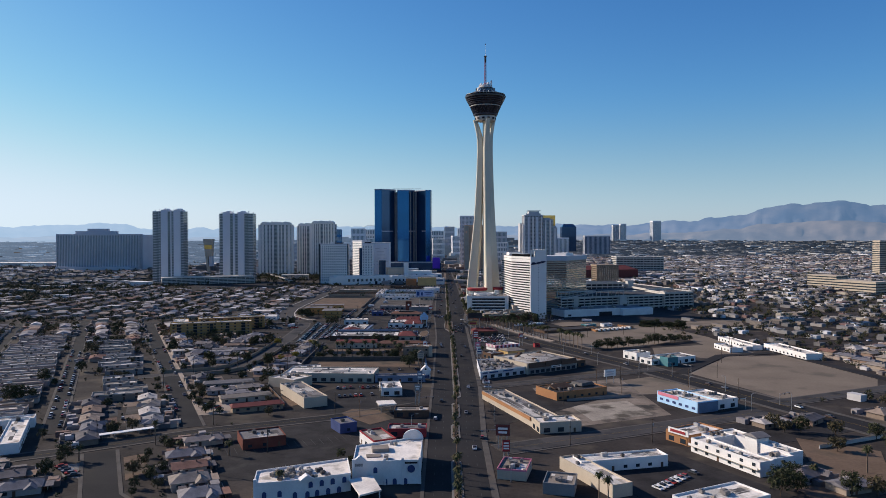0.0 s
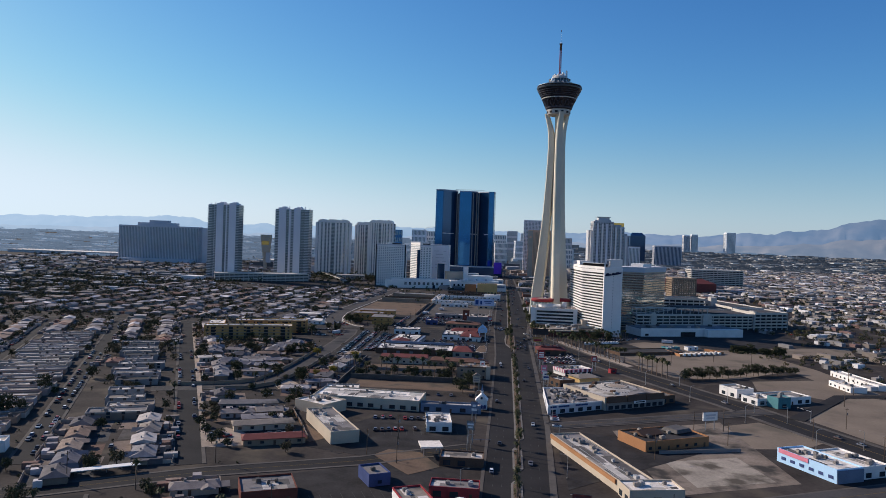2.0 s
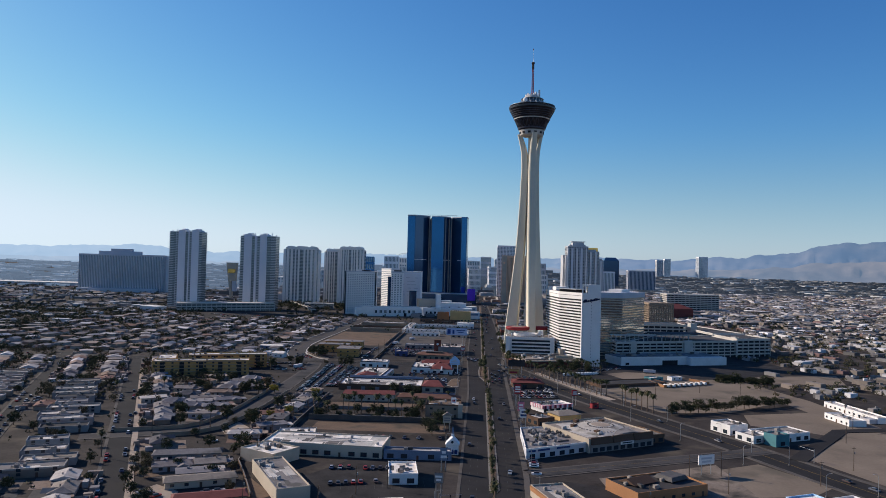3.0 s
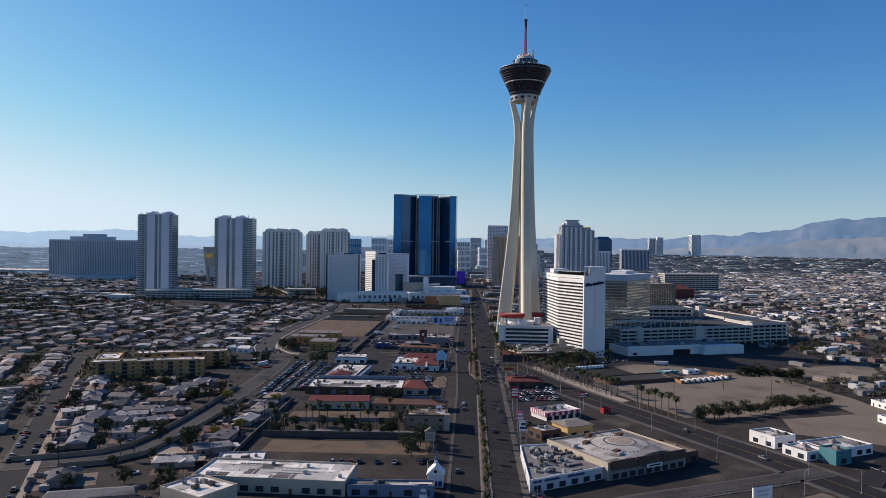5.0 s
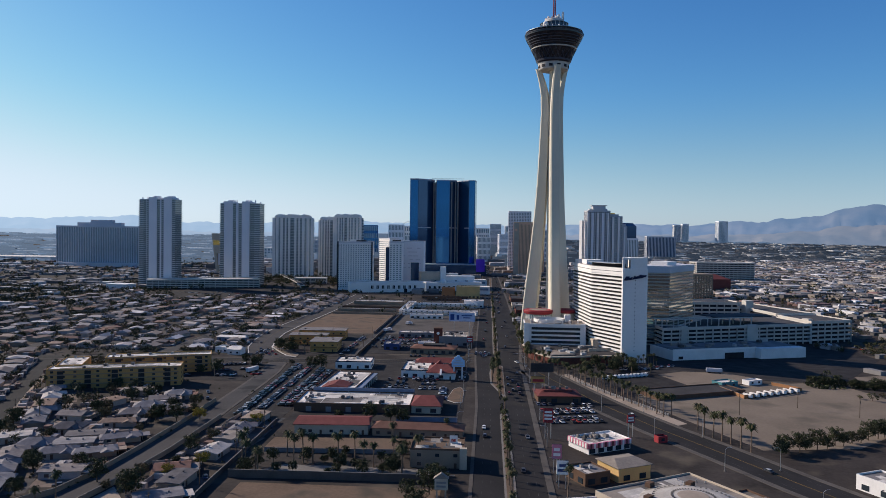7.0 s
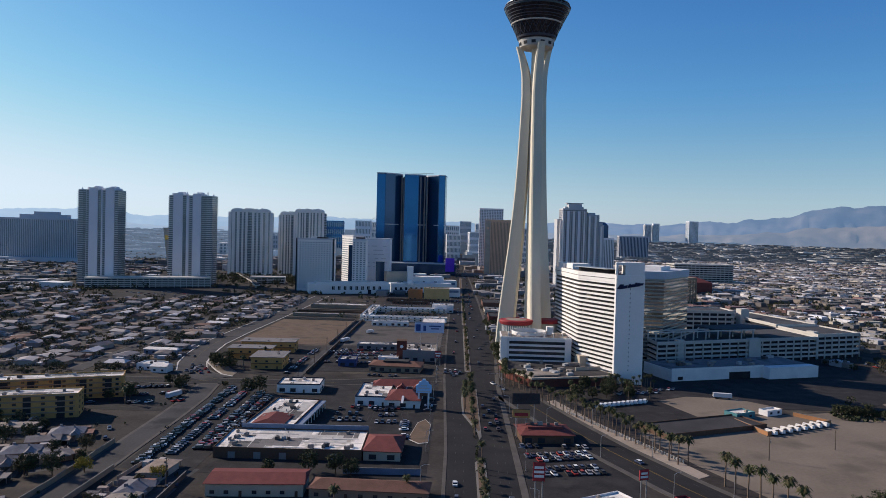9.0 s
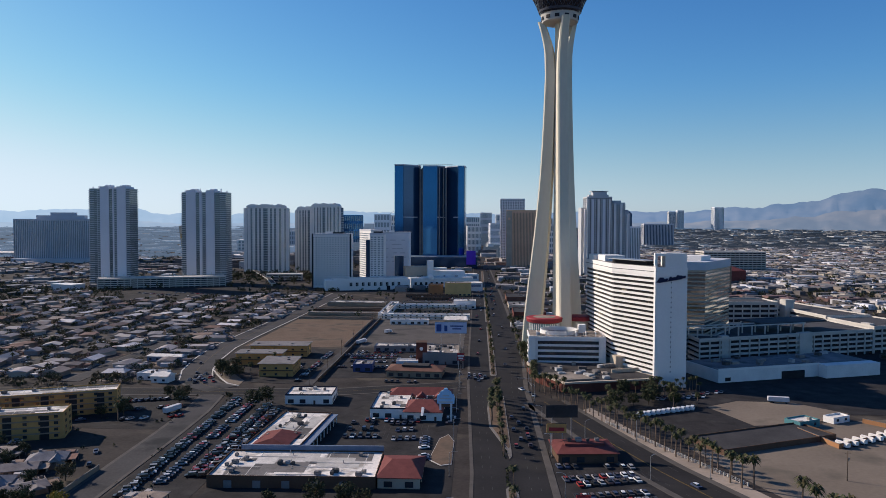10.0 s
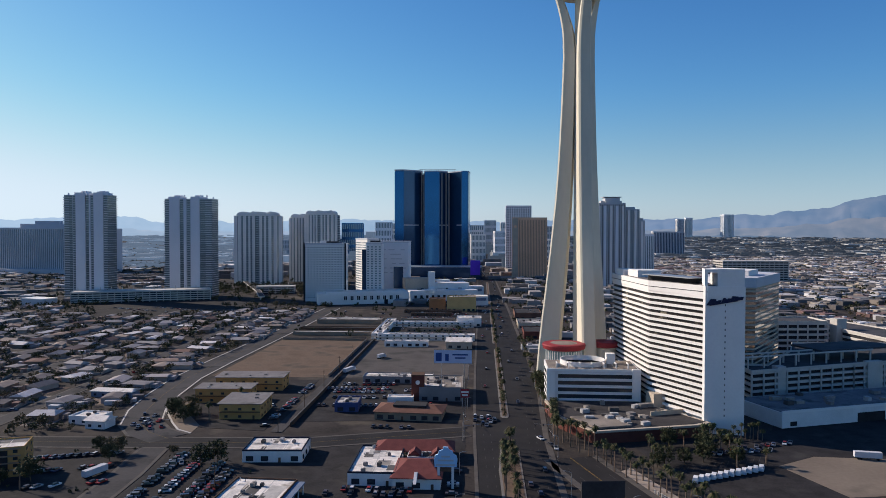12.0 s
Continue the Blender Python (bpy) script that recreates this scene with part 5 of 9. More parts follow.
part("crown", Mesh().box(-5, 4, 117, 60, 14, 7), HOTEL_GREY, t)
part("podium", Mesh().box(0, -30, 0, 220, 30, 12), HOTEL_GREY, t)

# gilded sign pylon between the residential towers
t = thing("sign_pylon", -620, 1905, 0, -8, "cream and gold flared sign pylon with a slanted leg", "sign")
part("head", Mesh().prism([(-9, -5), (9, -5), (9, 5), (-9, 5)], 46, 92, [(-15, -5), (13, -5), (13, 5), (-15, 5)]), CREAM, t, "flared cream sign head")
part("panel", Mesh().box(0, -5.6, 66, 20, 0.8, 10), GLASS_GOLD, t, "gold display panel")
part("leg", Mesh().prism([(-4, -4), (2, -4), (2, 4), (-4, 4)], 0, 46, [(-9, -4), (-3, -4), (-3, 4), (-9, 4)]), CREAM, t, "slanted cream leg")
part("foot", Mesh().box(6, 0, 20, 10, 8, 26), HOTEL_GREY, t)


def mirror_tower():
    t = thing("glass_tower", -112, 2085, 0, 0, "dark blue mirror-glass hotel tower with three curved wings", "tower")
    wings = (([(-84, -32), (-63, -34), (-30, -8), (-26, 4), (-50, 16), (-84, 10)], 231), ([(-20, -24), (14, -26), (30, -6), (16, 20), (-24, 18)], 229), ([(34, -4), (60, -30), (76, -28), (79, 14), (40, 24), (28, 8)], 228))
    for pts, h in wings:
        wing = part("wing", Mesh().prism(pts, 0, h), GLASS_NAVY, t, "navy glass wing")
        rim = [(px * 1.004, py * 1.01) for px, py in pts]
        part("roof_rim", Mesh().prism(rim, h, h + 2.4), HOTEL_GREY, wing)
        part("belt", Mesh().prism(rim, 112, 114), HOTEL_GREY, wing, "pale mechanical belt")
    # front facets get lighter blue glass; the bright sky reflection is put into colour
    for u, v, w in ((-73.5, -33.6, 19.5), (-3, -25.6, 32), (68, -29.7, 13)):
        part("bright_facade", Mesh().box(u, v, 6, w, 1.0, 223, -5 if u < -20 else (-3 if u < 20 else 7)), GLASS_BLUE, t, "facade tinted with a painted sky reflection")
    for u, v in ((-27, -10), (-22, -12), (18, -20), (27, -12), (33, -6)):
        part("recess", Mesh().box(u, v, 0, 3.0, 6, 226), GREYWALL, t, "grey service recess")
    m = Mesh()
    for i in range(16):
        m.tube((-30 + i * 5, -10, 230), (-30 + i * 5, -10, 235), 0.3)
    m.box(8, -10, 234.6, 80, 0.6, 0.7)
    part("roof_frame", m, STEEL, t, "steel sign frame on the roof")
    part("core", Mesh().box(0, 4, 0, 74, 14, 224), GLASS_NAVY, t, "dark glass core between the wings")
    part("podium", Mesh().box(10, -50, 0, 190, 60, 24), GLASS_NAVY, t, "dark glass podium")
    part("podium_edge", Mesh().box(10, -50, 24, 191, 61, 1.6), CONDO_G, t)
    part("sign", Mesh().box(92, -112, 10, 20, 4, 30), PURPLE_SIGN, t, "blue-purple display sign")
    block(-112, 2060, 190, 150)


mirror_tower()


def windowed_slab(name, x, y, yaw, L, W, h, wall, cols, rows, label, category="hotel", glass=None):
    """A wall slab with a window object for each column of openings."""
    t = thing(name, x, y, 0, yaw, label, category)
    part("body", Mesh().box(0, 0, 0, L, W, h), wall, t)
    part("parapet", Mesh().box(0, 0, h, L + 0.8, W + 0.8, 2.2), HOTEL_GREY, t)
    win = Mesh()
    for i in range(rows):
        for k in range(cols):
            for s in (-1, 1):
                win.box(-L / 2 + L * (k + 0.5) / cols, s * (W / 2 + 0.05), h * 0.06 + i * h * 0.92 / rows, L / cols * 0.5, 0.5, h * 0.92 / rows * 0.45)
    tagged(part("window_field", win, glass or GLASS_TEAL, t, "rows of small dark windows"), kind="stuff")
    block(x, y, L, W, yaw)
    return t


t = windowed_slab("resort_tower", -229, 1515, 0, 60, 18, 81, WHITE_PANEL, 14, 22, "white slab hotel with rows of small windows")
for u in (-29.4, 29.4):
    part("dark_edge", Mesh().box(u, -9.3, 0, 2.2, 1, 83), DARK, t, "dark vertical edge strip")
part("roof_house", Mesh().box(-4, 2, 83, 9, 8, 3.4), WHITE, t)
part("roof_house", Mesh().box(9, 2, 83, 16, 9, 2.4), DARK, t)
windowed_slab("resort_tower", -182, 1590, -62, 56, 18, 87, WHITE_PANEL, 10, 22, "pale hotel slab turned to the sun")
t = windowed_slab("resort_tower", -159.5, 1522, 0, 22, 22, 82, WHITE_PANEL, 4, 22, "narrow white hotel tower with a dark side bay")
part("side_bay", Mesh().box(-14, 1, 0, 7, 19, 74), GLASS_NAVY, t, "dark blue side bay")
part("roof_house", Mesh().box(0, 3, 84, 14, 8, 2.6), DARK, t)
t = thing("resort_block", -152, 1645, 0, 0, "pale grey windowless resort block", "hotel")
part("body", Mesh().box(0, 0, 0, 60, 40, 82), CONDO_W, t)
part("parapet", Mesh().box(0, 0, 82, 60.8, 40.8, 2.2), HOTEL_GREY, t)
block(-152, 1645, 60, 40)
random.seed(17)
for i in range(6):
    for k in range(4):
        part("window_slot", Mesh().box(-24 + k * 14 + spread(-4, 4), -20.1, 34 + i * 7.2, spread(5, 11), 0.3, 1.5), HOTEL_GREY, t, "grey ribbon slot")
part("dark_panel", Mesh().box(14, -20.3, 10, 15, 0.8, 34), GLASS_NAVY, t, "large dark glass panel")
part("panel_frame", Mesh().box(14, -20.2, 44, 18, 1.2, 1.4).box(5.8, -20.2, 10, 1.2, 1.2, 34), WHITE_PANEL, t)
t = thing("resort_podium", -171, 1487, 0, 17, "long white resort podium with dark openings", "building")
part("body", Mesh().box(0, 0, 0, 126, 26, 15), WHITE_PANEL, t)
part("upper_band", Mesh().box(4, 0.4, 15, 112, 24, 2.4), WHITE_PANEL, t)
part("roof", Mesh().box(0, 0, 17.4, 110, 23, 0.4), ROOF_W, t)
for i in range(9):
    # near-black slabs on the wall face paint the shade in these openings
    ob = part("opening", Mesh().box(-1.1, 0, 0, 1.7, 0.4, 5.4).box(1.1, 0, 0, 1.7, 0.4, 5.4), DARK, t, "pair of dark slabs painting tall shaded openings")
    shift(ob, -26 + i * 9, -13.05, 6)
# doorway shade, painted as one more near-black slab
part("door_recess", Mesh().box(30, -13.05, 0, 5, 0.4, 6), DARK, t)
block(-171, 1487, 135, 26, 17)
t = thing("resort_podium", -68, 1556, 0, 16, "white stepped resort casino building", "building")
part("body", Mesh().box(0, 0, 0, 100, 56, 15), WHITE, t)
part("upper", Mesh().box(16, 10, 15, 54, 30, 9), WHITE, t)
part("upper", Mesh().box(-32, 12, 15, 40, 24, 16), CREAM, t, "cream upper block")
part("pylon", Mesh().box(-14, -4, 15, 9, 9, 26), WHITE_PANEL, t, "square white pylon")
part("canopy", Mesh().box(2, -4, 27, 20, 12, 2.4), WHITE_PANEL, t)
part("ramp_roof", Mesh().prism([(-30, -28), (4, -28), (4, -6), (-30, -6)], 15, 16, [(-30, -12), (4, -12), (4, -6), (-30, -6)]), ROOF_W, t)
part("dome", Mesh().lathe(-18, -26, [(5, 12), (5.2, 16), (3.6, 19), (1, 20)], 20), WHITE_PANEL, t, "white dome")
for k in range(11):
    # openings here too are only near-black slabs painting shade
    part("opening", Mesh().box(-42 + k * 8.4, -28.05, 4, 3.6, 0.4, 4.4), DARK, t)
for k in range(14):
    part("roof_unit", Mesh().box(spread(-44, 46), spread(-22, 24), 15, spread(2, 6), spread(2, 5), spread(1.4, 4)), MACHINE, t)
block(-68, 1556, 100, 60, 16)
for x, y, L, W, h in ((-12, 1478, 26, 22, 12), (-20, 1620, 30, 30, 14), (-36, 1500, 16, 12, 8)):
    t = thing("casino_annex", x, y, 0, 6, "small white casino annex beside the boulevard", "building")
    part("body", Mesh().box(0, 0, 0, L, W, h), WHITE, t)
    part("roof", Mesh().box(0, 0, h, L + 0.6, W + 0.6, 0.6), ROOF_W, t)
    part("sign_band", Mesh().box(0, -W / 2 - 0.3, h * 0.55, L * 0.8, 0.4, h * 0.3), DUSTBLUE, t)
    block(x, y, L, W)

t = finned_slab("casino_hotel", 98, 2090, -3, 74, 34, 126, TANTOWER, TAN, 22, "golden-tan hotel slab with vertical ribs", "hotel", 6, 0, 0.66)
part("end_tower", Mesh().box(-31, -18, 0, 13, 3, 130), CREAM, t, "cream end tower with a round emblem")
part("emblem", Mesh().tube((-31, -20, 112), (-31, -20.6, 112), 3.2, n=14), TANTOWER, t)
t = finned_slab("condo_tower", 82, 2262, 0, 60, 30, 160, CONDO_W, GLASS_TEAL, 14, "white and blue-glass apartment tower", "tower", 4, 40)
t = finned_slab("condo_tower", 224, 1812, 4, 46, 34, 150, CONDO_G, GLASS, 12, "grey stepped residential tower with balconies", "tower", 3, 44)
part("crown", Mesh().box(2, 0, 153, 26, 22, 9), CONDO_G, t, "raised roof crown")
part("crown_plate", Mesh().box(2, 0, 163, 32, 24, 1.2), CONDO_G, t)
part("shoulder", Mesh().box(36, 2, 0, 28, 30, 142), CONDO_G, t, "lower shoulder block")
part("shoulder", Mesh().box(55, 6, 0, 14, 24, 122), CONDO_G, t, "lower shoulder block")
part("shoulder", Mesh().box(-27, 4, 0, 12, 28, 132), CONDO_G, t, "lower shoulder block")
sl = Mesh().box(0, 0, 0, 29, 31.4, 1.3).data("balcony_band", CONDO_G)
for i in range(40):
    ob = part("balcony_band", sl, CONDO_G, t)
    shift(ob, 36, 1, 4 + i * 3.42)
for i in range(10):
    part("window_column", Mesh().box(25 + i * 2.6, -13.3, 3, 1.0, 0.8, 137), GLASS_TEAL, t)
for u, w in ((-23, 3), (-13, 4.5), (-2, 3.5), (8, 4.5), (19, 3)):
    part("bay_column", Mesh().box(u, -18, 0, w, 3.2, 148), CONDO_W if w > 4 else CONDO_T, t, "pale vertical balcony column")
for u, w, z in ((30, 4, 140), (42, 4, 140), (54, 3.4, 120), (-27, 3.4, 130)):
    part("bay_column", Mesh().box(u, -15.6, 0, w, 3, z), CONDO_T, t, "pale vertical balcony column")
for u, z, w in ((-14, 153, 7), (17, 153, 6), (36, 142, 16), (55, 122, 8)):
    part("roof_house", Mesh().box(u, 2, z, w, 14, 4), CONDO_G, t)
finned_slab("gold_tower", 438, 3030, 0, 56, 40, 174, GLASS_GOLD, GLASS_GOLD, 10, "tall gold mirror-glass hotel tower", "tower", 4)
finned_slab("casino_hotel", 322, 2030, 0, 58, 26, 92, CONDO_W, GLASS_TEAL, 16, "white hotel slab with blue fins", "hotel", 4)
t = finned_slab("casino_hotel", 610, 3520, 0, 66, 50, 122, GLASS_NAVY, GLASS_NAVY, 8, "dark blue hotel with a peaked roof", "hotel", 2)
part("peak", Mesh().gable(0, 0, 124, 66, 50, 14, 0, 10), GLASS_NAVY, t)
finned_slab("casino_hotel", 684, 3220, 0, 112, 40, 84, HOTEL_GREY, GLASS_NAVY, 20, "wide dark hotel block", "hotel", 4)
finned_slab("resort_tower", 1070, 4480, 0, 36, 36, 100, CONDO_T, GLASS_NAVY, 8, "slim grey resort tower", "tower", 4)
finned_slab("resort_tower", 1118, 4490, 0, 34, 34, 104, CONDO_W, GLASS_TEAL, 8, "slim pale resort tower", "tower", 6)
finned_slab("resort_tower", 1300, 4415, 8, 52, 42, 122, CONDO_W, GLASS_TEAL, 8, "single pale blue-grey tower", "tower", 5)
finned_slab("office_block", 325, 1450, 8, 44, 30, 40, TAN, GLASS_BRONZE, 10, "brown mid-rise office block", "office", 3, 10)
garage(527, 1960, 130, 50, 42, 4, 9, "blue-grey multi-level garage with open decks")
for x, y, L, W, h, yw, nm in ((728, 1365, 60, 34, 24, -64, "cream office block with window bands"), (716, 1235, 30, 74, 21, 24, "tan office block with window bands"), (1096, 1800, 34, 24, 86, 10, "tan concrete apartment tower block")):
    t = thing("office_block", x, y, 0, yw, nm, "office")
    part("body", Mesh().box(0, 0, 0, L, W, h), CREAM, t)
    for i in range(max(3, int(h / 4.6))):
        part("window_band", Mesh().box(0, 0, 2 + i * 4.6, L + 0.4, W + 0.4, 1.8), GLASS, t)
    block(x, y, L, W, yw)

# red roller-coaster-like hall and further skyline
t = thing("exhibition_hall", 360, 1650, 0, 10, "long dark red exhibition hall", "hall")
part("body", Mesh().box(0, 0, 0, 160, 50, 22), MAROON, t)
part("roof", Mesh().gable(0, 0, 22, 160, 50, 9, 0, 20), MAROON, t)
random.seed(11)
for x, y, w, d, h, wallm in ((-150, 3050, 60, 40, 96, CONDO_T), (-92, 3300, 40, 40, 118, HOTEL_GREY), (-486, 3150, 78, 40, 116, GLASS_BLUE), (-40, 3500, 80, 50, 104, CONDO_T), (30, 3700, 50, 40, 120, HOTEL_GREY), (96, 3300, 60, 36, 118, CONDO_T), (-330, 3400, 80, 40, 112, CONDO_T), (-390, 3300, 60, 40, 118, CONDO_W), (160, 3600, 60, 40, 112, CONDO_T), (-20, 2780, 44, 36, 84, CONDO_T), (-66, 2620, 40, 30, 62, CONDO_T), (-280, 2900, 50, 30, 84, CONDO_T), (-640, 2900, 90, 40, 62, HOTEL_GREY), (-700, 2650, 110, 60, 40, CONDO_T), (-560, 3300, 120, 70, 52, GLASS_NAVY), (210, 2700, 60, 40, 70, CONDO_T), (250, 3250, 60, 40, 104, HOTEL_GREY), (52, 2900, 36, 30, 92, CONDO_W)):
    finned_slab("casino_hotel", x, y, spread(-12, 12), w, d, h, wallm, GLASS_TEAL, 10, "far hotel tower along the boulevard", "hotel", 4, 4)
t = thing("ferris_wheel", -398, 3900, 40, 0, "slender white observation wheel", "wheel")
m = Mesh()
for i in range(48):
    a, b = 2 * math.pi * i / 48, 2 * math.pi * (i + 1) / 48
    m.tube((52 * math.cos(a), 0, 66 + 52 * math.sin(a)), (52 * math.cos(b), 0, 66 + 52 * math.sin(b)), 1.3, n=4)
part("rim", m, WHITE_PANEL, t)
m = Mesh()
for i in range(14):
    a = 2 * math.pi * i / 14
    m.tube((0, 0, 66), (52 * math.cos(a), 0, 66 + 52 * math.sin(a)), 0.3, n=3)
part("spokes", m, WHITE_PANEL, t)
part("support", Mesh().tube((0, 4, 66), (-34, 4, 0), 2).tube((0, 4, 66), (34, 4, 0), 2), WHITE_PANEL, t)


# elevated roadway and small car park before the curved towers
t = thing("viaduct", 0, 0, 0, 0, "pale concrete elevated roadway on round piers", "viaduct")
run = [(-470, 1866), (-412, 1730), (-354, 1598), (-318, 1500)]
for p, q in zip(run, run[1:]):
    n = math.hypot(q[0] - p[0], q[1] - p[1])
    yw = math.degrees(math.atan2(q[1] - p[1], q[0] - p[0]))
    mid = ((p[0] + q[0]) / 2, (p[1] + q[1]) / 2)
    part("deck", Mesh().box(mid[0], mid[1], 6, n, 8, 1.4, yw), CONC_LIGHT, t)
    part("carriageway", Mesh().box(mid[0], mid[1], 7.4, n, 6.8, 0.1, yw), ASPHALT_OLD, t)
    for k in (0.2, 0.7):
        part("pier", Mesh().cyl(p[0] + (q[0] - p[0]) * k, p[1] + (q[1] - p[1]) * k, 0, 1.2, 6, 10), CONC_LIGHT, t)
garage(-338, 1640, 60, 30, 11, 10, 4, "small pale car park below the curved towers")
# ---------------------------------------------------------------- low buildings along the boulevard
random.seed(5)
WIN = Mesh().box(0, 0, 0, 1.7, 0.16, 1.3).data("window", GLASS)
SHOPWIN = Mesh().box(0, 0, 0, 3.2, 0.16, 2.2).data("shop_window", GLASS)
DOOR = Mesh().box(0, 0, 0, 1.1, 0.16, 2.15).data("door", BROWNW)


def unit_mesh(w, d, h):
    m = Mesh().box(0, 0, 0.25, w, d, h).box(0, 0, 0, w * 0.8, d * 0.8, 0.3)
    m.cyl(w * 0.2, 0, h + 0.25, min(w, d) * 0.3, 0.25, 10).box(-w * 0.36, 0, h + 0.25, w * 0.2, d * 0.9, 0.1)
    return m


UNITS = [unit_mesh(1.8, 1.4, 1.0).data("roof_unit", MACHINE), unit_mesh(2.6, 1.7, 1.2).data("roof_unit", MACHINE), unit_mesh(1.3, 1.3, 0.9).data("roof_unit", MACHINE)]
PIPE = Mesh().cyl(0, 0, 0, 0.16, 1.0, 6).cyl(0, 0, 1.0, 0.28, 0.2, 6).data("vent_pipe", STEEL)


def openings(t, L, W, h, faces, shop, floors):
    data, step, z = (SHOPWIN, 5.0, 0.6) if shop else (WIN, 4.2, 1.0)
    for face in faces:
        ln = L if face in "ns" else W
        n = max(1, int(ln / (step * (1.5 if floors > 1 else 1.2))))
        for f in range(floors):
            for i in range(n):
                u = -ln / 2 + ln * (i + 0.5) / n
                name, d = ("door", DOOR) if (i % 4 == 2 and f == 0) else (data.name.split(".")[0], data)
                ob = part(name, d, None, t)
                zz = (0.05 if name == "door" else z) + f * (h - 0.6) / floors
                x, y, r = {"s": (u, -W / 2 - 0.05, 0), "n": (u, W / 2 + 0.05, 0), "w": (-L / 2 - 0.05, u, 90), "e": (L / 2 + 0.05, u, 90)}[face]
                ob.matrix_local = at(x, y, zz, r)


def low(name, x, y, L, W, h, yaw, wall, roof, label, category="shop", units=4, faces="sw", shop=True, floors=1, trim=None, gable=0.0, hip=3.0, eave=0.8):
    """A low building: walls, roof with parapet or pitched roof, windows, doors and rooftop units."""
    t = thing(name, x, y, 0, yaw, label, category)
    if gable:
        part("wall", Mesh().box(0, 0, 0, L, W, h), wall, t)
        m = Mesh().gable(0, 0, h, L + 2 * eave, W + 2 * eave, gable, 0, hip)
        m.box(0, 0, h - 0.25, L + 2 * eave, W + 2 * eave, 0.26)
        part("roof", m, roof, t, "pitched roof")
    else:
        part("wall", Mesh().box(0, 0, 0, L, W, h - 0.7), wall, t)
        part("roof", Mesh().box(0, 0, h - 0.7, L - 0.5, W - 0.5, 0.08), roof, t)
        if roof is ROOF_W and L * W > 350:
            m = Mesh()
            for i in range(1, int(L / 7)):
                m.box(-L / 2 + i * L / int(L / 7) + spread(-1, 1), 0, h - 0.63, 0.35, W - 0.7, 0.05)
            m.box(0, W * spread(-0.2, 0.2), h - 0.63, L - 0.7, 0.3, 0.045)
            part("roof_seam", m, CONC_LIGHT, t, "grey patched roof seam")
        if L * W > 120 and roof is not ROOF_D:
            m = Mesh()
            for k in range(int(3 + L * W / 110)):
                pl, pw = spread(0.12, 0.34) * L, spread(0.15, 0.4) * W
                m.box(spread(-0.5, 0.5) * (L - pl - 1), spread(-0.5, 0.5) * (W - pw - 1), h - 0.64, pl, pw, 0.03 + 0.002 * k)
            tagged(part("roof_patch", m, ROOF_PATCH, t, "patched roofing sheets"), kind="stuff")
        if L * W > 280 and roof is not ROOF_D:
            m = Mesh()
            for k in range(int(2 + L * W / 160)):
                ux, uy = spread(-0.45, 0.45) * L, spread(-0.45, 0.45) * W
                if random.random() < 0.5:
                    m.box(ux * 0.6, uy, h - 0.5, L * spread(0.15, 0.4), 0.14, 0.14)
                else:
                    m.cyl(ux, uy, h - 0.66, 0.22, spread(0.5, 1.2), 6)
            tagged(part("roof_pipe", m, STEEL, t, "roof pipes and vents"), kind="stuff")
        m = Mesh()
        for u, v, a, b in ((0, -W / 2 + 0.15, L, 0.3), (0, W / 2 - 0.15, L, 0.3), (-L / 2 + 0.15, 0, 0.3, W - 0.6), (L / 2 - 0.15, 0, 0.3, W - 0.6)):
            m.box(u, v, h - 0.7, a, b, 0.75)
        part("parapet", m, trim or wall, t)
        for k in range(int(units * 0.75 + 0.5)):
            ob = part("roof_unit", random.choice(UNITS), None, t)
            ob.matrix_local = at(spread(-L / 2 + 3, L / 2 - 3), spread(-W / 2 + 2, W / 2 - 2) if W > 6 else 0, h - 0.62, random.choice((0, 90)))
        for k in range(units // 8):
            ob = part("vent_pipe", PIPE, None, t)
            ob.matrix_local = at(spread(-L / 2 + 1, L / 2 - 1), spread(-W / 2 + 1, W / 2 - 1), h - 0.62)
    openings(t, L, W, h, faces, shop, floors)
    block(x, y, L, W, yaw)
    return t


def poly_low(name, pts, h, wall, roof, label, category, trim, units=0):
    """A low building on a free footprint with a parapet all round."""
    t = thing(name, 0, 0, 0, 0, label, category)
    part("wall", Mesh().prism(pts, 0, h - 0.7), wall, t)
    part("roof", Mesh().prism(shrink(pts, 0.5), h - 0.7, h - 0.6), roof, t)
    m = Mesh()
    for (ax, ay), (bx, by) in zip(pts, pts[1:] + pts[:1]):
        m.box((ax + bx) / 2, (ay + by) / 2, h - 0.7, math.hypot(bx - ax, by - ay), 0.35, 0.8, math.degrees(math.atan2(by - ay, bx - ax)))
    part("parapet", m, trim, t)
    cx, cy = sum(p[0] for p in pts) / len(pts), sum(p[1] for p in pts) / len(pts)
    for k in range(units):
        i = random.randrange(len(pts))
        f, e = spread(0, 1), spread(0.1, 0.85)
        (ax, ay), (bx, by) = pts[i], pts[(i + 1) % len(pts)]
        x, y = ax + (bx - ax) * f, ay + (by - ay) * f
        ob = part("roof_unit", random.choice(UNITS), None, t)
        ob.matrix_local = at(cx + (x - cx) * e, cy + (y - cy) * e, h - 0.6, random.choice((0, 32, 90)))
    block(cx, cy, 36, 40)
    return t


# white mission-style hall with arched windows
ARCH = Mesh().prism([(-0.8, -0.1), (0.8, -0.1), (0.8, 0.1), (-0.8, 0.1)], 0, 1.7).prism([(-0.8, -0.1), (0.8, -0.1), (0.8, 0.1), (-0.8, 0.1)], 1.7, 2.3, [(-0.35, -0.1), (0.35, -0.1), (0.35, 0.1), (-0.35, 0.1)]).data("arched_window", BLUEPAINT)


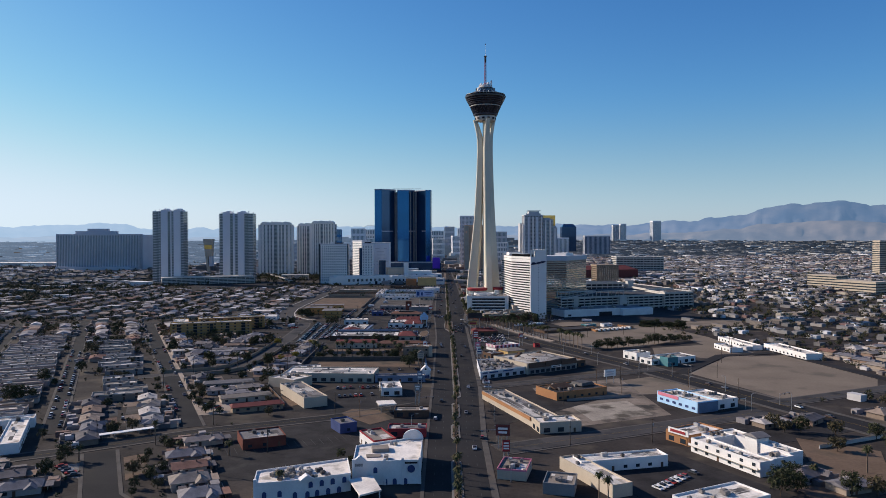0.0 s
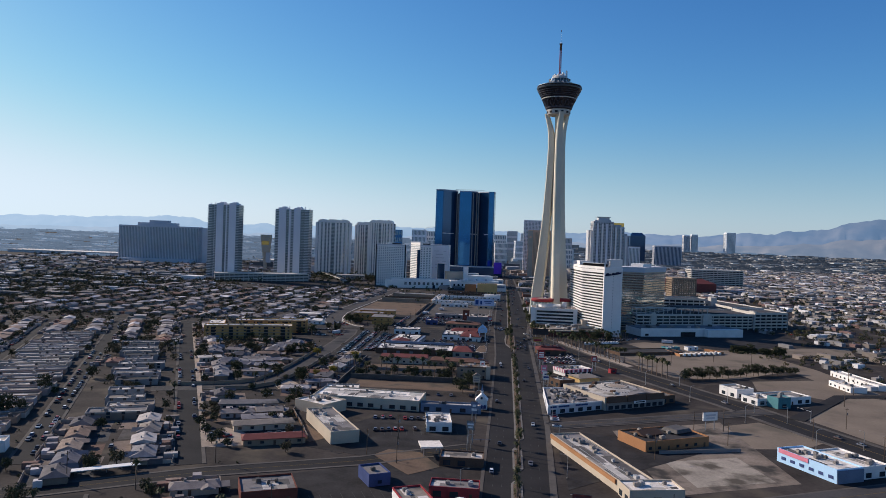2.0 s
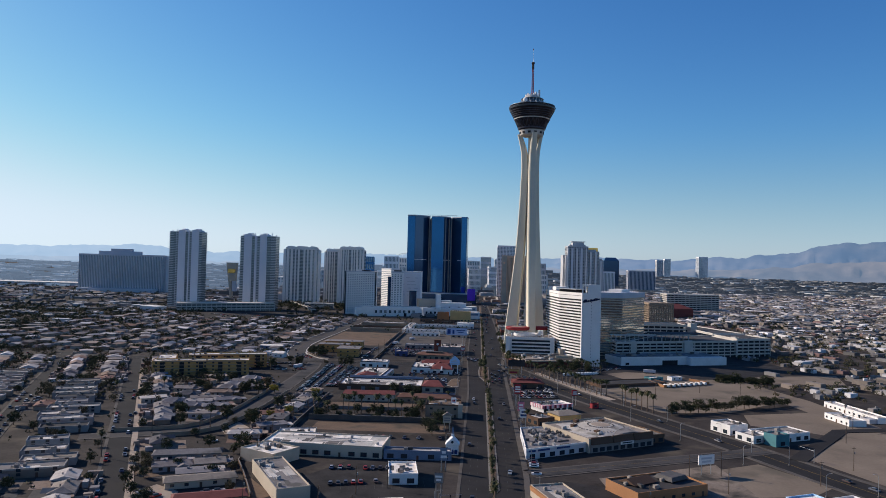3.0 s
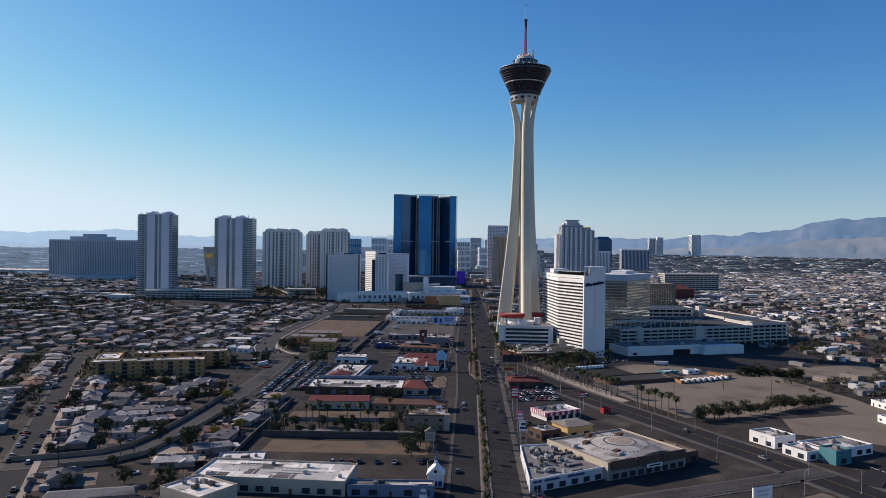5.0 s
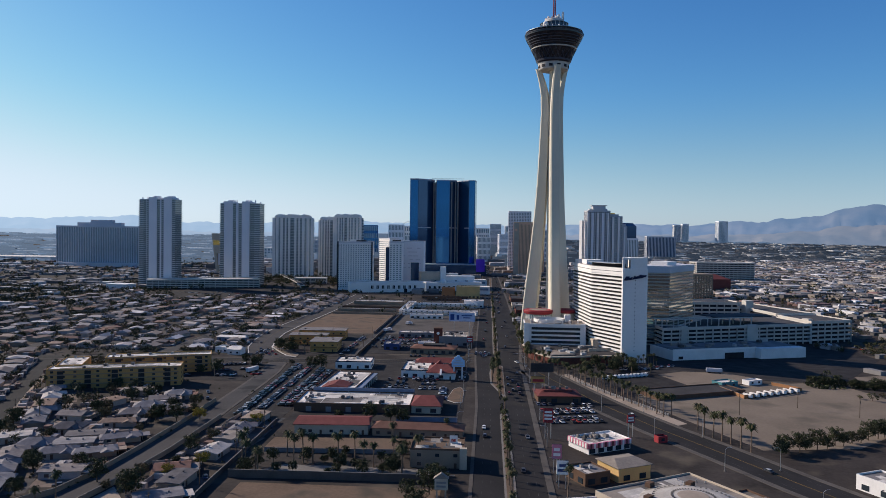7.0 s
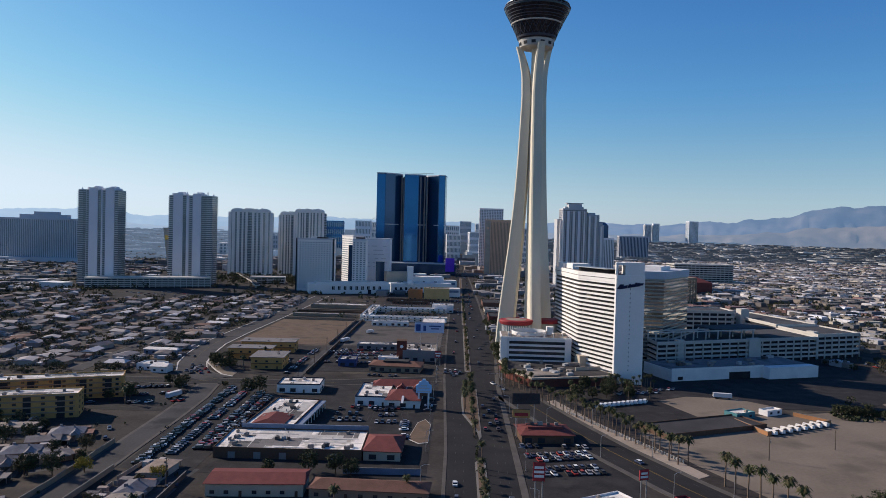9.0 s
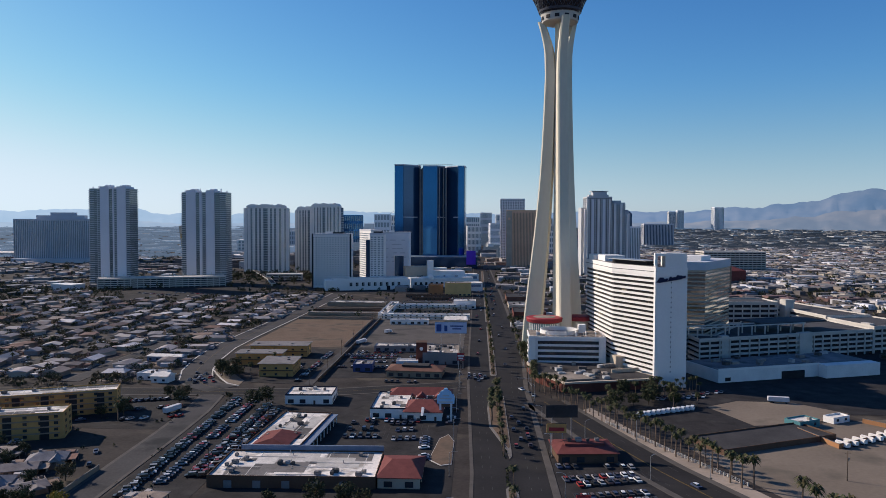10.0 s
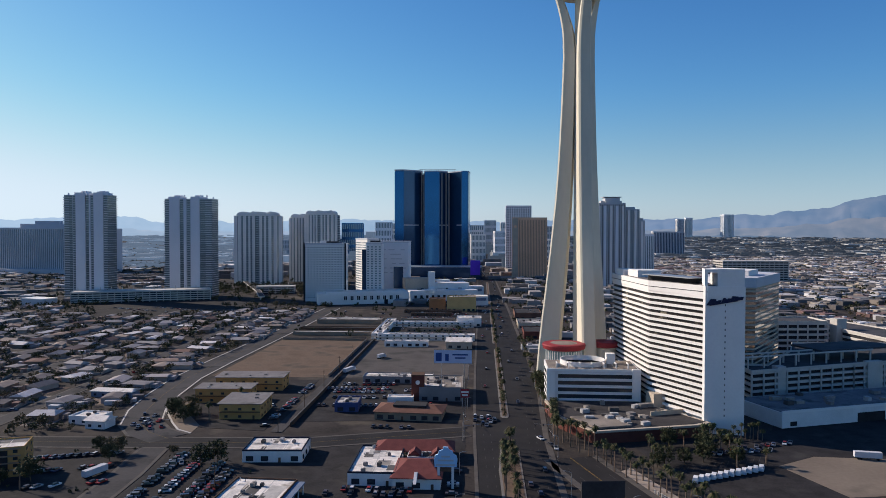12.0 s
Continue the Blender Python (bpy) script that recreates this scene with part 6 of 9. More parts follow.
def along(t, name, data, p, q, spots, out=0.12):
    """Copies of a mesh along a wall from p to q: shares of its length and heights."""
    yw = math.degrees(math.atan2(q[1] - p[1], q[0] - p[0]))
    ox, oy = math.sin(radians(yw)) * out, -math.cos(radians(yw)) * out
    for f, z in spots:
        part(name, data, None, t).matrix_local = at(p[0] + (q[0] - p[0]) * f + ox, p[1] + (q[1] - p[1]) * f + oy, z, yw)


t = poly_low("mission_hall", [(-70, 268.5), (-51.8, 273), (-35.6, 280.5), (-39.3, 299), (-72.5, 283)], 7, WHITE, ROOF_W, "white mission-style hall wing with arched windows", "hall", WHITE, 18)
along(t, "arched_window", ARCH, (-51.8, 273), (-35.6, 280.5), ((0.12, 3.6), (0.36, 3.6), (0.6, 3.6), (0.86, 3.6), (0.05, 0.1), (0.26, 0.1), (0.5, 0.1), (0.74, 0.1)))
along(t, "arched_window", ARCH, (-70, 268.5), (-51.8, 273), ((0.2, 1.2), (0.5, 1.2), (0.8, 0.2)))
part("front_gable", Mesh().gable(-51.4, 273.8, 7, 3.4, 5.6, 1.8, 113), WHITE, t, "small white gable")
part("pier", Mesh().box(-69.6, 268.8, 0, 1.2, 1.2, 8.4, 14), WHITE, t)
for k in range(26):
    ob = part("antenna" if k % 3 else "roof_unit", Mesh().tube((0, 0, 0), (0.3, 0, 2.2), 0.08, 0.05) if k % 3 else UNITS[k % 2], STEEL, t)
    ob.matrix_local = at(spread(-66, -55), spread(276, 285), 6.4, spread(0, 90))
t = poly_low("mission_hall", [(-35.2, 286), (-9, 288.5), (-8.9, 322), (-36.6, 308)], 9.6, WHITE, ROOF_W, "white two-storey mission hall with a curved gable", "hall", WHITE, 6)
FA, FB = (-35.2, 286), (-9, 288.5)
along(t, "arched_window", ARCH, FA, FB, ((0.33, 4.8), (0.48, 0.1), (0.62, 0.1), (0.78, 0.1), (0.08, 0.1), (0.2, 0.1)))
for f in (0.04, 0.07, 0.1, 0.13):
    along(t, "slit", Mesh().box(0, 0, 0, 0.35, 0.2, 1.1).data("slit", DARK), FA, FB, ((f, 7.6),))
for f in (0.0, 0.16, 0.47, 0.74, 1.0):
    along(t, "pilaster", Mesh().box(0, 0, 0, 1.0, 0.7, 10.6).data("pilaster", WHITE), FA, FB, ((f, 0),))
part("front_gable", Mesh().gable(-32.8, 286.9, 9.6, 2.0, 5.4, 2.2, 95), WHITE, t, "small front gable")
part("round_window", Mesh().tube((-12.4, 287.9, 6.2), (-12.35, 287.5, 6.2), 1.5, n=16), BLUEPAINT, t)
part("sign_band", Mesh().box(-12.4, 288.0, 8.2, 5, 0.3, 0.6, 5), DARK, t)
m = Mesh()
arc = [(-13 + 4.6 * math.cos(math.pi * i / 14), 9.2 + 4.2 * math.sin(math.pi * i / 14)) for i in range(15)]
m.v = [(px, 318.6, pz) for px, pz in arc] + [(px, 319.6, pz) for px, pz in arc]
m.f = [list(range(15)), [15 + i for i in reversed(range(15))], [0, 14, 29, 15]] + [[i + 1, i, 15 + i, 16 + i] for i in range(14)]
part("curved_gable", m, WHITE, t, "curved mission gable")
part("roof_deck", Mesh().box(-26, 303, 8.9, 7, 6, 1.6, 10).box(-28, 295, 8.9, 6, 4, 0.5, 10), ROOF_T, t)
part("entry_canopy", Mesh().prism([(-36.4, 280.6), (-30, 263.5), (-22.6, 269), (-27.4, 284.6)], 3.9, 4.5), ROOF_W, t, "pale angled entry canopy")
for px, py in ((-30.4, 265), (-23.4, 269.6)):
    part("canopy_post", Mesh().cyl(px, py, 0, 0.25, 3.9, 8), WHITE, t)
low("shop", -30.5, 339, 11, 20, 6, 25, WHITE, ROOF_T, "small white shop with red parapet trim", "shop", 3, "we", True, 1, REDPAINT)
low("shop", -17.5, 359, 19, 10, 4.4, 0, REDPAINT, ROOF_G, "long low red-painted shop", "shop", 3, "s")
low("shop", -17, 398, 19, 11, 4, 0, BROWNW, ROOF_T, "low brown shop with a tan roof", "shop", 2, "s")
t = thing("canopy", -32, 408, 0, 15, "pale flat canopy on posts beside a street", "canopy")
part("roof", Mesh().box(0, 0, 4.2, 10, 10, 0.7), ROOF_W, t)
for dx in (-3.5, 3.5):
    for dy in (-3.5, 3.5):
        part("post", Mesh().cyl(dx, dy, 0, 0.2, 4.2, 8), STEEL, t)
low("row_house", -140.5, 474, 31, 9, 3.4, 17, GREYWALL, ROOF_G, "long grey row house with a low-pitched roof", "house", 0, "s", False, 1, None, 1.3, 1.5)
low("row_house", -119, 435, 29, 9, 3.2, 25, CREAM, ROOF_T, "long tan-roofed row house beside a concrete yard", "house", 0, "s", False, 1, None, 1.2, 1.0)
low("row_house", -106, 412, 28, 9, 3.2, 23, TAN, MAROON, "long row house with a dull maroon roof", "house", 0, "s", False, 1, None, 1.3, 1.5)
low("brick_building", -86.5, 345, 20, 17, 5, 24, BRICK, ROOF_G, "red-brick single-storey building with a stepped front", "building", 4, "s", False)
low("shed", -50.5, 368.5, 9, 13, 5, 30, BLUEPAINT, ROOF_G, "blue-painted concrete block shed", "shed", 1, "s", False)
# white-roofed mall round a court
low("strip_mall", -77, 500, 62, 24, 6, -3, CREAM, ROOF_W, "cream strip mall with a bright white roof", "shop", 6, "s", True)
low("strip_mall", -85, 438, 48, 14, 6, -61, CREAM, ROOF_G, "cream mall wing beside an alley", "shop", 8, "n", True)
low("strip_mall", -101, 478, 22, 18, 6.1, -30, CREAM, ROOF_W, "cream mall corner with angled white roof", "shop", 6, "", True)
low("strip_mall", -98, 520, 20, 14, 5, 10, GREYWALL, ROOF_W, "grey outbuilding with a white roof", "shop", 6, "s")
low("shop", -33, 456, 13, 20, 5, 8, WHITE, ROOF_W, "small white shop in a parking court", "shop", 6, "ws")
low("shop", -29, 491, 34, 7, 4.6, 2, DUSTBLUE, ROOF_G, "dusty blue roadside shop front", "shop", 2, "s")
t = thing("chapel_front", -12, 503, 0, 0, "white wooden chapel porch with a steep gable and small spire", "chapel")
part("porch", Mesh().box(0, 0, 0, 6.4, 6, 5.2), WHITE, t)
part("gable", Mesh().gable(0, 0, 5.2, 6.8, 7.4, 3.8, 90, 0), WHITE_PANEL, t, "steep white gable")
part("spire_base", Mesh().box(0, 1.2, 7.6, 1.5, 1.5, 2.4), WHITE_PANEL, t)
part("spire", Mesh().prism([(-0.7, 0.5), (0.7, 0.5), (0.7, 1.9), (-0.7, 1.9)], 10, 14, [(-0.05, 1.15), (0.05, 1.15), (0.05, 1.25), (-0.05, 1.25)]), DUSTBLUE, t, "slender grey spire")
for dx in (-1.9, 0, 1.9):
    part("arch", ARCH, None, t).matrix_local = at(dx, -3.1, 0.4)
part("round_window", Mesh().tube((0, -3.5, 6.6), (0, -3.75, 6.6), 0.7, n=12), GLASS, t)
for dx in (-2.9, 2.9):
    part("post", Mesh().box(dx, -3.2, 0, 0.4, 0.4, 5.2), WHITE_PANEL, t)
t = thing("house_sign", -17, 551, 0, 0, "house-shaped beige sign box on two posts", "sign")
for dx in (-1.6, 1.6):
    part("post", Mesh().box(dx, 0, 0, 0.5, 0.5, 5.4), CREAM, t)
part("box", Mesh().box(0, 0, 5.4, 4.8, 1.6, 4.2), CREAM, t)
part("cap", Mesh().gable(0, 0, 9.6, 2.2, 5.6, 2.0, 90, 0), ROOF_T, t, "small pitched cap")
for dz in (6.4, 7.8):
    part("text_bar", Mesh().box(0, -0.86, dz, 3.4, 0.1, 0.7), GREYWALL, t)
# garden motel behind a block wall
low("motel", -77, 644, 36, 16, 5, 4, CREAM, MAROON, "long motel wing with a dull red roof", "motel", 0, "s", False, 1, None, 1.6, 1.0)
low("motel", -34, 641, 44, 11, 4, -2, TAN, TERRA, "low motel wing with terracotta tiled roof", "motel", 0, "s", False, 1, None, 2.0, 4.0)
t = low("motel", -21.5, 600, 23, 18, 8.2, 1, TAN, DIRT, "tan two-storey motel block with a brown flat roof", "motel", 4, "se", False, 2, BROWNW)
part("stair_tower", Mesh().box(11, -9.5, 0, 3, 2, 8.9), CREAM, t, "cream stair tower")


def wall_run(pts, h, material, label):
    t = thing("block_wall", 0, 0, 0, 0, label, "wall")
    for p, q in zip(pts, pts[1:]):
        n = math.hypot(q[0] - p[0], q[1] - p[1])
        yw = math.degrees(math.atan2(q[1] - p[1], q[0] - p[0]))
        part("panel", Mesh().box((p[0] + q[0]) / 2, (p[1] + q[1]) / 2, 0, n, 0.3, h, yw), material, t)
        part("coping", Mesh().box((p[0] + q[0]) / 2, (p[1] + q[1]) / 2, h, n, 0.42, 0.12, yw), CONCRETE, t)
    return t


wall_run([(-100, 605.5), (-66, 607), (-34, 609)], 1.9, GREYWALL, "grey plastered garden wall")
wall_run([(-118, 494), (-114, 470), (-103, 446), (-92, 420)], 1.7, BROWNW, "low brown fence wall along an alley")
wall_run([(-104, 571), (-70, 572), (-16, 573)], 3.2, WALL_DARK, "long grey concrete block wall")
wall_run([(-106, 500), (-108, 560), (-109, 655)], 2.2, WALL_DARK, "grey block wall along the alley")
wall_run([(-176, 512), (-158, 519.5), (-147.5, 535), (-143.5, 562), (-141, 600), (-140.5, 660)], 2.2, TAN, "tan block wall along a curving street")
wall_run([(-202, 519.5), (-182, 527.5), (-169, 534.5), (-161, 546), (-157.5, 566), (-156, 600), (-155.5, 645), (-157, 695)], 2.2, TAN, "tan block wall along a curving street")
wall_run([(-104.5, 860), (-104.5, 985), (-104.5, 1150)], 2.4, BROWNW, "brown wall along the service alley")
wall_run([(-111.5, 985), (-111.5, 1150), (-190, 1151)], 2.2, TAN, "tan wall round a vacant lot")
wall_run([(-48, 664), (-16, 665)], 2.6, DUSTBLUE, "long dusty purple-grey wall")
# L-shaped shopping centre
t = low("shopping_centre", -75, 695, 64, 31, 4.8, 1.5, BROWNW, ROOF_W, "shopping centre with white roof and brown walls", "shop", 18, "", True)
part("rear_fascia", Mesh().box(2, 15.7, 2.6, 60, 0.8, 4.2), DUSTBLUE, t, "dusty blue parapet fascia")
for i in range(5):
    part("loading_door", Mesh().box(-24 + i * 11, -15.6, 0.1, 3, 0.2, 2.8), GREYWALL, t)
t = low("shopping_centre", -91, 742, 24, 58, 4.9, -3, CREAM, ROOF_W, "shopping centre wing with arcade and white roof", "shop", 10, "e", True, 1, BROWNW)
part("arcade", Mesh().box(13.6, 0, 3.8, 3.6, 56, 0.5), DUSTBLUE, t, "blue-grey arcade roof")
for i in range(10):
    part("arcade_post", Mesh().box(15, -26 + i * 5.8, 0, 0.4, 0.4, 3.9), WHITE, t)
part("red_roof", Mesh().gable(-1, -16, 4.8, 20, 16, 2.2, 90, 3), MAROON, t, "dull red pitched roof")
t = low("shopping_centre", -34, 694, 16, 25, 4.4, 0, CREAM, MAROON, "red hip-roofed corner shop of a shopping centre", "shop", 0, "se", True, 1, None, 3.0, 5.0)
low("bank", -98, 814, 26, 20, 5.6, 3, WHITE, ROOF_W, "white bank pavilion with navy parapet and white roof", "bank", 4, "nsew", True, 1, NAVYTRIM)
# roadside restaurant with red roofs
t = low("restaurant", -50, 796, 19, 36, 5.6, 0, WHITE, ROOF_W, "white restaurant with flat white roof and navy parapet", "restaurant", 6, "sw", True, 1, NAVYTRIM)
t = low("restaurant", -32, 787, 19, 24, 4.6, 0, WHITE, MAROON, "white restaurant hall with red hip roof", "restaurant", 0, "s", True, 1, None, 3.6, 6.0)
part("front_gable", Mesh().gable(0, -12.6, 4.4, 1.2, 12, 2.8, 0, 0), WHITE, t, "white front gable")
low("restaurant", -36, 816, 34, 15, 4.8, 2, TAN, MAROON, "tan restaurant wing with red hip roof", "restaurant", 0, "e", True, 1, None, 3.0, 5.0)
t = low("restaurant", -30, 803, 16, 8, 5.2, 0, WHITE, ROOF_W, "white restaurant link with rooftop units", "restaurant", 5, "e", True)
for dx in (-5, 4.5):
    part("dormer", Mesh().gable(dx, 0.5, 5.3, 6, 5.5, 2.4, 90), MAROON, t, "small red gabled dormer")
t = thing("pylon_sign", -20.5, 777, 0, 0, "pale blue arched pylon sign on two posts", "sign")
for dx in (-2.4, 2.4):
    part("post", Mesh().box(dx * 1.15, 0, 0, 1.0, 0.9, 8.6), WHITE, t)
outline = [(-4.3, 8.6), (4.3, 8.6), (4.6, 11.5), (4.2, 13.0), (3.0, 13.6), (2.6, 14.8), (1.2, 15.4), (0.9, 16.4), (-0.9, 16.4), (-1.2, 15.4), (-2.6, 14.8), (-3.0, 13.6), (-4.2, 13.0), (-4.6, 11.5)]
m = Mesh()
m.v = [(px, -0.5, pz) for px, pz in outline] + [(px, 0.5, pz) for px, pz in outline]
m.f = [list(range(14)), [14 + i for i in reversed(range(14))]] + [[(i + 1) % 14, i, 14 + i, 14 + (i + 1) % 14] for i in range(14)]
part("panel", m, PALEBLUE, t, "pale blue stepped sign panel")
part("reader_board", Mesh().box(0, 0, 6.8, 6.4, 0.7, 1.6), BROWNW, t, "dark reader board below")
for dz, w in ((9.1, 7.4), (10.9, 6.2), (12.4, 3.4)):
    part("text_bar", Mesh().box(0, -0.56, dz, w, 0.1, 0.7), HOTEL_GREY, t)
# diner, red block, car dealer and shops further along
t = low("burger_restaurant", -45, 886, 36, 20, 4.4, -4, TAN, TERRA, "restaurant with orange-brown mansard roof", "restaurant", 0, "s", True, 1, None, 2.2, 6.0)
part("roof_deck", Mesh().box(0, 0, 6.0, 18, 9, 0.9), ROOF_D, t)
t = low("office_block", -31, 938, 26, 36, 8.4, 2, GREYWALL, ROOF_T, "grey two-storey shop with tan roof", "shop", 14, "s", True)
t = thing("brick_pylon", -44.5, 925, 0, 2, "dark red brick stair tower with a round emblem", "tower")
part("shaft", Mesh().box(0, 0, 0, 7.4, 9, 15), BRICK, t)
part("cap", Mesh().box(0, 0, 15, 7.8, 9.4, 0.5), BROWNW, t)
part("emblem", Mesh().tube((0, -4.55, 11), (0, -4.7, 11), 1.3, n=14), WHITE_PANEL, t)
low("workshop", -82, 900, 13, 17, 5.4, 3, BLUEPAINT, ROOF_G, "blue-grey workshop with parked cars beside it", "workshop", 2, "s")
low("workshop", -54, 917, 15, 8, 3.8, 2, WHITE, ROOF_W, "white open workshop canopy", "workshop", 0, "")
low("shop", -62, 975, 46, 14, 4.6, 0, GREYWALL, ROOF_W, "low grey shop with pale roof", "shop", 5, "s")
low("shop", -72, 1122, 38, 9, 5, 1, WHITE, ROOF_W, "pale two-storey shop with a flat roof", "shop", 4, "s")
for x, y, L, W, nm in ((-58, 1160, 90, 11, "long white motel wing with a flat roof"), (-60, 1250, 90, 10, "long white motel wing behind a court"), (-104, 1216, 10, 112, "white motel cross wing with a flat roof")):
    t = low("motel", x, y, L, W, 5.6, 0, WHITE, ROOF_W, nm, "motel", 7, "s", False, 2)
    part("gallery", Mesh().box(0, -W / 2 - 0.8, 2.9, L, 1.6, 0.3), CREAM, t, "long gallery deck")
low("motel", -58, 1212, 46, 9, 4.4, 0, TAN, ROOF_G, "low tan motel hall inside a court", "motel", 3, "s", False)
pad("parking_lot", [(-96, 1182), (-16, 1182), (-16, 1243), (-96, 1243)], LOT, "motel court of dark asphalt", "parking lot")
pad("parking_lot", [(-104, 1262), (-16, 1262), (-16, 1395), (-104, 1395)], LOT, "parking lots before the resort", "parking lot")
block(-60, 1330, 92, 130)
for yy, L in ((1290, 60), (1345, 48), (1375, 70)):
    low("storage_row", -66, yy, L, 8, 4, 0, TAN if yy < 1300 else BROWNW, ROOF_T if yy < 1300 else ROOF_G, "long low brown shed row", "shed", 2, "s", False)
low("shop", -26, 1120, 22, 20, 6, 0, CREAM, ROOF_W, "cream shop with gabled front", "shop", 3, "s", True, 1, None, 2.6, 1.0)
low("shop", -20, 1265, 26, 22, 9, 0, WHITE, ROOF_W, "white two-storey shop beside the boulevard", "shop", 4, "s", True)
low("shop", -32, 1408, 36, 22, 18, 0, YELLOWCREAM, ROOF_T, "ochre yellow block with flat roof", "shop", 4, "s", True)
low("shop", -63, 1412, 20, 16, 15, 0, ORANGE, ROOF_D, "dark red block beside an ochre one", "shop", 2, "s")
low("storage_row", -150, 1185, 76, 10, 3.6, 0, TAN, ROOF_T, "long brown storage row", "storage", 0, "")
low("storage_row", -150, 1215, 76, 10, 3.6, 0, BROWNW, ROOF_D, "long dark storage row", "storage", 0, "")
low("storage_row", -150, 1280, 70, 26, 4.6, 0, TAN, ROOF_G, "brown storage hall with a grey roof", "storage", 2, "")
low("shop", 50, 1190, 34, 40, 7, 0, BRICK, ROOF_D, "red-brick shop south of the tower", "shop", 4, "sw")
low("shop", 46, 1260, 30, 40, 6, 0, CREAM, ROOF_G, "cream low shop south of the tower", "shop", 4, "sw")
low("shop", 46, 1340, 30, 50, 8, 0, TERRA, ROOF_D, "terracotta low shop with red signs", "shop", 4, "sw")
# ochre motel and apartments
for x, y, L, W in ((-136, 886, 22, 26), (-158, 916, 32, 15), (-153, 950, 42, 18)):
    t = low("motel", x, y, L, W, 8.4, 3, YELLOW, ROOF_G, "ochre two-storey motel block with galleries", "motel", 4, "se", False, 2)
    part("gallery", Mesh().box(0, -W / 2 - 0.7, 4.0, L, 1.4, 0.3), BROWNW, t, "dark timber gallery")
    part("eave", Mesh().box(0, 0, 8.3, L + 2, W + 2, 0.35), ROOF_G, t)
low("house_shop", -212, 864, 17, 12, 4.4, -6, WHITE, ROOF_W, "white house-like clinic on a corner", "clinic", 2, "s", False)
low("house_shop", -202, 855, 11, 9, 4.2, -6, WHITE, ROOF_W, "white clinic porch wing", "clinic", 0, "s", False, 1, None, 1.8, 1.0)
low("house_shop", -229, 922, 26, 9, 3.8, -4, DUSTBLUE, ROOF_W, "long pale bungalow beside the parkway", "bungalow", 0, "s", False, 1, None, 1.2, 2.0)
for x, y, L, yw in ((-235, 731, 78, 17.6), (-228, 776, 68, 21)):
    t = low("apartment_block", x, y, L, 15, 12.4, yw, YELLOW, ROOF_W, "ochre four-storey apartment block with dark stair bays", "apartments", 8, "sne", False, 4)
    for i in range(5):
        # the bay is no hollow: a near-black slab on the wall paints its shade
        part("stair_bay", Mesh().box(-L / 2 + 8 + i * (L - 16) / 4, -7.55, 0, 3.6, 0.5, 11), DARK, t, "dark slab painting a shaded stair bay")
    for f in range(4):
        part("gallery", Mesh().box(0, -7.9, 2.7 + f * 2.9, L * 0.96, 0.7, 0.5), TAN, t)
low("apartment_block", -270, 742, 15, 34, 12.4, 20, YELLOW, ROOF_W, "ochre apartment end block", "apartments", 4, "w", False, 4)
# west side of the boulevard
t = low("motel", 44, 402, 80, 15, 5, -71, CREAM, ROOF_G, "long motel strip with orange fascia", "motel", 12, "n", True)
part("fascia", Mesh().box(-6, -7.9, 3.2, 66, 0.7, 1.7), ORANGE, t, "orange sign fascia")
t = low("shop", 58, 368, 22, 12, 5.6, 12, CREAM, ROOF_W, "cream corner shop of a motel strip", "shop", 4, "sw", True)
t = low("burnt_shop", 80, 450, 38, 22, 5, 27, ORANGE, ROOF_D, "derelict orange shop with patched brown roof", "shop", 9, "s", False)
part("roof_wreck", Mesh().box(10, 2, 5.1, 12, 10, 1.6, 12, 0.8), MACHINE, t)
part("sloped_canopy", Mesh().gable(-8, 3, 5, 14, 10, 2, 10, 0), BROWNW, t)
low("pale_annex", 157, 424, 16, 26, 5.6, 25, WHITE, ROOF_W, "white rear half of a pale blue building", "building", 6, "s", True)
t = low("pale_blue_building", 141.5, 419, 15, 33, 6.2, 24, PALEBLUE, ROOF_W, "pale blue and pink building with a white roof", "building", 10, "", False)
part("pink_band", Mesh().box(-7.6, 7, 4.3, 0.3, 17, 1.9), PINK, t, "pink painted band")
for i in range(6):
    part("window", Mesh().box(-7.6, -13.5 + i * 5.2, 1.6, 0.25, 2.4, 1.3), BLUEPAINT, t)
# end wall away from the sun takes a darker blue as painted shade
part("front", Mesh().box(0, -16.7, 0, 14.6, 0.3, 5.6), DUSTBLUE, t, "end wall with shade put into its deeper blue")
# courtyard motel: four wings round a court
for x, y, L, W, yw, fc in ((125.3, 314.6, 39.5, 8, -66.5, "s"), (143.4, 327.4, 39.5, 8, -66.5, ""), (140.4, 305.2, 12.4, 8, 23.5, "s"), (128.4, 336.9, 12.4, 8, 23.5, "")):
    t = low("motel", x, y, L, W, 6.2, yw, WHITE, ROOF_W, "white courtyard motel wing with flat roof", "motel", 5, fc, False, 2)
    if L > 20 and fc:
        part("gallery", Mesh().box(0, -W / 2 - 0.8, 2.9, L, 1.6, 0.3), CREAM, t, "long gallery deck")
        part("gallery_rail", Mesh().box(0, -W / 2 - 1.55, 3.2, L, 0.1, 0.9), WHITE_PANEL, t)
low("motel_office", 142, 327, 7, 7, 8.5, 23.5, WHITE, ROOF_G, "small upper block of a courtyard motel", "motel", 0, "s", False, 1, None, 1.4, 0.5)
t = low("motel_office", 122, 350, 24, 14, 5.2, 30, ORANGE, ROOF_W, "motel office with an orange signboard", "motel", 4, "ws", True)
part("sign_board", Mesh().box(-12.4, -1, 4.4, 0.5, 12, 2.6), WHITE_PANEL, t, "white signboard")
part("sign_bar", Mesh().box(-12.75, -1, 5.2, 0.2, 9, 1.2), REDPAINT, t)
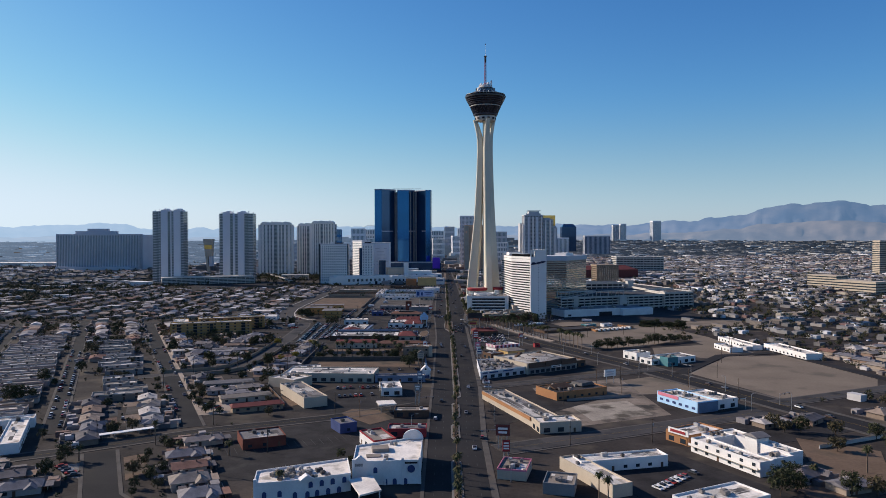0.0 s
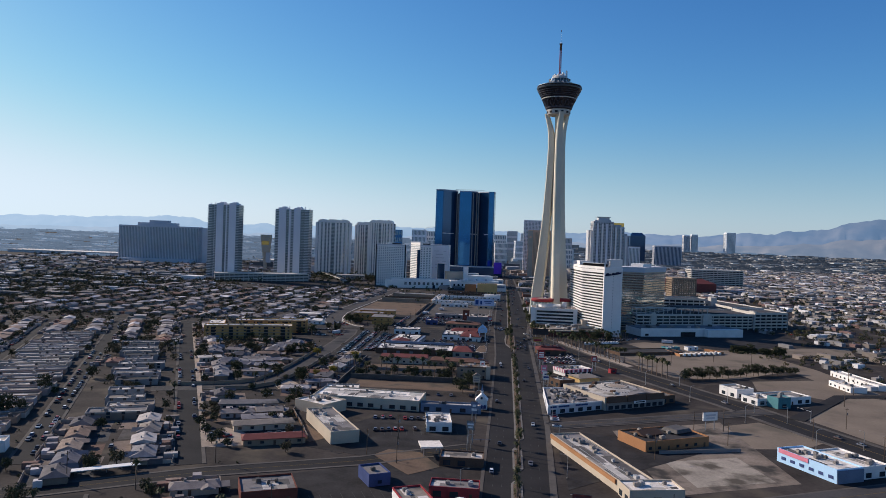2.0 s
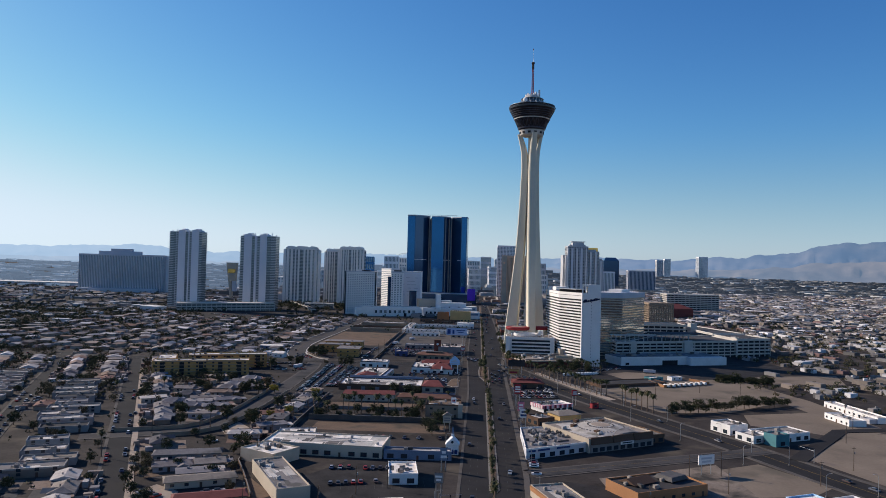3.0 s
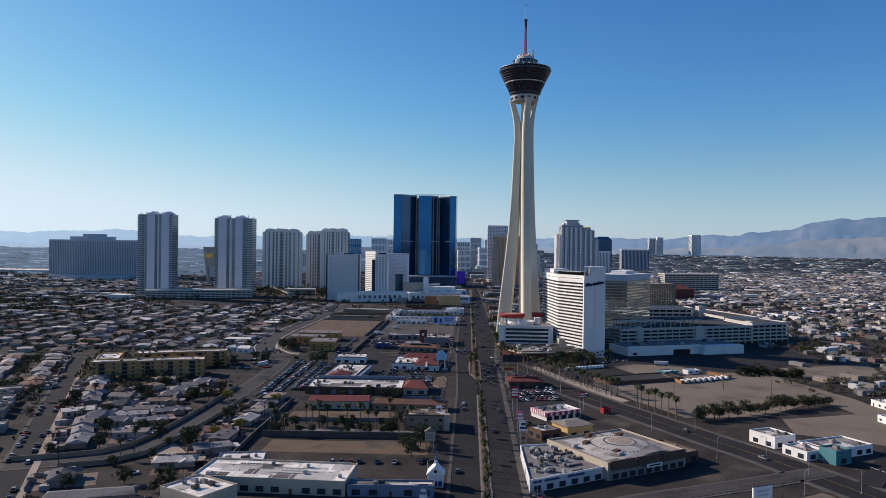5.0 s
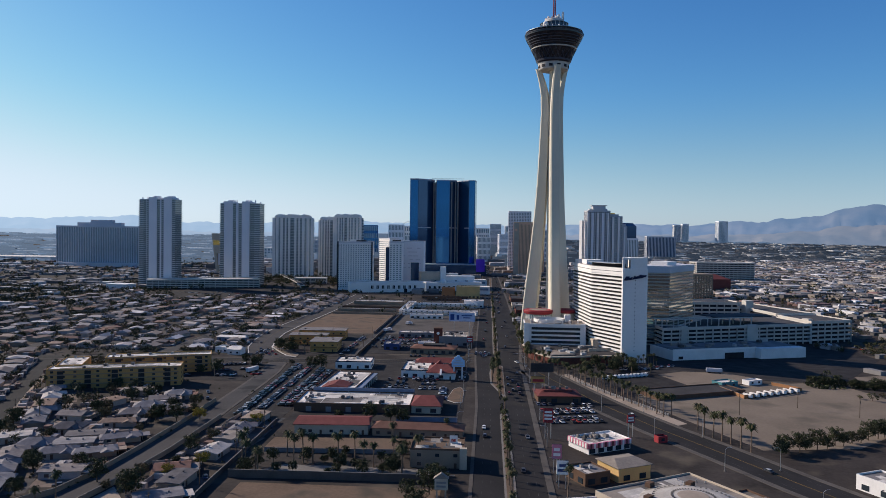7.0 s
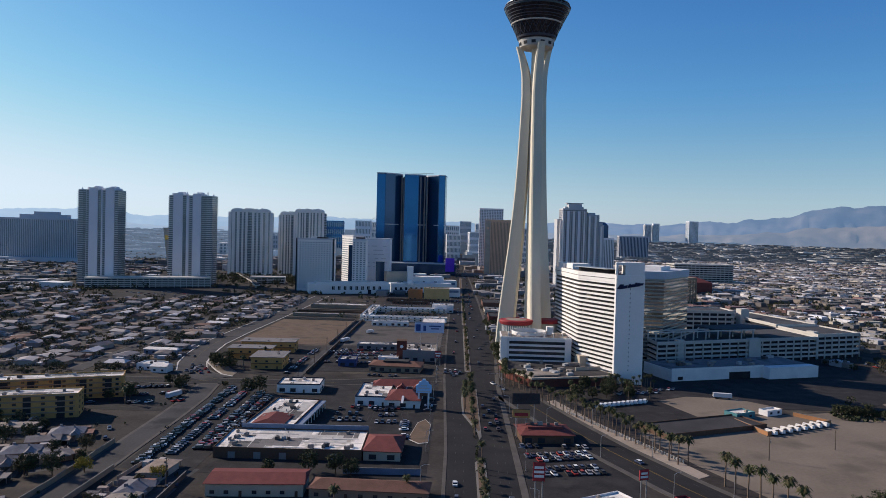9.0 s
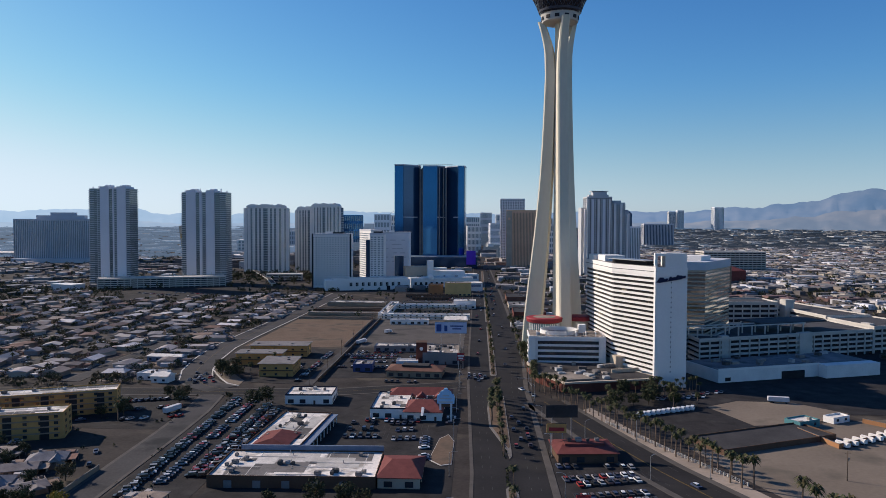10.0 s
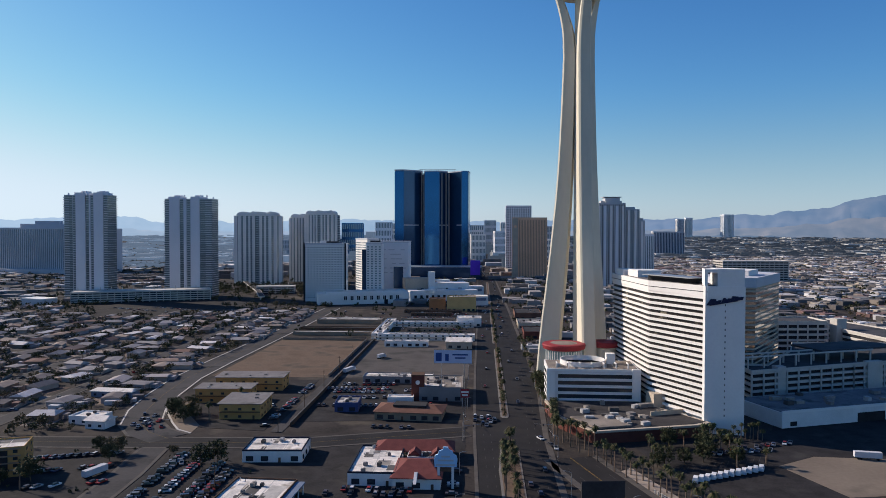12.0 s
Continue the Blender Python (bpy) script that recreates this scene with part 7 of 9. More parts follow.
low("motel", 76, 309, 40, 9, 5, 14, WHITE, ROOF_W, "L-shaped white motel wing", "motel", 2, "s", False)
low("motel", 61, 291, 38, 9, 5.1, -68, CREAM, ROOF_W, "L-shaped motel wing with white roof", "motel", 2, "n", False)
low("motel", 101, 262, 32, 16, 5, 27, WHITE, ROOF_W, "motel block with a white roof", "motel", 6, "s", False)
low("shop", 30, 300, 12, 16, 4.4, -15, CREAM, ROOF_T, "roadside shop with pink trim and junk on its roof", "shop", 12, "w", True, 1, PINK)
low("shop", 46, 282, 12, 14, 4.4, -15, GREYWALL, ROOF_T, "grey roadside shop with tan roof", "shop", 4, "w")
# big cream store
t = low("department_store", 69, 543.5, 46, 42, 7.6, 31, CREAM, ROOF_T, "large cream store with a shallow dome on its roof", "store", 8, "", True)
part("shop_front", Mesh().box(0, -21.2, 0, 44, 0.5, 4.6), GREYWALL, t, "grey shaded shop front")
for i in range(3):
    ob = part("mansard_panel", Mesh().prism([(-7.1, -1.6), (7.1, -1.6), (7.1, 0), (-7.1, 0)], 0, 3.6, [(-7.1, -0.5), (7.1, -0.5), (7.1, 0), (-7.1, 0)]), BROWNW, t, "dark brown sloping fascia panel")
    shift(ob, -14.8 + i * 14.8, -21.1, 4.5)
part("name_board", Mesh().box(2, -22.9, 3.2, 9, 0.3, 1.5), WHITE_PANEL, t, "white name board")
part("text_bar", Mesh().box(2, -23.1, 3.7, 7, 0.1, 0.6), DARK, t)
for i in range(9):
    part("shop_window", SHOPWIN, None, t).matrix_local = at(-19 + i * 4.8, -21.5, 0.4)
part("dome_roof", Mesh().lathe(1, -2, [(18.5, 6.9), (15, 8.0), (10, 9.0), (5, 9.5), (1, 9.6)], 40), ROOF_PALE, t, "shallow domed roof")
part("roof_patch", Mesh().lathe(1, -2, [(5.4, 9.5), (5.0, 9.6), (1, 9.7)], 28), SAND_PALE, t, "pale yellow roof patch")
m = Mesh()
for i in range(44):
    a = 2 * math.pi * i / 44
    m.box(1 + 7.2 * math.cos(a), -2 + 7.2 * math.sin(a), 9.2, 0.8, 0.4, 0.35, math.degrees(a))
    m.box(1 + 13.4 * math.cos(a), -2 + 13.4 * math.sin(a), 8.2, 0.9, 0.45, 0.35, math.degrees(a))
tagged(part("roof_cleat", m, CONCRETE, t), kind="stuff")
arc = [(9.5 * math.cos(math.pi * i / 12), 7.0 + 1.7 * math.sin(math.pi * i / 12)) for i in range(13)]
m = Mesh()
m.v = [(6 + px, -20.4, pz) for px, pz in arc] + [(6 + px, -8, pz) for px, pz in arc]
m.f = [list(range(13)), [13 + i for i in reversed(range(13))], [0, 12, 25, 13]] + [[i + 1, i, 13 + i, 14 + i] for i in range(12)]
part("entrance_vault", m, ROOF_G, t, "grey barrel vault over the entrance")
for u, v in ((-9, -11), (12, 10), (-12, 6), (-2, 16)):
    part("roof_hatch", Mesh().box(u, v, 7.4, 3.0, 2.2, 1.7, 15), BROWNW, t, "brown rooftop hatch")


t = poly_low("store_wing", [(25.6, 546), (25.8, 495.5), (60.5, 517), (41, 550)], 5.4, HOTEL_GREY, ROOF_G, "white store wing crowded with rooftop units", "store", WHITE_PANEL, 44)
fa, fb = (25.8, 495.5), (60.5, 517)
fyaw = math.degrees(math.atan2(fb[1] - fa[1], fb[0] - fa[0]))
for f, w in ((0.09, 4.2), (0.27, 7.5), (0.52, 4.0), (0.63, 4.6)):
    ob = part("text_bar", Mesh().box(0, -0.3, 3.7, w, 0.12, 1.0), BLUEPAINT, t, "blue lettering bar")
    ob.matrix_local = at(fa[0] + (fb[0] - fa[0]) * f, fa[1] + (fb[1] - fa[1]) * f, 0, fyaw)
for k in range(14):
    ob = part("duct", Mesh().box(0, 0, 0, spread(3, 7), 0.7, 0.7), MACHINE, t, "long rooftop duct")
    ob.matrix_local = at(spread(30, 48), spread(508, 540), 4.8, random.choice((32, 122)))
for i in range(6):
    ob = part("shop_window", SHOPWIN, None, t)
    ob.matrix_local = at(fa[0] + (fb[0] - fa[0]) * (i + 0.6) / 6.4 + 0.06, fa[1] + (fb[1] - fa[1]) * (i + 0.6) / 6.4 - 0.1, 0.4, fyaw)
low("store_annex", 97, 552, 12, 22, 5, 31, BROWNW, ROOF_T, "tan annex of a large store", "store", 3, "s")
low("shop", 40.5, 583, 12, 13, 5, 28, BROWNW, ROOF_G, "small brown shop with flat roof", "shop", 3, "sw")
low("shop", 56, 590, 16, 14, 6, 28, YELLOWCREAM, ROOF_T, "small cream shop with hipped roof", "shop", 0, "s", True, 1, None, 1.6, 4.0)
t = low("striped_diner", 52, 629, 24, 15, 4.8, 30, WHITE, ROOF_W, "white diner with pink and red striped awnings", "restaurant", 14, "", True)
for u, v, w, d in ((0, -7.9, 24, 0.9), (-12.3, 0, 0.9, 15)):
    part("awning", Mesh().box(u, v, 2.7, w, d, 2.3, 0, 0.99), PINK, t, "pink awning")
for i in range(5):
    part("shop_window", SHOPWIN, None, t).matrix_local = at(-10 + i * 5, -7.56, 0.3)
for i in range(12):
    part("stripe", Mesh().box(-11.2 + i * 2.04, -8.42, 2.72, 1.0, 0.12, 2.26), WHITE_PANEL if i % 2 else MAROON, t, "awning stripe")
for i in range(7):
    part("stripe", Mesh().box(-12.82, -6.4 + i * 2.1, 2.72, 0.12, 1.0, 2.26), WHITE_PANEL, t, "white awning stripe")
t = low("diner", 41, 724, 25, 19, 4.4, 5, BROWNW, MAROON, "roadside diner with a dark red mansard roof", "restaurant", 0, "s", True, 1, None, 1.9, 5.0)
part("roof_deck", Mesh().box(0, 0, 5.6, 17, 7, 1.0), MAROON, t)
for i in range(4):
    part("roof_unit", UNITS[i % 3], None, t).matrix_local = at(-6 + i * 4, 0, 6.6)
t = low("white_shop", 155.5, 579.5, 14, 16, 6, 26, WHITE, ROOF_G, "white square shop beside the avenue", "shop", 4, "ws", True)
low("paint_workshop", 180, 566, 31, 17, 4.8, 25, WHITE, ROOF_G, "pale workshop hall with a grey roof", "workshop", 4, "s", True)
low("paint_workshop", 163, 559, 15, 14, 4.4, 25, WHITE, ROOF_G, "low pale workshop wing beside the avenue", "workshop", 2, "ws", True)
low("teal_shop", 172, 549.5, 10, 9, 6.8, 25, TEAL, ROOF_G, "teal-painted corner block of a workshop", "workshop", 1, "s", True)
low("storage_row", 267, 650, 9, 58, 4, 8, WHITE, ROOF_W, "long white storage row", "storage", 2, "w", False)
low("storage_row", 290, 600, 14, 58, 5, 8, WHITE, ROOF_W, "long white storage row with units", "storage", 8, "w", False)
low("storage_row", 246, 622, 12, 26, 4, 8, WHITE, ROOF_W, "short white storage row", "storage", 2, "w", False)
low("motel", -208, 351, 9, 52, 5, 24.8, WHITE, ROOF_W, "white-roofed motel wing beside a street", "motel", 3, "e", False)
low("motel", -226, 343, 9, 52, 5, 24.8, WHITE, ROOF_W, "motel wing with a white roof", "motel", 2, "e", False)
low("motel", -227, 372, 30, 9, 5, 24.8, WHITE, ROOF_W, "white-roofed motel cross wing", "motel", 2, "s", False)
t = thing("carport", -158, 355, 0, 33, "long bright white carport roof on thin posts", "carport")
part("roof", Mesh().box(0, 0, 2.7, 30, 3.8, 0.25), WHITE_PANEL, t)
for i in range(6):
    part("post", Mesh().box(-14 + i * 5.6, 1.2, 0, 0.15, 0.15, 2.7), STEEL, t)
# grey apartment rows between the residential streets
for i in range(15):
    x, y = grid_xy(-32 + spread(-4, 4), 84 + i * 17.5 + spread(-2, 2))
    if not taken(x, y, 5):
        low("apartment_row", x, y, spread(18, 30), spread(9, 12), spread(3.2, 4.8), GRID + spread(-3, 3), GREYWALL if i % 3 else HOUSEWALL, random.choice((ROOF_G, ROOF_T, ROOF_D, ROOF_G)), "grey two-storey apartment row with flat roof", "apartments", 3, "s", False, 2)
for i in range(27):
    x, y = grid_xy(-97 + spread(-3, 3), 60 + i * 13 + spread(-1, 1))
    if not taken(x, y, 4):
        low("apartment_row", x, y, spread(34, 46), spread(8.5, 10), spread(3.0, 3.8), GRID + spread(-1.5, 1.5), HOUSEWALL, random.choice((ROOF_G, ROOF_T, ROOF_G, ROOF_G)), "low apartment row with a pale flat roof", "apartments", 6, "", False, 1)
wall_run([(74, 430), (115, 442)], 1.6, GREYWALL, "low remnant wall of a cleared site")
wall_run([(174, 334), (214, 352)], 1.8, CONC_LIGHT, "pale low wall behind a yard")
# walled utility yard with white units
wall_run([(150, 767), (157, 741), (203, 769), (190, 785)], 2.2, ORANGE, "orange block wall round a utility yard")
for i in range(8):
    t = thing("utility_trailer", 160 + i * 5.2, 744 + i * 2.9, 0, 28, "white utility trailer inside a walled yard", "trailer", "utility trailers in a row")
    part("body", Mesh().box(0, 0, 0.6, 2.4, 6, 1.7), WHITE_PANEL, t)
    part("roof", Mesh().gable(0, 0, 2.3, 6.2, 2.6, 0.35, 90), ROOF_W, t)
    for k in (-2, 2):
        part("wheel", Mesh().box(0, k, 0, 2.3, 0.8, 0.8), RUBBER, t)
low("utility_shed", 157, 778, 14, 9, 3.6, 28, TEAL, ROOF_W, "pale teal utility shed", "shed", 1, "s", False)
low("utility_shed", 178, 787, 12, 6, 3.2, 28, WHITE, ROOF_W, "white utility shed in a yard", "shed", 0, "s", False)
low("resort_annex", 128, 752, 66, 22, 2.6, 24, BROWNW, ROOF_D, "low dark platform beside the resort parking", "platform", 0, "", False)

low("kiosk", 83, 641, 5, 4, 3.2, 20, REDPAINT, ROOF_D, "small bright red roadside kiosk", "kiosk", 0, "s", False)
# ---------------------------------------------------------------- houses
random.seed(21)


def house(kind):
    """A bungalow: walls, low-pitched roof with eaves, windows, door, carport and cooler."""
    L, W, h, rise, hip = ((15, 9, 2.9, 1.9, 3.5), (13, 9.5, 2.9, 1.5, 0.0), (17, 8.5, 2.8, 1.3, 2.0), (14, 10, 3.0, 2.3, 4.8), (16, 9, 3.3, 0.4, 0.0))[kind]
    t = thing("house", 0, -900, 0, 0, "stucco bungalow with a low-pitched shingle roof", "house", "bungalows along the streets")
    part("wall", Mesh().box(0, 0, 0, L, W, h), HOUSEWALL, t)
    m = Mesh().gable(0, 0, h, L + 1.4, W + 1.4, rise, 0, hip).box(0, 0, h - 0.2, L + 1.4, W + 1.4, 0.2)
    if kind in (0, 2, 3):
        m.gable(L * 0.28, -W * 0.45, h, W * 0.8, L * 0.32, rise * 0.8, 90, 0.5)
    m.box(-L * 0.2, W * 0.12, h + rise * 0.5, 1.1, 1.1, rise * 0.5 + 0.7).box(L * 0.22, -W * 0.1, h + rise * 0.5, 0.5, 0.5, rise * 0.5 + 0.6)
    part("roof", m, HOUSEROOF, t)
    for u in (-L * 0.3,):
        part("window", WIN, None, t).matrix_local = at(u, -W / 2 - 0.05, 0.9)
    part("door", DOOR, None, t).matrix_local = at(-L * 0.1, -W / 2 - 0.05, 0.05)
    part("carport", Mesh().box(L / 2 + 2, -0.5, 2.3, 4.4, W * 0.8, 0.2).box(L / 2 + 4, -W * 0.35, 0, 0.2, 0.2, 2.3).box(L / 2 + 4, W * 0.28, 0, 0.2, 0.2, 2.3), HOUSEROOF, t)
    return t


spots = [(-100.5, 287, 24), (-91, 271, 24), (-114, 320, 24), (-106.5, 304, 24), (-163, 279, 24), (-176, 292, 24), (147, 293, 30), (170, 375, 24), (193, 381, 40), (157, 280, 20), (-140, 455, 24), (-118, 430, 24), (-100, 405, 24), (-174, 536, -15), (-215, 650, 0), (-212, 679, 70), (-203, 626, 10), (-171, 614, 30), (-171, 592, 30), (-202, 599, 10), (-220, 608, 30), (-182, 701, 20), (-172, 668, 40), (-119, 542, 30), (-128, 574, 20), (-128, 521, 15), (-169, 566, 10), (-185, 640, 15), (-188, 615, 20)]
for a in STREETS:
    for s in (-1, 1):
        b = -8.0
        while b < 540:
            x, y = grid_xy(a + s * spread(16, 19) + (4 if a == 0 and s > 0 else 0), b)
            spots.append((x, y, GRID + (90 if s > 0 else -90) + spread(-4, 4)))
            b += spread(17, 21)
for x0 in (-262, -322, -382, -442, -505, -570):
    for s in (-1, 1):
        y = 868.0
        while y < 1390:
            spots.append((x0 + s * spread(11, 24), y, random.choice((0, 90, -90, 90)) + spread(-18, 18)))
            y += spread(16, 32)
y = 910.0
while y < 1390:
    spots.append((-222 + spread(-6, 3), y, random.choice((-90, -90, 0)) + spread(-12, 12)))
    y += spread(17, 27)
for i in range(9):
    spots.append((-120.5, 560 + i * 12 + spread(-2, 2), 90 + spread(-10, 10)))
for i in range(8):
    spots.append((-163 + i * 1.2, 560 + i * 18, spread(-90, 40)))
    spots.append((-186, 570 + i * 17 + spread(-3, 3), 20))
    spots.append((-210, 590 + i * 17 + spread(-3, 3), 10))
for i in range(9):
    spots.append((-118 + i * 2, 312 + (i % 3) * 16, 24))
    spots.append((-150 + (i % 3) * 14, 445 - (i // 3) * 17, 24))
    spots.append((-108 - (i % 3) * 17, 420 + (i // 3) * 17 + (i % 3) * 8, 24))
    spots.append((-176 - (i % 3) * 18, 300 - (i // 3) * 17, 24))
for i in range(60):
    spots.append((300 + (i % 10) * 24 + spread(-3, 3), 500 + (i // 10) * 22 + (i % 10) * 12, GRID + random.choice((0, 90))))
    spots.append((214 + (i % 10) * 26 + spread(-3, 3), 380 - (i // 10) * 24 + (i % 10) * 12, GRID + random.choice((0, 90))))
good = []
for x, y, r in spots:
    if not taken(x, y, 5) and not any(abs(x - p) < 11 and abs(y - q) < 11 for p, q, _ in good):
        good.append((x, y, r))
good.sort(key=lambda s: math.hypot(s[0], s[1] - 480) if s[1] < 1100 else 4000)
protos = [house(k) for k in range(5)]
first = [True] * 5
hw, hr = Mesh(), Mesh()
for i, (x, y, r) in enumerate(good):
    if i < 150:
        k = random.randrange(5)
        m4 = at(x, y, 0, r)
        if first[k]:
            protos[k].matrix_world = m4
            first[k] = False
        else:
            copy_thing(protos[k], m4)
    else:
        L, W = spread(10, 19), spread(7.5, 12)
        hw.box(x, y, 0, L, W, 3.2, r)
        hr.gable(x, y, 3.2, L + 1.4, W + 1.4, spread(0.4, 2.2), r, spread(0, 4))
        c, s = math.cos(radians(r)), math.sin(radians(r))
        hr.box(x + (L / 2 + 2) * c - 2 * s, y + (L / 2 + 2) * s + 2 * c, 0, spread(3, 6), spread(4, 8), 2.4, r)
    block(x, y, 17, 12, r, 1.0)
w = stuff("distant_houses", hw, HOUSEWALL_I, "rows of stucco bungalows further off", "houses")
part("roofs", hr, HOUSEROOF_I, w, "low-pitched grey and brown roofs")

# yard sheds, patio roofs and walls between the houses
sheds, fences = Mesh(), Mesh()
for x, y, r in good:
    for k in range(3):
        a = radians(r) + spread(0.3, 2.8)
        d = spread(9.5, 14)
        sheds.box(x + d * math.cos(a), y + d * math.sin(a), 0, spread(2, 6), spread(2, 4), spread(2, 2.8), r + random.choice((0, 90)))
    c, s = math.cos(radians(r)), math.sin(radians(r))
    fences.box(x - 12 * s, y + 12 * c, 0, 18, 0.2, 1.8, r)
    fences.box(x + 9.4 * c - 5 * s, y + 9.4 * s + 5 * c, 0, 0.2, 13, 1.8, r)
stuff("yard_sheds", sheds, HOUSEROOF_I, "small sheds and patio roofs in back yards", "sheds")
stuff("yard_walls", fences, mat("yard_block", (0.3, 0.26, 0.22), 0.9, 0.2, 0.2, 2.0), "low block walls between back yards", "walls")
yards = Mesh()
for x, y, r in good:
    yards.box(x, y, -0.1, 17.5, 26, 0.112 + spread(0, 0.01), r)
stuff("yards", yards, mat("yards", (0.14, 0.12, 0.1), 0.95, 0.4, 0.1, 0.8, island=True,
      pick=[(0.13, 0.11, 0.095), (0.075, 0.07, 0.066), (0.17, 0.135, 0.11), (0.06, 0.06, 0.06), (0.24, 0.2, 0.165), (0.1, 0.085, 0.075), (0.12, 0.08, 0.062)]), "dusty gravel yards and driveways", "yards")

# ---------------------------------------------------------------- trees and palms
random.seed(33)


def leaf_clump(m, c, size, n, leaf=1.0):
    for _ in range(n):
        d = Vector((random.gauss(0, 1), random.gauss(0, 1), random.gauss(0, 0.8)))
        d.normalize()
        p = Vector(c) + d * size * spread(0.55, 1.0)
        d = (d + Vector((spread(-0.6, 0.6), spread(-0.6, 0.6), spread(-0.3, 0.6)))).normalized()
        u = d.orthogonal().normalized()
        v = u.cross(d).normalized()
        a = spread(0, 6.28)
        u, v = u * math.cos(a) + v * math.sin(a), v * math.cos(a) - u * math.sin(a)
        k = size * leaf * spread(0.45, 0.85)
        m.quad(p - u * k, p + v * k * 0.7, p + u * k * 0.9, p - v * k * 0.6)


def tree_parts(seed, tall, wide, n=72, per=22, leaf=0.44, clump=0.17):
    random.seed(seed)
    tr, cr = Mesh(), Mesh()
    tr.tube((0, 0, 0), (spread(-0.2, 0.2), spread(-0.2, 0.2), tall * 0.45), 0.24, 0.16, 6)
    for i in range(5):
        a = spread(0, 6.28)
        tr.tube((0, 0, tall * spread(0.3, 0.45)), (math.cos(a) * wide * 0.33, math.sin(a) * wide * 0.33, tall * spread(0.6, 0.8)), 0.12, 0.05, 4)
    for i in range(n):
        a, d = spread(0, 6.28), wide * 0.5 * math.sqrt(random.random())
        z = tall * (0.62 + 0.34 * spread(-1, 1) * (1 - (d / wide) ** 2))
        leaf_clump(cr, (math.cos(a) * d, math.sin(a) * d, z), spread(0.6, 1.1) * wide * clump, per, leaf)
    return tr, cr


def tree(seed, tall, wide, leaf, label):
    t = thing("tree", 0, -950, 0, 0, label, "tree", "street and garden trees")
    tr, cr = tree_parts(seed, tall, wide)
    part("trunk", tr, BARK, t)
    part("crown", cr, leaf, t)
    return t


def palm(seed, tall, label, big=1.0):
    random.seed(seed)
    t = thing("palm", 0, -960, 0, 0, label, "palm tree", "fan palms")
    m = Mesh()
    lean = spread(-0.4, 0.4)
    for k in range(5):
        m.tube((lean * (k / 5) ** 2, 0, tall * k / 5), (lean * ((k + 1) / 5) ** 2, 0, tall * (k + 1) / 5), 0.34 - 0.03 * k, 0.31 - 0.03 * k, 7)
    part("trunk", m, PALMBARK, t)
    f = Mesh()
    for i in range(64):
        a = i * 2.4
        up = spread(-0.7, 1.1)
        c, s = math.cos(a), math.sin(a)
        r = big * spread(1.5, 2.3)
        p0 = Vector((lean, 0, tall))
        p1 = p0 + Vector((c * r * 0.6, s * r * 0.6, up * r * 0.55))
        p2 = p0 + Vector((c * r * 1.12, s * r * 1.12, up * r * 0.5 - r * 0.4))
        w = Vector((-s, c, spread(-0.5, 0.5))) * 0.2 * big
        f.quad(p0 - w * 0.2, p0 + w * 0.2, p1 + w, p1 - w)
        f.quad(p1 - w, p1 + w, p2 + w * 0.3, p2 - w * 0.3)
    f.lathe(lean, 0, [(0.36, tall - 1.9), (0.8, tall - 0.9), (0.6, tall - 0.1)], 8)
    part("fronds", f, FROND, t, "spiky fan fronds over a dead skirt")
    return t


used = {}


def place(proto, x, y, yaw=None, scale=1.0):
    """The first call moves the pattern itself, the later ones copy it."""
    m4 = at(x, y, 0, spread(0, 360) if yaw is None else yaw) @ Matrix.Scale(scale, 4)
    if proto.name not in used:
        used[proto.name] = 1
        proto.matrix_world = at(x, y, 0, yaw or 0)
        return proto
    made = copy_thing(proto, Matrix.Identity(4))
    made.matrix_basis = m4
    return made


TREES = [tree(1, 7.5, 6.5, LEAF, "broad olive-green garden tree"), tree(2, 9.5, 7.5, LEAF, "tall dark green street tree"), tree(3, 6, 5.5, LEAF, "small rounded evergreen tree"),
         tree(4, 7, 6.5, LEAF_DRY, "bare-looking tree with dry winter foliage"), tree(5, 11, 7, LEAF, "tall dark pine-like tree")]
YELLOW_TREE = tree(6, 5.5, 6, LEAF_YEL, "small tree with yellowing leaves")
PALMS = [palm(1, 9, "slim fan palm beside the road"), palm(2, 12, "tall slim fan palm with a dry skirt"), palm(3, 6.5, "short fan palm with broad crown"), palm(4, 10.5, "fan palm with a shaggy crown", 1.2)]
random.seed(44)
# palms and shrubs on the median
y = 130.0
while y < 1400:
    if not (686 < y < 717 or 832 < y < 885 or 318 < y < 351 or 378 < y < 393 or 426 < y < 441):
        ox = median_x(y)
        place(random.choice(PALMS[:3] if y < 760 else PALMS), ox + spread(-0.5, 0.5), y, None, spread(0.75, 1.05))
    y += spread(6.5, 11) if y < 900 else spread(12, 20)
for i in range(16):
    place(random.choice(PALMS), 3.2 + (i % 2) * 3.6 + spread(-0.6, 0.6), 768 + i * 3.9, None, spread(0.8, 1.05))
# palm avenue at the resort's edge
for i in range(44):
    k = i / 43
    place(random.choice((PALMS[0], PALMS[3], PALMS[1])), 29.5 + 62 * k + spread(-0.5, 0.5) + (4.5 if i % 2 else 0), 848 - 146 * k, None, spread(0.85, 1.05))
for i in range(20):
    place(PALMS[3], 30 - 1.5 * (i % 2) + i * 0.2, 846 + i * 2.6, None, spread(0.7, 0.9))
for x, y in ((108, 656), (110.7, 650.4), (113.6, 646), (116, 640.8), (118.6, 634.5), (121, 628), (93.6, 695.5), (96, 690), (100, 688.6), (107, 664)):
    place(random.choice((PALMS[3], PALMS[3], PALMS[0])), x, y, None, spread(1.1, 1.25))
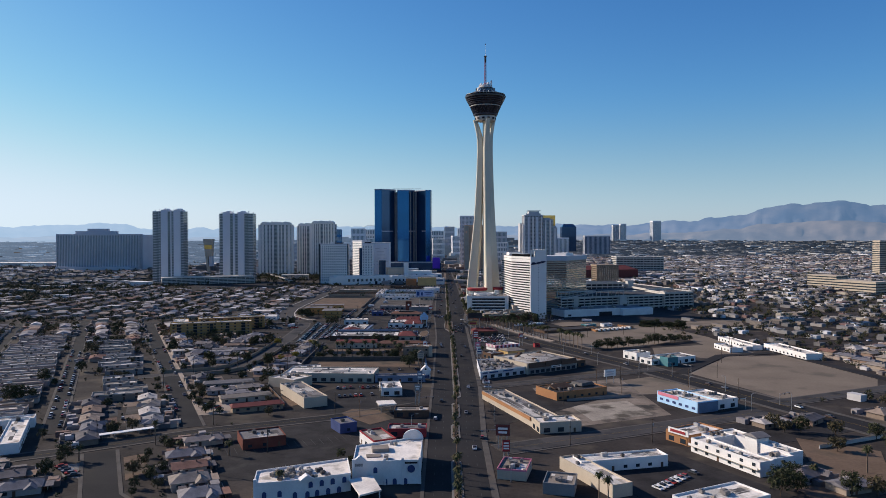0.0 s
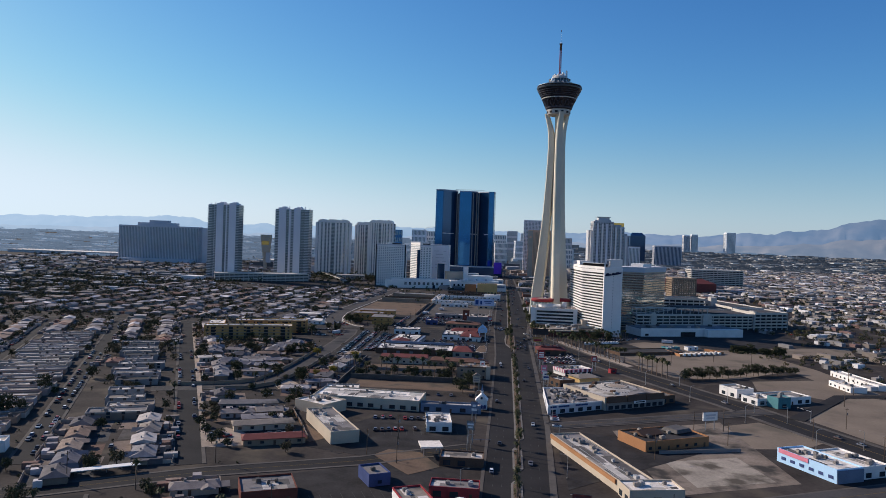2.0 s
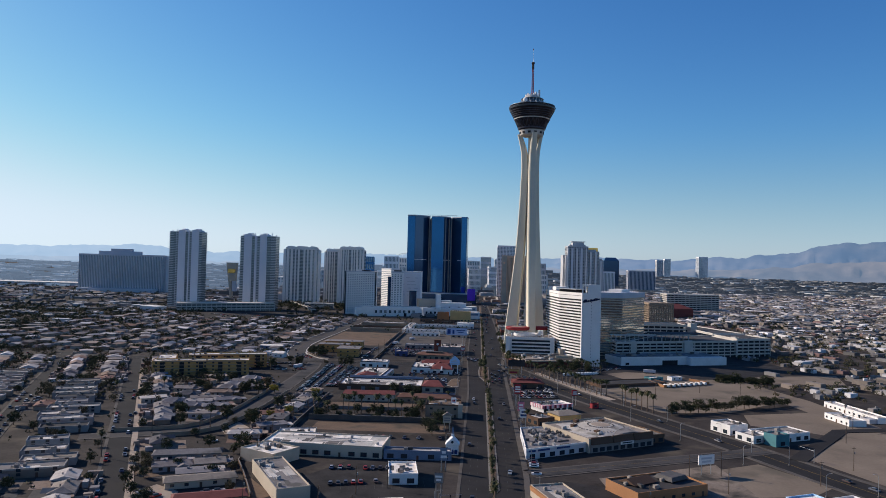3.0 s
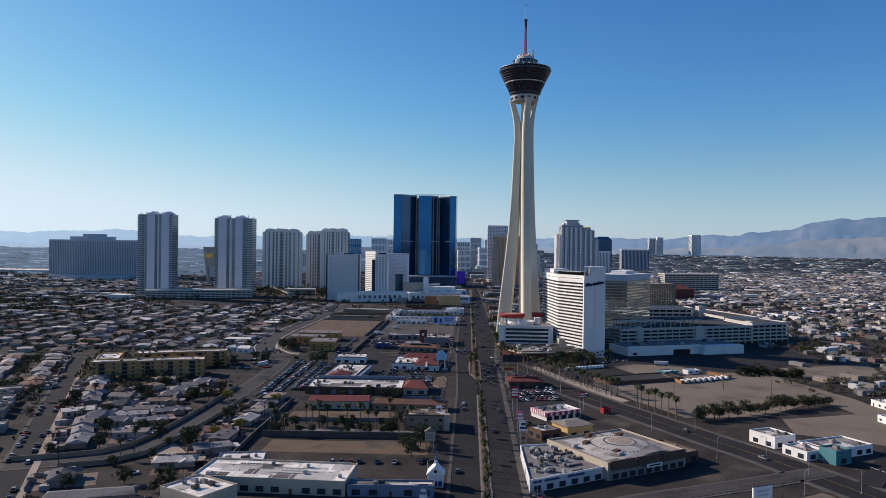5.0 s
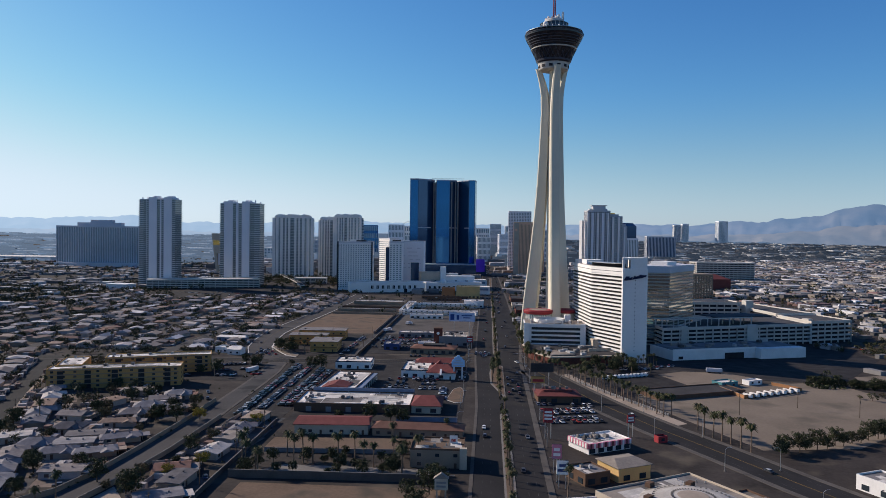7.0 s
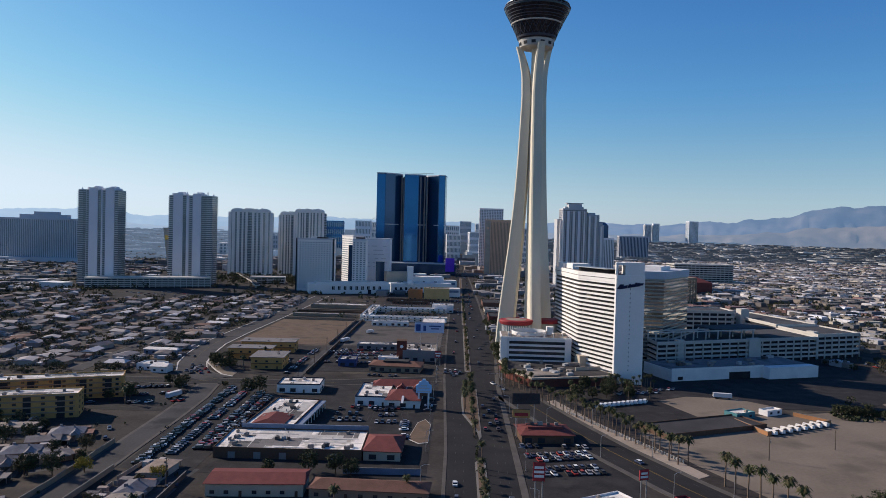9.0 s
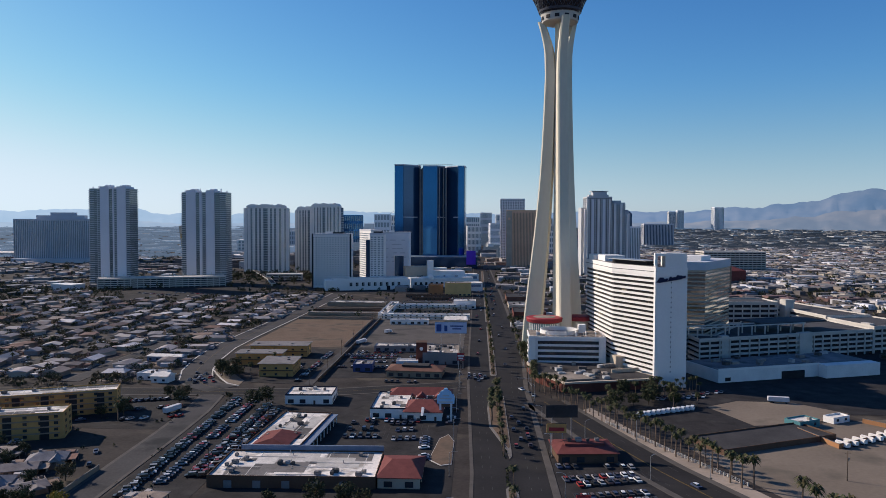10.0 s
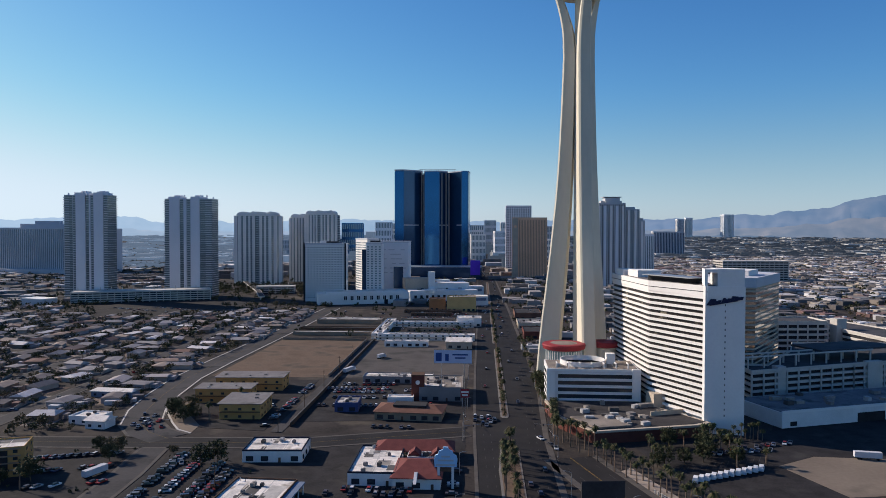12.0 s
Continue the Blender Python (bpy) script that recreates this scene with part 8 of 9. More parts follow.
for x, y in ((-104.3, 589), (-101, 583), (-93.6, 576), (-96, 581), (-82.7, 591), (-78.7, 591.4), (-74.6, 591.7), (-63.8, 592.5), (-52, 588.6), (-48, 589), (-44, 620), (-34.6, 577), (-40, 592), (-58, 600), (-88, 600), (-30, 598)):
    place(random.choice((PALMS[1], PALMS[3], PALMS[3], PALMS[0])), x, y, None, spread(0.95, 1.15))
for x, y in ((-170, 880), (-173, 876), (-150, 868), (-144, 900), (-262, 700), (-240, 696), (-215, 708), (-185, 765), (-160, 318), (-120, 330), (-136, 342), (-262, 640), (-182, 470), (-96, 325), (-62, 276), (58, 268), (61, 266), (150, 292), (176, 300), (-20, 640), (-110, 610), (-227, 640), (-156, 528), (-152, 533), (-263, 724), (-330, 900), (-350, 980), (-410, 940), (-480, 1050), (-300, 1010), (30, 560), (33, 520)):
    place(random.choice(PALMS), x, y, None, spread(0.8, 1.1))
for i in range(26):
    place(random.choice((PALMS[0], PALMS[3], PALMS[2], TREES[2])), 28.5 + spread(-0.8, 1.5), 890 + i * 11 + spread(-2, 2), None, spread(0.6, 0.95))
# dark trees along the vacant lot and round the resort
for i in range(19):
    k = i / 18
    place(random.choice((TREES[2], TREES[0], TREES[1], TREES[1])), 132 + 99 * k + spread(-1, 1), 625.5 + 51 * k + spread(-2, 2), None, spread(0.8, 1.05) if k > 0.1 else 1.1)
for i in range(24):
    place(random.choice((TREES[1], TREES[0], PALMS[2], PALMS[0])), spread(66, 118), spread(806, 845), None, spread(0.8, 1.1))
for i in range(14):
    place(random.choice(TREES[:3]), 218 + i * 3.2, 792 - i * 1.2 + spread(-3, 3), None, spread(0.6, 0.9))
for i in range(14):
    place(random.choice(PALMS), 104 + i * 1.9, 851 + spread(-1, 1), None, spread(0.6, 0.8))
for i in range(26):
    place(random.choice((TREES[0], TREES[2], TREES[1])), spread(-102, -16), spread(576, 606), None, spread(0.5, 0.9))
for x, y, k in ((-132.5, 544.7, 4), (-131, 546, 4), (-183, 568, 0), (-167, 574, 0), (-204, 690, 0), (-186, 572, 0), (31, 958, 1), (33, 951, 0), (30, 966, 1), (34, 944, 0), (30, 940, 2), (31, 976, 1), (33, 986, 0), (137.6, 286, 1), (136, 277, 0), (128, 274, 1), (132, 281, 0), (171, 362, 3), (179, 361, 0), (194, 357, 3), (155, 274, 1), (165, 274, 3), (-131, 322, 1), (-117, 301.7, 0), (-120.5, 283, 1), (-131, 340, 1), (-118, 275, 0), (-168, 317, 2), (-118, 292, 1), (-112.5, 346, 1), (-111.4, 283, 3), (-253, 432, 1), (-249, 437, 0), (-257, 428, 1), (-195.5, 353, 0), (-152, 560, 1), (-131, 600, 1), (-128, 618, 3), (-170, 650, 0), (-126, 796, 1), (-120, 800, 1), (-170, 872, 1), (-166, 884, 4), (-163, 866, 1), (-174, 880, 1), (-159, 872, 0), (-178, 888, 0), (-62, 664, 1), (-51, 664, 0), (-44, 660, 0), (-78, 662, 2), (-22, 560, 1), (-30, 556, 0), (-18, 566, 2), (-45, 320, 1), (-40, 316, 2), (186, 290, 1), (195, 305, 0), (180, 330, 3), (205, 330, 1), (210, 350, 0), (170, 372, 3), (-25, 540, 1)):
    place(TREES[k], x, y, None, spread(0.9, 1.2) if y > 360 or x > 0 else spread(0.45, 0.7))
for x, y in ((-118, 650), (-128, 570), (-150, 655), (-120, 585), (-168, 884)):
    place(YELLOW_TREE, x, y, None, spread(0.7, 1.1))
for x, y, k in ((-151, 452, 3), (-147, 441, 0), (-112, 456, 3), (-137, 455, 2), (-103, 427, 3), (-131, 409, 0), (-124, 401, 2), (-158, 466, 3), (-122, 486, 0), (-96, 398, 3), (-118, 447, 2), (-150, 431, 2)):
    place(TREES[k], x, y, None, spread(0.55, 0.95))
count = 0
tries = 0
while count < 120 and tries < 3000:
    tries += 1
    x, y = spread(-420, -108), spread(270, 830)
    if not taken(x, y, 0.8) and not (-144 < x < -104 and 660 < y < 815):
        place(random.choice(TREES[:4] + [TREES[3]]), x, y, None, spread(0.5, 1.15))
        count += 1
# trees further off, joined
far_crown, far_trunk, dry_crown = Mesh(), Mesh(), Mesh()
random.seed(55)
shapes = [tree_parts(60 + k, 6.2, 6.4, 7, 9, 0.85, 0.27) for k in range(5)]
fine_shapes = [tree_parts(80 + k, 5.8, 6.6, 10, 14, 0.58, 0.25) for k in range(5)]


def far_tree(x, y, scale, dry=False):
    tr, cr = random.choice(fine_shapes if y < 1150 else shapes)
    a = spread(0, 6.28)
    c, s = math.cos(a) * scale, math.sin(a) * scale
    z0 = height(x, y)
    for src, dst in ((tr, far_trunk), (cr, dry_crown if dry else far_crown)):
        if src is tr and y > 950:
            continue
        o = len(dst.v)
        dst.v += [(x + px * c - py * s, y + px * s + py * c, z0 + pz * scale) for px, py, pz in src.v]
        dst.f += [[o + i for i in f] for f in src.f]


for _ in range(6600):
    x, y = spread(-900, -205), spread(600, 1450)
    if abs(x) < y * 0.75 and not taken(x, y, 0.5):
        far_tree(x, y, spread(0.45, 1.05), random.random() < 0.45)
for _ in range(900):
    x, y = spread(-1500, -240), spread(1420, 2600)
    if abs(x) < y * 0.7 and not taken(x, y, 2):
        far_tree(x, y, spread(0.8, 1.5), random.random() < 0.5)
for _ in range(3600):
    x, y = spread(215, 1000), spread(420, 1500)
    if x < y * 0.75 + 60 and not taken(x, y, 0.5):
        far_tree(x, y, spread(0.5, 1.0), random.random() < 0.3)
for _ in range(1600):
    x, y = spread(200, 2100), spread(1400, 2900)
    if x < y * 0.7:
        far_tree(x, y, spread(0.8, 1.5), random.random() < 0.3)
for _ in range(620):
    x, y = spread(-200, 200), spread(1060, 2000)
    if not taken(x, y, 1):
        far_tree(x, y, spread(0.6, 1.2))
for _ in range(260):
    x, y = spread(-500, -255), spread(1600, 1790)
    if not taken(x, y, 1):
        far_tree(x, y, spread(0.8, 1.6), random.random() < 0.25)
w = stuff("distant_trees", far_crown, LEAF, "dark olive trees among distant roofs", "trees")
part("trunks", far_trunk, BARK, w)
stuff("dry_trees", dry_crown, LEAF_DRY, "dry leafless-looking trees among roofs", "trees")
shrubs = Mesh()
y = 125.0
while y < 1000:
    ox = median_x(y)
    if not (545 < y < 576 or 704 < y < 717 or 832 < y < 885 or 318 < y < 351 or 378 < y < 393 or 426 < y < 441):
        leaf_clump(shrubs, (ox + spread(-0.9, 0.9), y, 0.8), spread(0.5, 1.1), 7)
    y += spread(1.2, 3.5)
for _ in range(500):
    x, y = spread(-300, -100), spread(270, 820)
    if not taken(x, y, -1):
        leaf_clump(shrubs, (x, y, 0.6), spread(0.5, 1.2), 6)
for _ in range(160):
    leaf_clump(shrubs, (spread(214, 262), spread(776, 798), 0.8), spread(0.8, 1.6), 8)
stuff("shrubs", shrubs, LEAF, "low dry shrubs and hedges", "shrubs")

# ---------------------------------------------------------------- cars
random.seed(66)


def car(kind):
    L, W, H = ((4.9, 1.95, 1.5), (5.1, 2.05, 1.85), (5.9, 2.1, 1.95))[kind]
    t = thing("car", 0, -980, 0, 0, ("parked saloon car with dark windows", "parked sport utility vehicle with dark windows", "parked pickup truck with open bed")[kind], "car", "parked cars")
    b = Mesh()
    h = H * 0.52
    prof = [(-L / 2, 0.35), (-L / 2 + 0.08, h * 0.92), (-L / 2 + 0.5, h), (L / 2 - 1.1, h), (L / 2 - 0.15, h * 0.82), (L / 2, 0.4)]
    for y0 in (-W / 2, W / 2):
        b.v += [(x, y0 * (1.0 if z < h * 0.9 else 0.94), z) for x, z in prof]
    n = len(prof)
    b.f += [list(range(n)), [n + i for i in reversed(range(n))]]
    b.f += [[(i + 1) % n, i, n + i, n + (i + 1) % n] for i in range(n)]
    c0, c1, r0, r1 = ((-1.7, 1.3, -1.1, 0.55), (-2.3, 1.25, -2.05, 0.6), (-0.6, 1.7, -0.4, 1.0))[kind]
    top = Mesh().prism([(r0, -W * 0.38), (r1, -W * 0.38), (r1, W * 0.38), (r0, W * 0.38)], H - 0.09, H)
    cab = Mesh().prism([(c0, -W * 0.46), (c1, -W * 0.46), (c1, W * 0.46), (c0, W * 0.46)], h - 0.02, H - 0.09, [(r0, -W * 0.38), (r1, -W * 0.38), (r1, W * 0.38), (r0, W * 0.38)])
    part("body", b, CARPAINT, t)
    part("roof", top, CARPAINT, t)
    part("window_glass", cab, CARGLASS, t)
    wd = Mesh().tube((0, -0.11, 0), (0, 0.11, 0), 0.34, n=10).data("wheel", RUBBER)
    for u in (-L * 0.3, L * 0.31):
        for s in (-1, 1):
            part("wheel", wd, None, t).matrix_local = at(u, s * (W / 2 - 0.08), 0.34)
    return t


VANPAINT = mat("white_van_paint", (0.75, 0.75, 0.74), 0.3, 0.05, 0.5, 2.0, bump=0, spec=0.5)
CARS = [car(0), car(1), car(2)]
car_count = [0]
more_cars, more_glass = Mesh(), Mesh()


def put_car(x, y, yaw):
    if car_count[0] < 125:
        car_count[0] += 1
        m4 = at(x, y, 0.1, yaw)
        k = random.choice((0, 0, 1, 1, 2))
        if CARS[k].name not in used:
            used[CARS[k].name] = 1
            CARS[k].matrix_world = m4
            return
        copy_thing(CARS[k], m4)
    else:
        z = height(x, y) + 0.1
        more_cars.box(x, y, z + 0.3, 4.8, 1.9, 0.55, yaw)
        more_glass.box(x, y, z + 0.85, 2.7, 1.7, 0.5, yaw, 0.8)
        more_cars.box(x, y, z + 1.35, 2.1, 1.34, 0.12, yaw, 0.95)


def row(x0, y0, x1, y1, yaw, gap=2.9, full=0.85):
    n = int(math.hypot(x1 - x0, y1 - y0) / gap)
    for i in range(n + 1):
        if random.random() < full:
            k = i / max(n, 1)
            put_car(x0 + (x1 - x0) * k + spread(-0.15, 0.15), y0 + (y1 - y0) * k + spread(-0.2, 0.2), yaw + random.choice((0, 180)) + spread(-3, 3))


ISLAND = [(-25, 715), (-19.5, 708), (-15, 710), (-15, 742), (-18, 752), (-22, 745)]
isle = thing("parking_island", 0, 0, 0, 0, "kerbed parking island with dry brown planting", "planter")
part("kerb", Mesh().prism(ISLAND, 0, 0.22), CONC_LIGHT, isle, "pale concrete kerb")
part("bed", Mesh().prism(shrink(ISLAND, 0.8), 0.1, 0.3), DIRT, isle, "brown planting bed")
# storage lot
row(-134, 668, -140, 812, 20, 3.0, 0.95)
row(-117, 690, -119, 800, 20, 3.0, 0.95)
row(-112, 690, -112, 790, 20, 3.0, 0.95)
# shopping lots
row(-66, 745, -52, 746, 90)
row(-66, 757, -52, 758, 90)
row(-46, 742, -34, 744, 90)
row(-46, 756, -36, 758, 90)
row(-27, 712, -29, 752, 20, 3.4, 0.8)
row(-66, 768, -28, 768, 90, 3.0, 0.6)
# resort parking: white vans and others
for i in range(6, 18):
    t = thing("van", 62.2 + i * 2.9 + spread(-0.1, 0.1), 781.9 + i * 1.42 + spread(-0.2, 0.2), 0, 65 + spread(-3, 3), "white passenger van in the resort parking", "van", "white vans in a row")
    part("body", Mesh().box(0, 0, 0.35, 5.4, 2.1, 1.0).prism([(-2.7, -1.0), (2.0, -1.0), (2.0, 1.0), (-2.7, 1.0)], 1.35, 2.35, [(-2.55, -0.88), (1.1, -0.88), (1.1, 0.88), (-2.55, 0.88)]), VANPAINT, t)
    part("window_glass", Mesh().prism([(-2.2, -1.01), (2.02, -1.01), (2.02, 1.01), (-2.2, 1.01)], 1.5, 2.1, [(-2.2, -0.94), (1.4, -0.94), (1.4, 0.94), (-2.2, 0.94)]), CARGLASS, t)
    for u in (-1.7, 1.75):
        part("wheel", Mesh().tube((u, -1.0, 0.36), (u, 1.0, 0.36), 0.36, n=10), RUBBER, t)
row(98, 826, 126, 834, 65, 3.0, 0.9)
# diner parking
row(29, 709, 62, 710, 100, 3.2, 0.6)
row(30, 694, 57, 701, 100, 2.9, 0.95)
row(32, 688, 58, 695, 100, 2.9, 0.8)
row(32, 676, 58, 682, 100, 2.9, 0.95)
row(33, 670, 60, 675, 100, 2.9, 0.95)
for x, y in ((-190, 879), (-183, 868), (-182, 855), (-174.5, 852), (-170, 855), (-200, 911), (-178, 861)):
    put_car(x, y, 115)
for x, y in ((-10, 877), (-6.5, 883), (-3, 877), (0.5, 878), (-10, 886), (-3, 885), (28, 831), (13, 782), (19.5, 762), (19.5, 747), (19.5, 736)):
    put_car(x, y, 90)
# apartment lot
row(-214, 798, -170, 812, 70, 3.1, 0.9)
row(-206, 780, -165, 794, 70, 3.1, 0.8)
row(-190, 765, -158, 775, 70, 3.1, 0.6)
row(-146, 452, -136, 458, 20, 3.2, 0.8)
row(-138, 420, -130, 416, 60, 3.2, 0.8)
row(-112, 424, -104, 428, 25, 3.4, 0.7)
row(-52, 468, -38, 470, 95, 3.2, 0.8)
row(-72, 466, -60, 468, 95, 3.4, 0.6)
# side streets
row(*grid_xy(-4, 30), *grid_xy(-4, 300), GRID + 90, 8.5, 0.6)
row(*grid_xy(4, 40), *grid_xy(4, 300), GRID + 90, 9.5, 0.4)
row(*grid_xy(-67.5, 20), *grid_xy(-67.5, 300), GRID + 90, 7.5, 0.6)
row(*grid_xy(-61.5, 20), *grid_xy(-61.5, 300), GRID + 90, 7.5, 0.6)
# traffic
for x, y in ((14, 335), (19, 352), (12, 402), (-9, 388), (-4, 430), (16, 470), (-8, 520), (14, 590), (19, 640), (-6, 655), (12, 735), (15, 745), (19, 752), (12, 760), (15.5, 772), (-5, 640), (20, 800), (-9, 868), (-5.5, 875), (-12, 872), (-2, 880), (-6, 884), (-10, 960), (14, 920), (17, 985), (-8, 1020), (13, 1050), (18, 1100), (-6, 1090), (36, 846), (40, 836), (140, 552), (176, 478), (182, 466), (204, 414), (210, 392), (120, 600), (93, 690), (-186, 858), (-182, 862), (-178, 858), (-186, 868), (-183, 876), (-176, 866), (-180, 851)):
    put_car(x - 14 * min(1.0, max(0.0, (y - 590) / 80)) if x > 30 else x if x < -100 else (x * 0.6 + 1.5 if x < 5 else 13 + (x - 12) * 0.9), y, 90 + spread(-4, 4) if x < 30 else 112)
row(-100, 905, -64, 906, 90, 3.0, 0.9)
row(-98, 925, -62, 926, 90, 3.0, 0.9)
row(-98, 940, -62, 941, 90, 3.0, 0.9)
row(-96, 962, -64, 963, 90, 3.0, 0.7)
row(-163, 309, -152, 298, 30, 3.2, 0.9)
row(-126, 682, -129.5, 812, 20, 3.0, 0.9)
row(-60, 773, -34, 773, 90, 3.2, 0.8)
row(-104, 948, -66, 950, 90, 2.9, 0.9)
row(-60, 910, -36, 911, 90, 3.0, 0.9)
row(-62, 862, -40, 861, 90, 3.2, 0.6)
row(-60, 945, -30, 948, 90, 3.0, 0.7)
for yy in (1196, 1228, 1275, 1310, 1325, 1360):
    row(-94, yy, -22, yy, 90, 3.2, 0.6)
for x0, y0, n in ((60, 1110, 10), (80, 1160, 14), (110, 1230, 16), (70, 1300, 12)):
    row(x0, y0, x0 + n * 4, y0 + 4, 90, 3.4, 0.7)
row(-70, 440, -44, 448, 100, 3.4, 0.5)
row(-60, 530, -20, 532, 90, 4.0, 0.6)
row(-18, 770, -17, 800, 0, 3.4, 0.5)
row(104, 300, 84, 282, 120, 3.2, 0.7)
row(-118, 860, -117, 960, 30, 3.4, 0.6)
row(29, 512, 29, 470, 0, 4, 0.5)
row(100, 830, 140, 846, 65, 3.2, 0.7)
row(*grid_xy(-132, 20), *grid_xy(-132, 400), GRID + 90, 8, 0.6)
row(*grid_xy(-196, 20), *grid_xy(-196, 400), GRID + 90, 8, 0.6)
for x0 in (-262, -322, -382, -442):
    row(x0 + 3, 880, x0 + 3, 1380, 90, 11, 0.5)
for _ in range(260):
    x, y = spread(-560, -110), spread(280, 1380)
    if not taken(x, y, -1.5):
        put_car(x, y, random.choice((GRID, GRID + 90)))
for _ in range(240):
    x, y = spread(210, 800), spread(420, 1300)
    if not taken(x, y, 1.5) and x < y * 0.75:
        put_car(x, y, random.choice((GRID, GRID + 90)))
for _ in range(120):
    put_car(random.choice((-5.5, -1.5, 12.5, 16)) + spread(-1, 1), spread(1100, 2400), 90)
row(-480, 1400, -330, 1330, 60, 5, 0.5)
row(-450, 1420, -320, 1360, 60, 5, 0.5)
row(-420, 1300, -330, 1290, 60, 6, 0.4)
far_cars = stuff("distant_cars", more_cars, CARPAINT_DARK, "parked cars further off", "cars")
part("window_glass", more_glass, CARGLASS, far_cars)

# box trailers and lorries
def box_trailer(x, y, yaw, L, label, cab):
    t = thing("box_truck" if cab else "box_trailer", x, y, 0, yaw, label, "truck")
    part("box", Mesh().box(0, 0, 1.1, L, 2.5, 2.5), HOTEL_GREY, t)
    part("chassis", Mesh().box(0, 0, 0.7, L * 0.96, 1.6, 0.4), DARK, t)
    for u in (-L * 0.36, -L * 0.26, L * 0.36):
        for s in (-1, 1):
            part("wheel", Mesh().tube((u, s * 0.85, 0.5), (u, s * 1.2, 0.5), 0.5, n=10), RUBBER, t)
    if cab:
        part("cab", Mesh().box(L / 2 + 1.3, 0, 0.8, 2.2, 2.3, 1.1).prism([(L / 2 + 0.2, -1.1), (L / 2 + 2.3, -1.1), (L / 2 + 2.3, 1.1), (L / 2 + 0.2, 1.1)], 1.9, 2.8, [(L / 2 + 0.3, -1.0), (L / 2 + 1.7, -1.0), (L / 2 + 1.7, 1.0), (L / 2 + 0.3, 1.0)]), VANPAINT, t)
        part("windscreen", Mesh().box(L / 2 + 1.9, 0, 2.0, 0.5, 1.8, 0.6), CARGLASS, t)


box_trailer(-165, 783, 70, 11, "long grey-white box trailer parked in a lot", False)
box_trailer(-101, 1003, 72, 13, "white lorry with a long box on an empty lot", True)
box_trailer(-86, 1060, 60, 7, "small white box truck on an empty lot", True)
box_trailer(164, 823.5, -10, 11, "white box trailer on a dirt ground", False)
# ---------------------------------------------------------------- poles, lamps, signs
random.seed(77)


def street_lamp():
    t = thing("street_lamp", 0, -990, 0, 0, "grey steel street lamp with a curved arm", "street lamp", "street lamps along the roads")
    part("pole", Mesh().tube((0, 0, 0), (0, 0, 9.5), 0.14, 0.09, 6), STEEL, t)
    part("arm", Mesh().tube((0, 0, 9.4), (1.2, 0, 10.1), 0.07).tube((1.2, 0, 10.1), (2.6, 0, 10.2), 0.06), STEEL, t)
    part("lamp_head", Mesh().box(2.9, 0, 10.08, 0.8, 0.32, 0.16), MACHINE, t)
    part("base", Mesh().box(0, 0, 0, 0.6, 0.6, 0.5), CONCRETE, t)
    return t


def utility_pole():
    t = thing("utility_pole", 0, -995, 0, 0, "weathered wooden utility pole with crossarms", "utility pole", "wooden utility poles")
    part("pole", Mesh().tube((0, 0, 0), (0, 0, 12), 0.2, 0.13, 6), POLE_WOOD, t)
    part("crossarm", Mesh().box(0, 0, 11, 2.6, 0.14, 0.16), POLE_WOOD, t)
    part("transformer", Mesh().cyl(0.42, 0, 8.2, 0.3, 1.0, 8), MACHINE, t)
    return t


def signal_mast():
    t = thing("traffic_signal", 0, -998, 0, 0, "steel traffic signal mast over the junction", "traffic signal", "traffic signals at junctions")
    part("pole", Mesh().tube((0, 0, 0), (0, 0, 7), 0.16, 0.13, 6), STEEL, t)
    part("mast_arm", Mesh().tube((0, 0, 6.2), (9, 0, 6.8), 0.12, 0.07, 6), STEEL, t)
    for u in (4.5, 8.6):
        part("signal_head", Mesh().box(u, 0, 5.6, 0.4, 0.35, 1.1), DARK, t, "black signal head")
    return t


LAMP, UPOLE, SIGNAL = street_lamp(), utility_pole(), signal_mast()
for y in range(290, 1000, 48):
    place(LAMP, 27.5, y, 180)
    place(LAMP, -15.5, y + 22, 0)
for i in range(8):
    k = i / 7
    place(LAMP, 69 + 128 * k, 748 - 340 * k, 200)
    place(LAMP, 45 + 128 * k, 745 - 340 * k, 20)
for x, y in ((-112, 520), (-111, 560), (-111, 600), (-111, 640), (-108, 480), (-92, 410), (-110, 690), (-110, 730), (-110, 770), (-108, 850), (-107, 900), (-107, 950), (-107, 1000), (-107, 1050), (-107, 1110), (-165, 345), (-120, 378), (-60, 402), (-45, 392), (-96, 300), (-80, 330), (100, 470), (118, 480), (70, 420), (112, 452), (160, 470), (190, 500), (240, 600), (250, 630), (216, 560), (100, 345), (60, 340), (180, 440), (300, 470), (-180, 520), (-240, 640), (-50, 430), (-38, 440), (140, 700), (180, 720), (205, 700)):
    place(UPOLE, x, y, spread(0, 90))
for x, y, r in ((-15, 845, 10), (28, 850, 190), (-16, 868, -80), (27, 830, 100), (150, 528, 20), (176, 512, 120), (196, 420, 30), (172, 410, 200), (26, 345, 200), (-14, 414, 0), (-170, 846, 0)):
    place(SIGNAL, x, y, r)


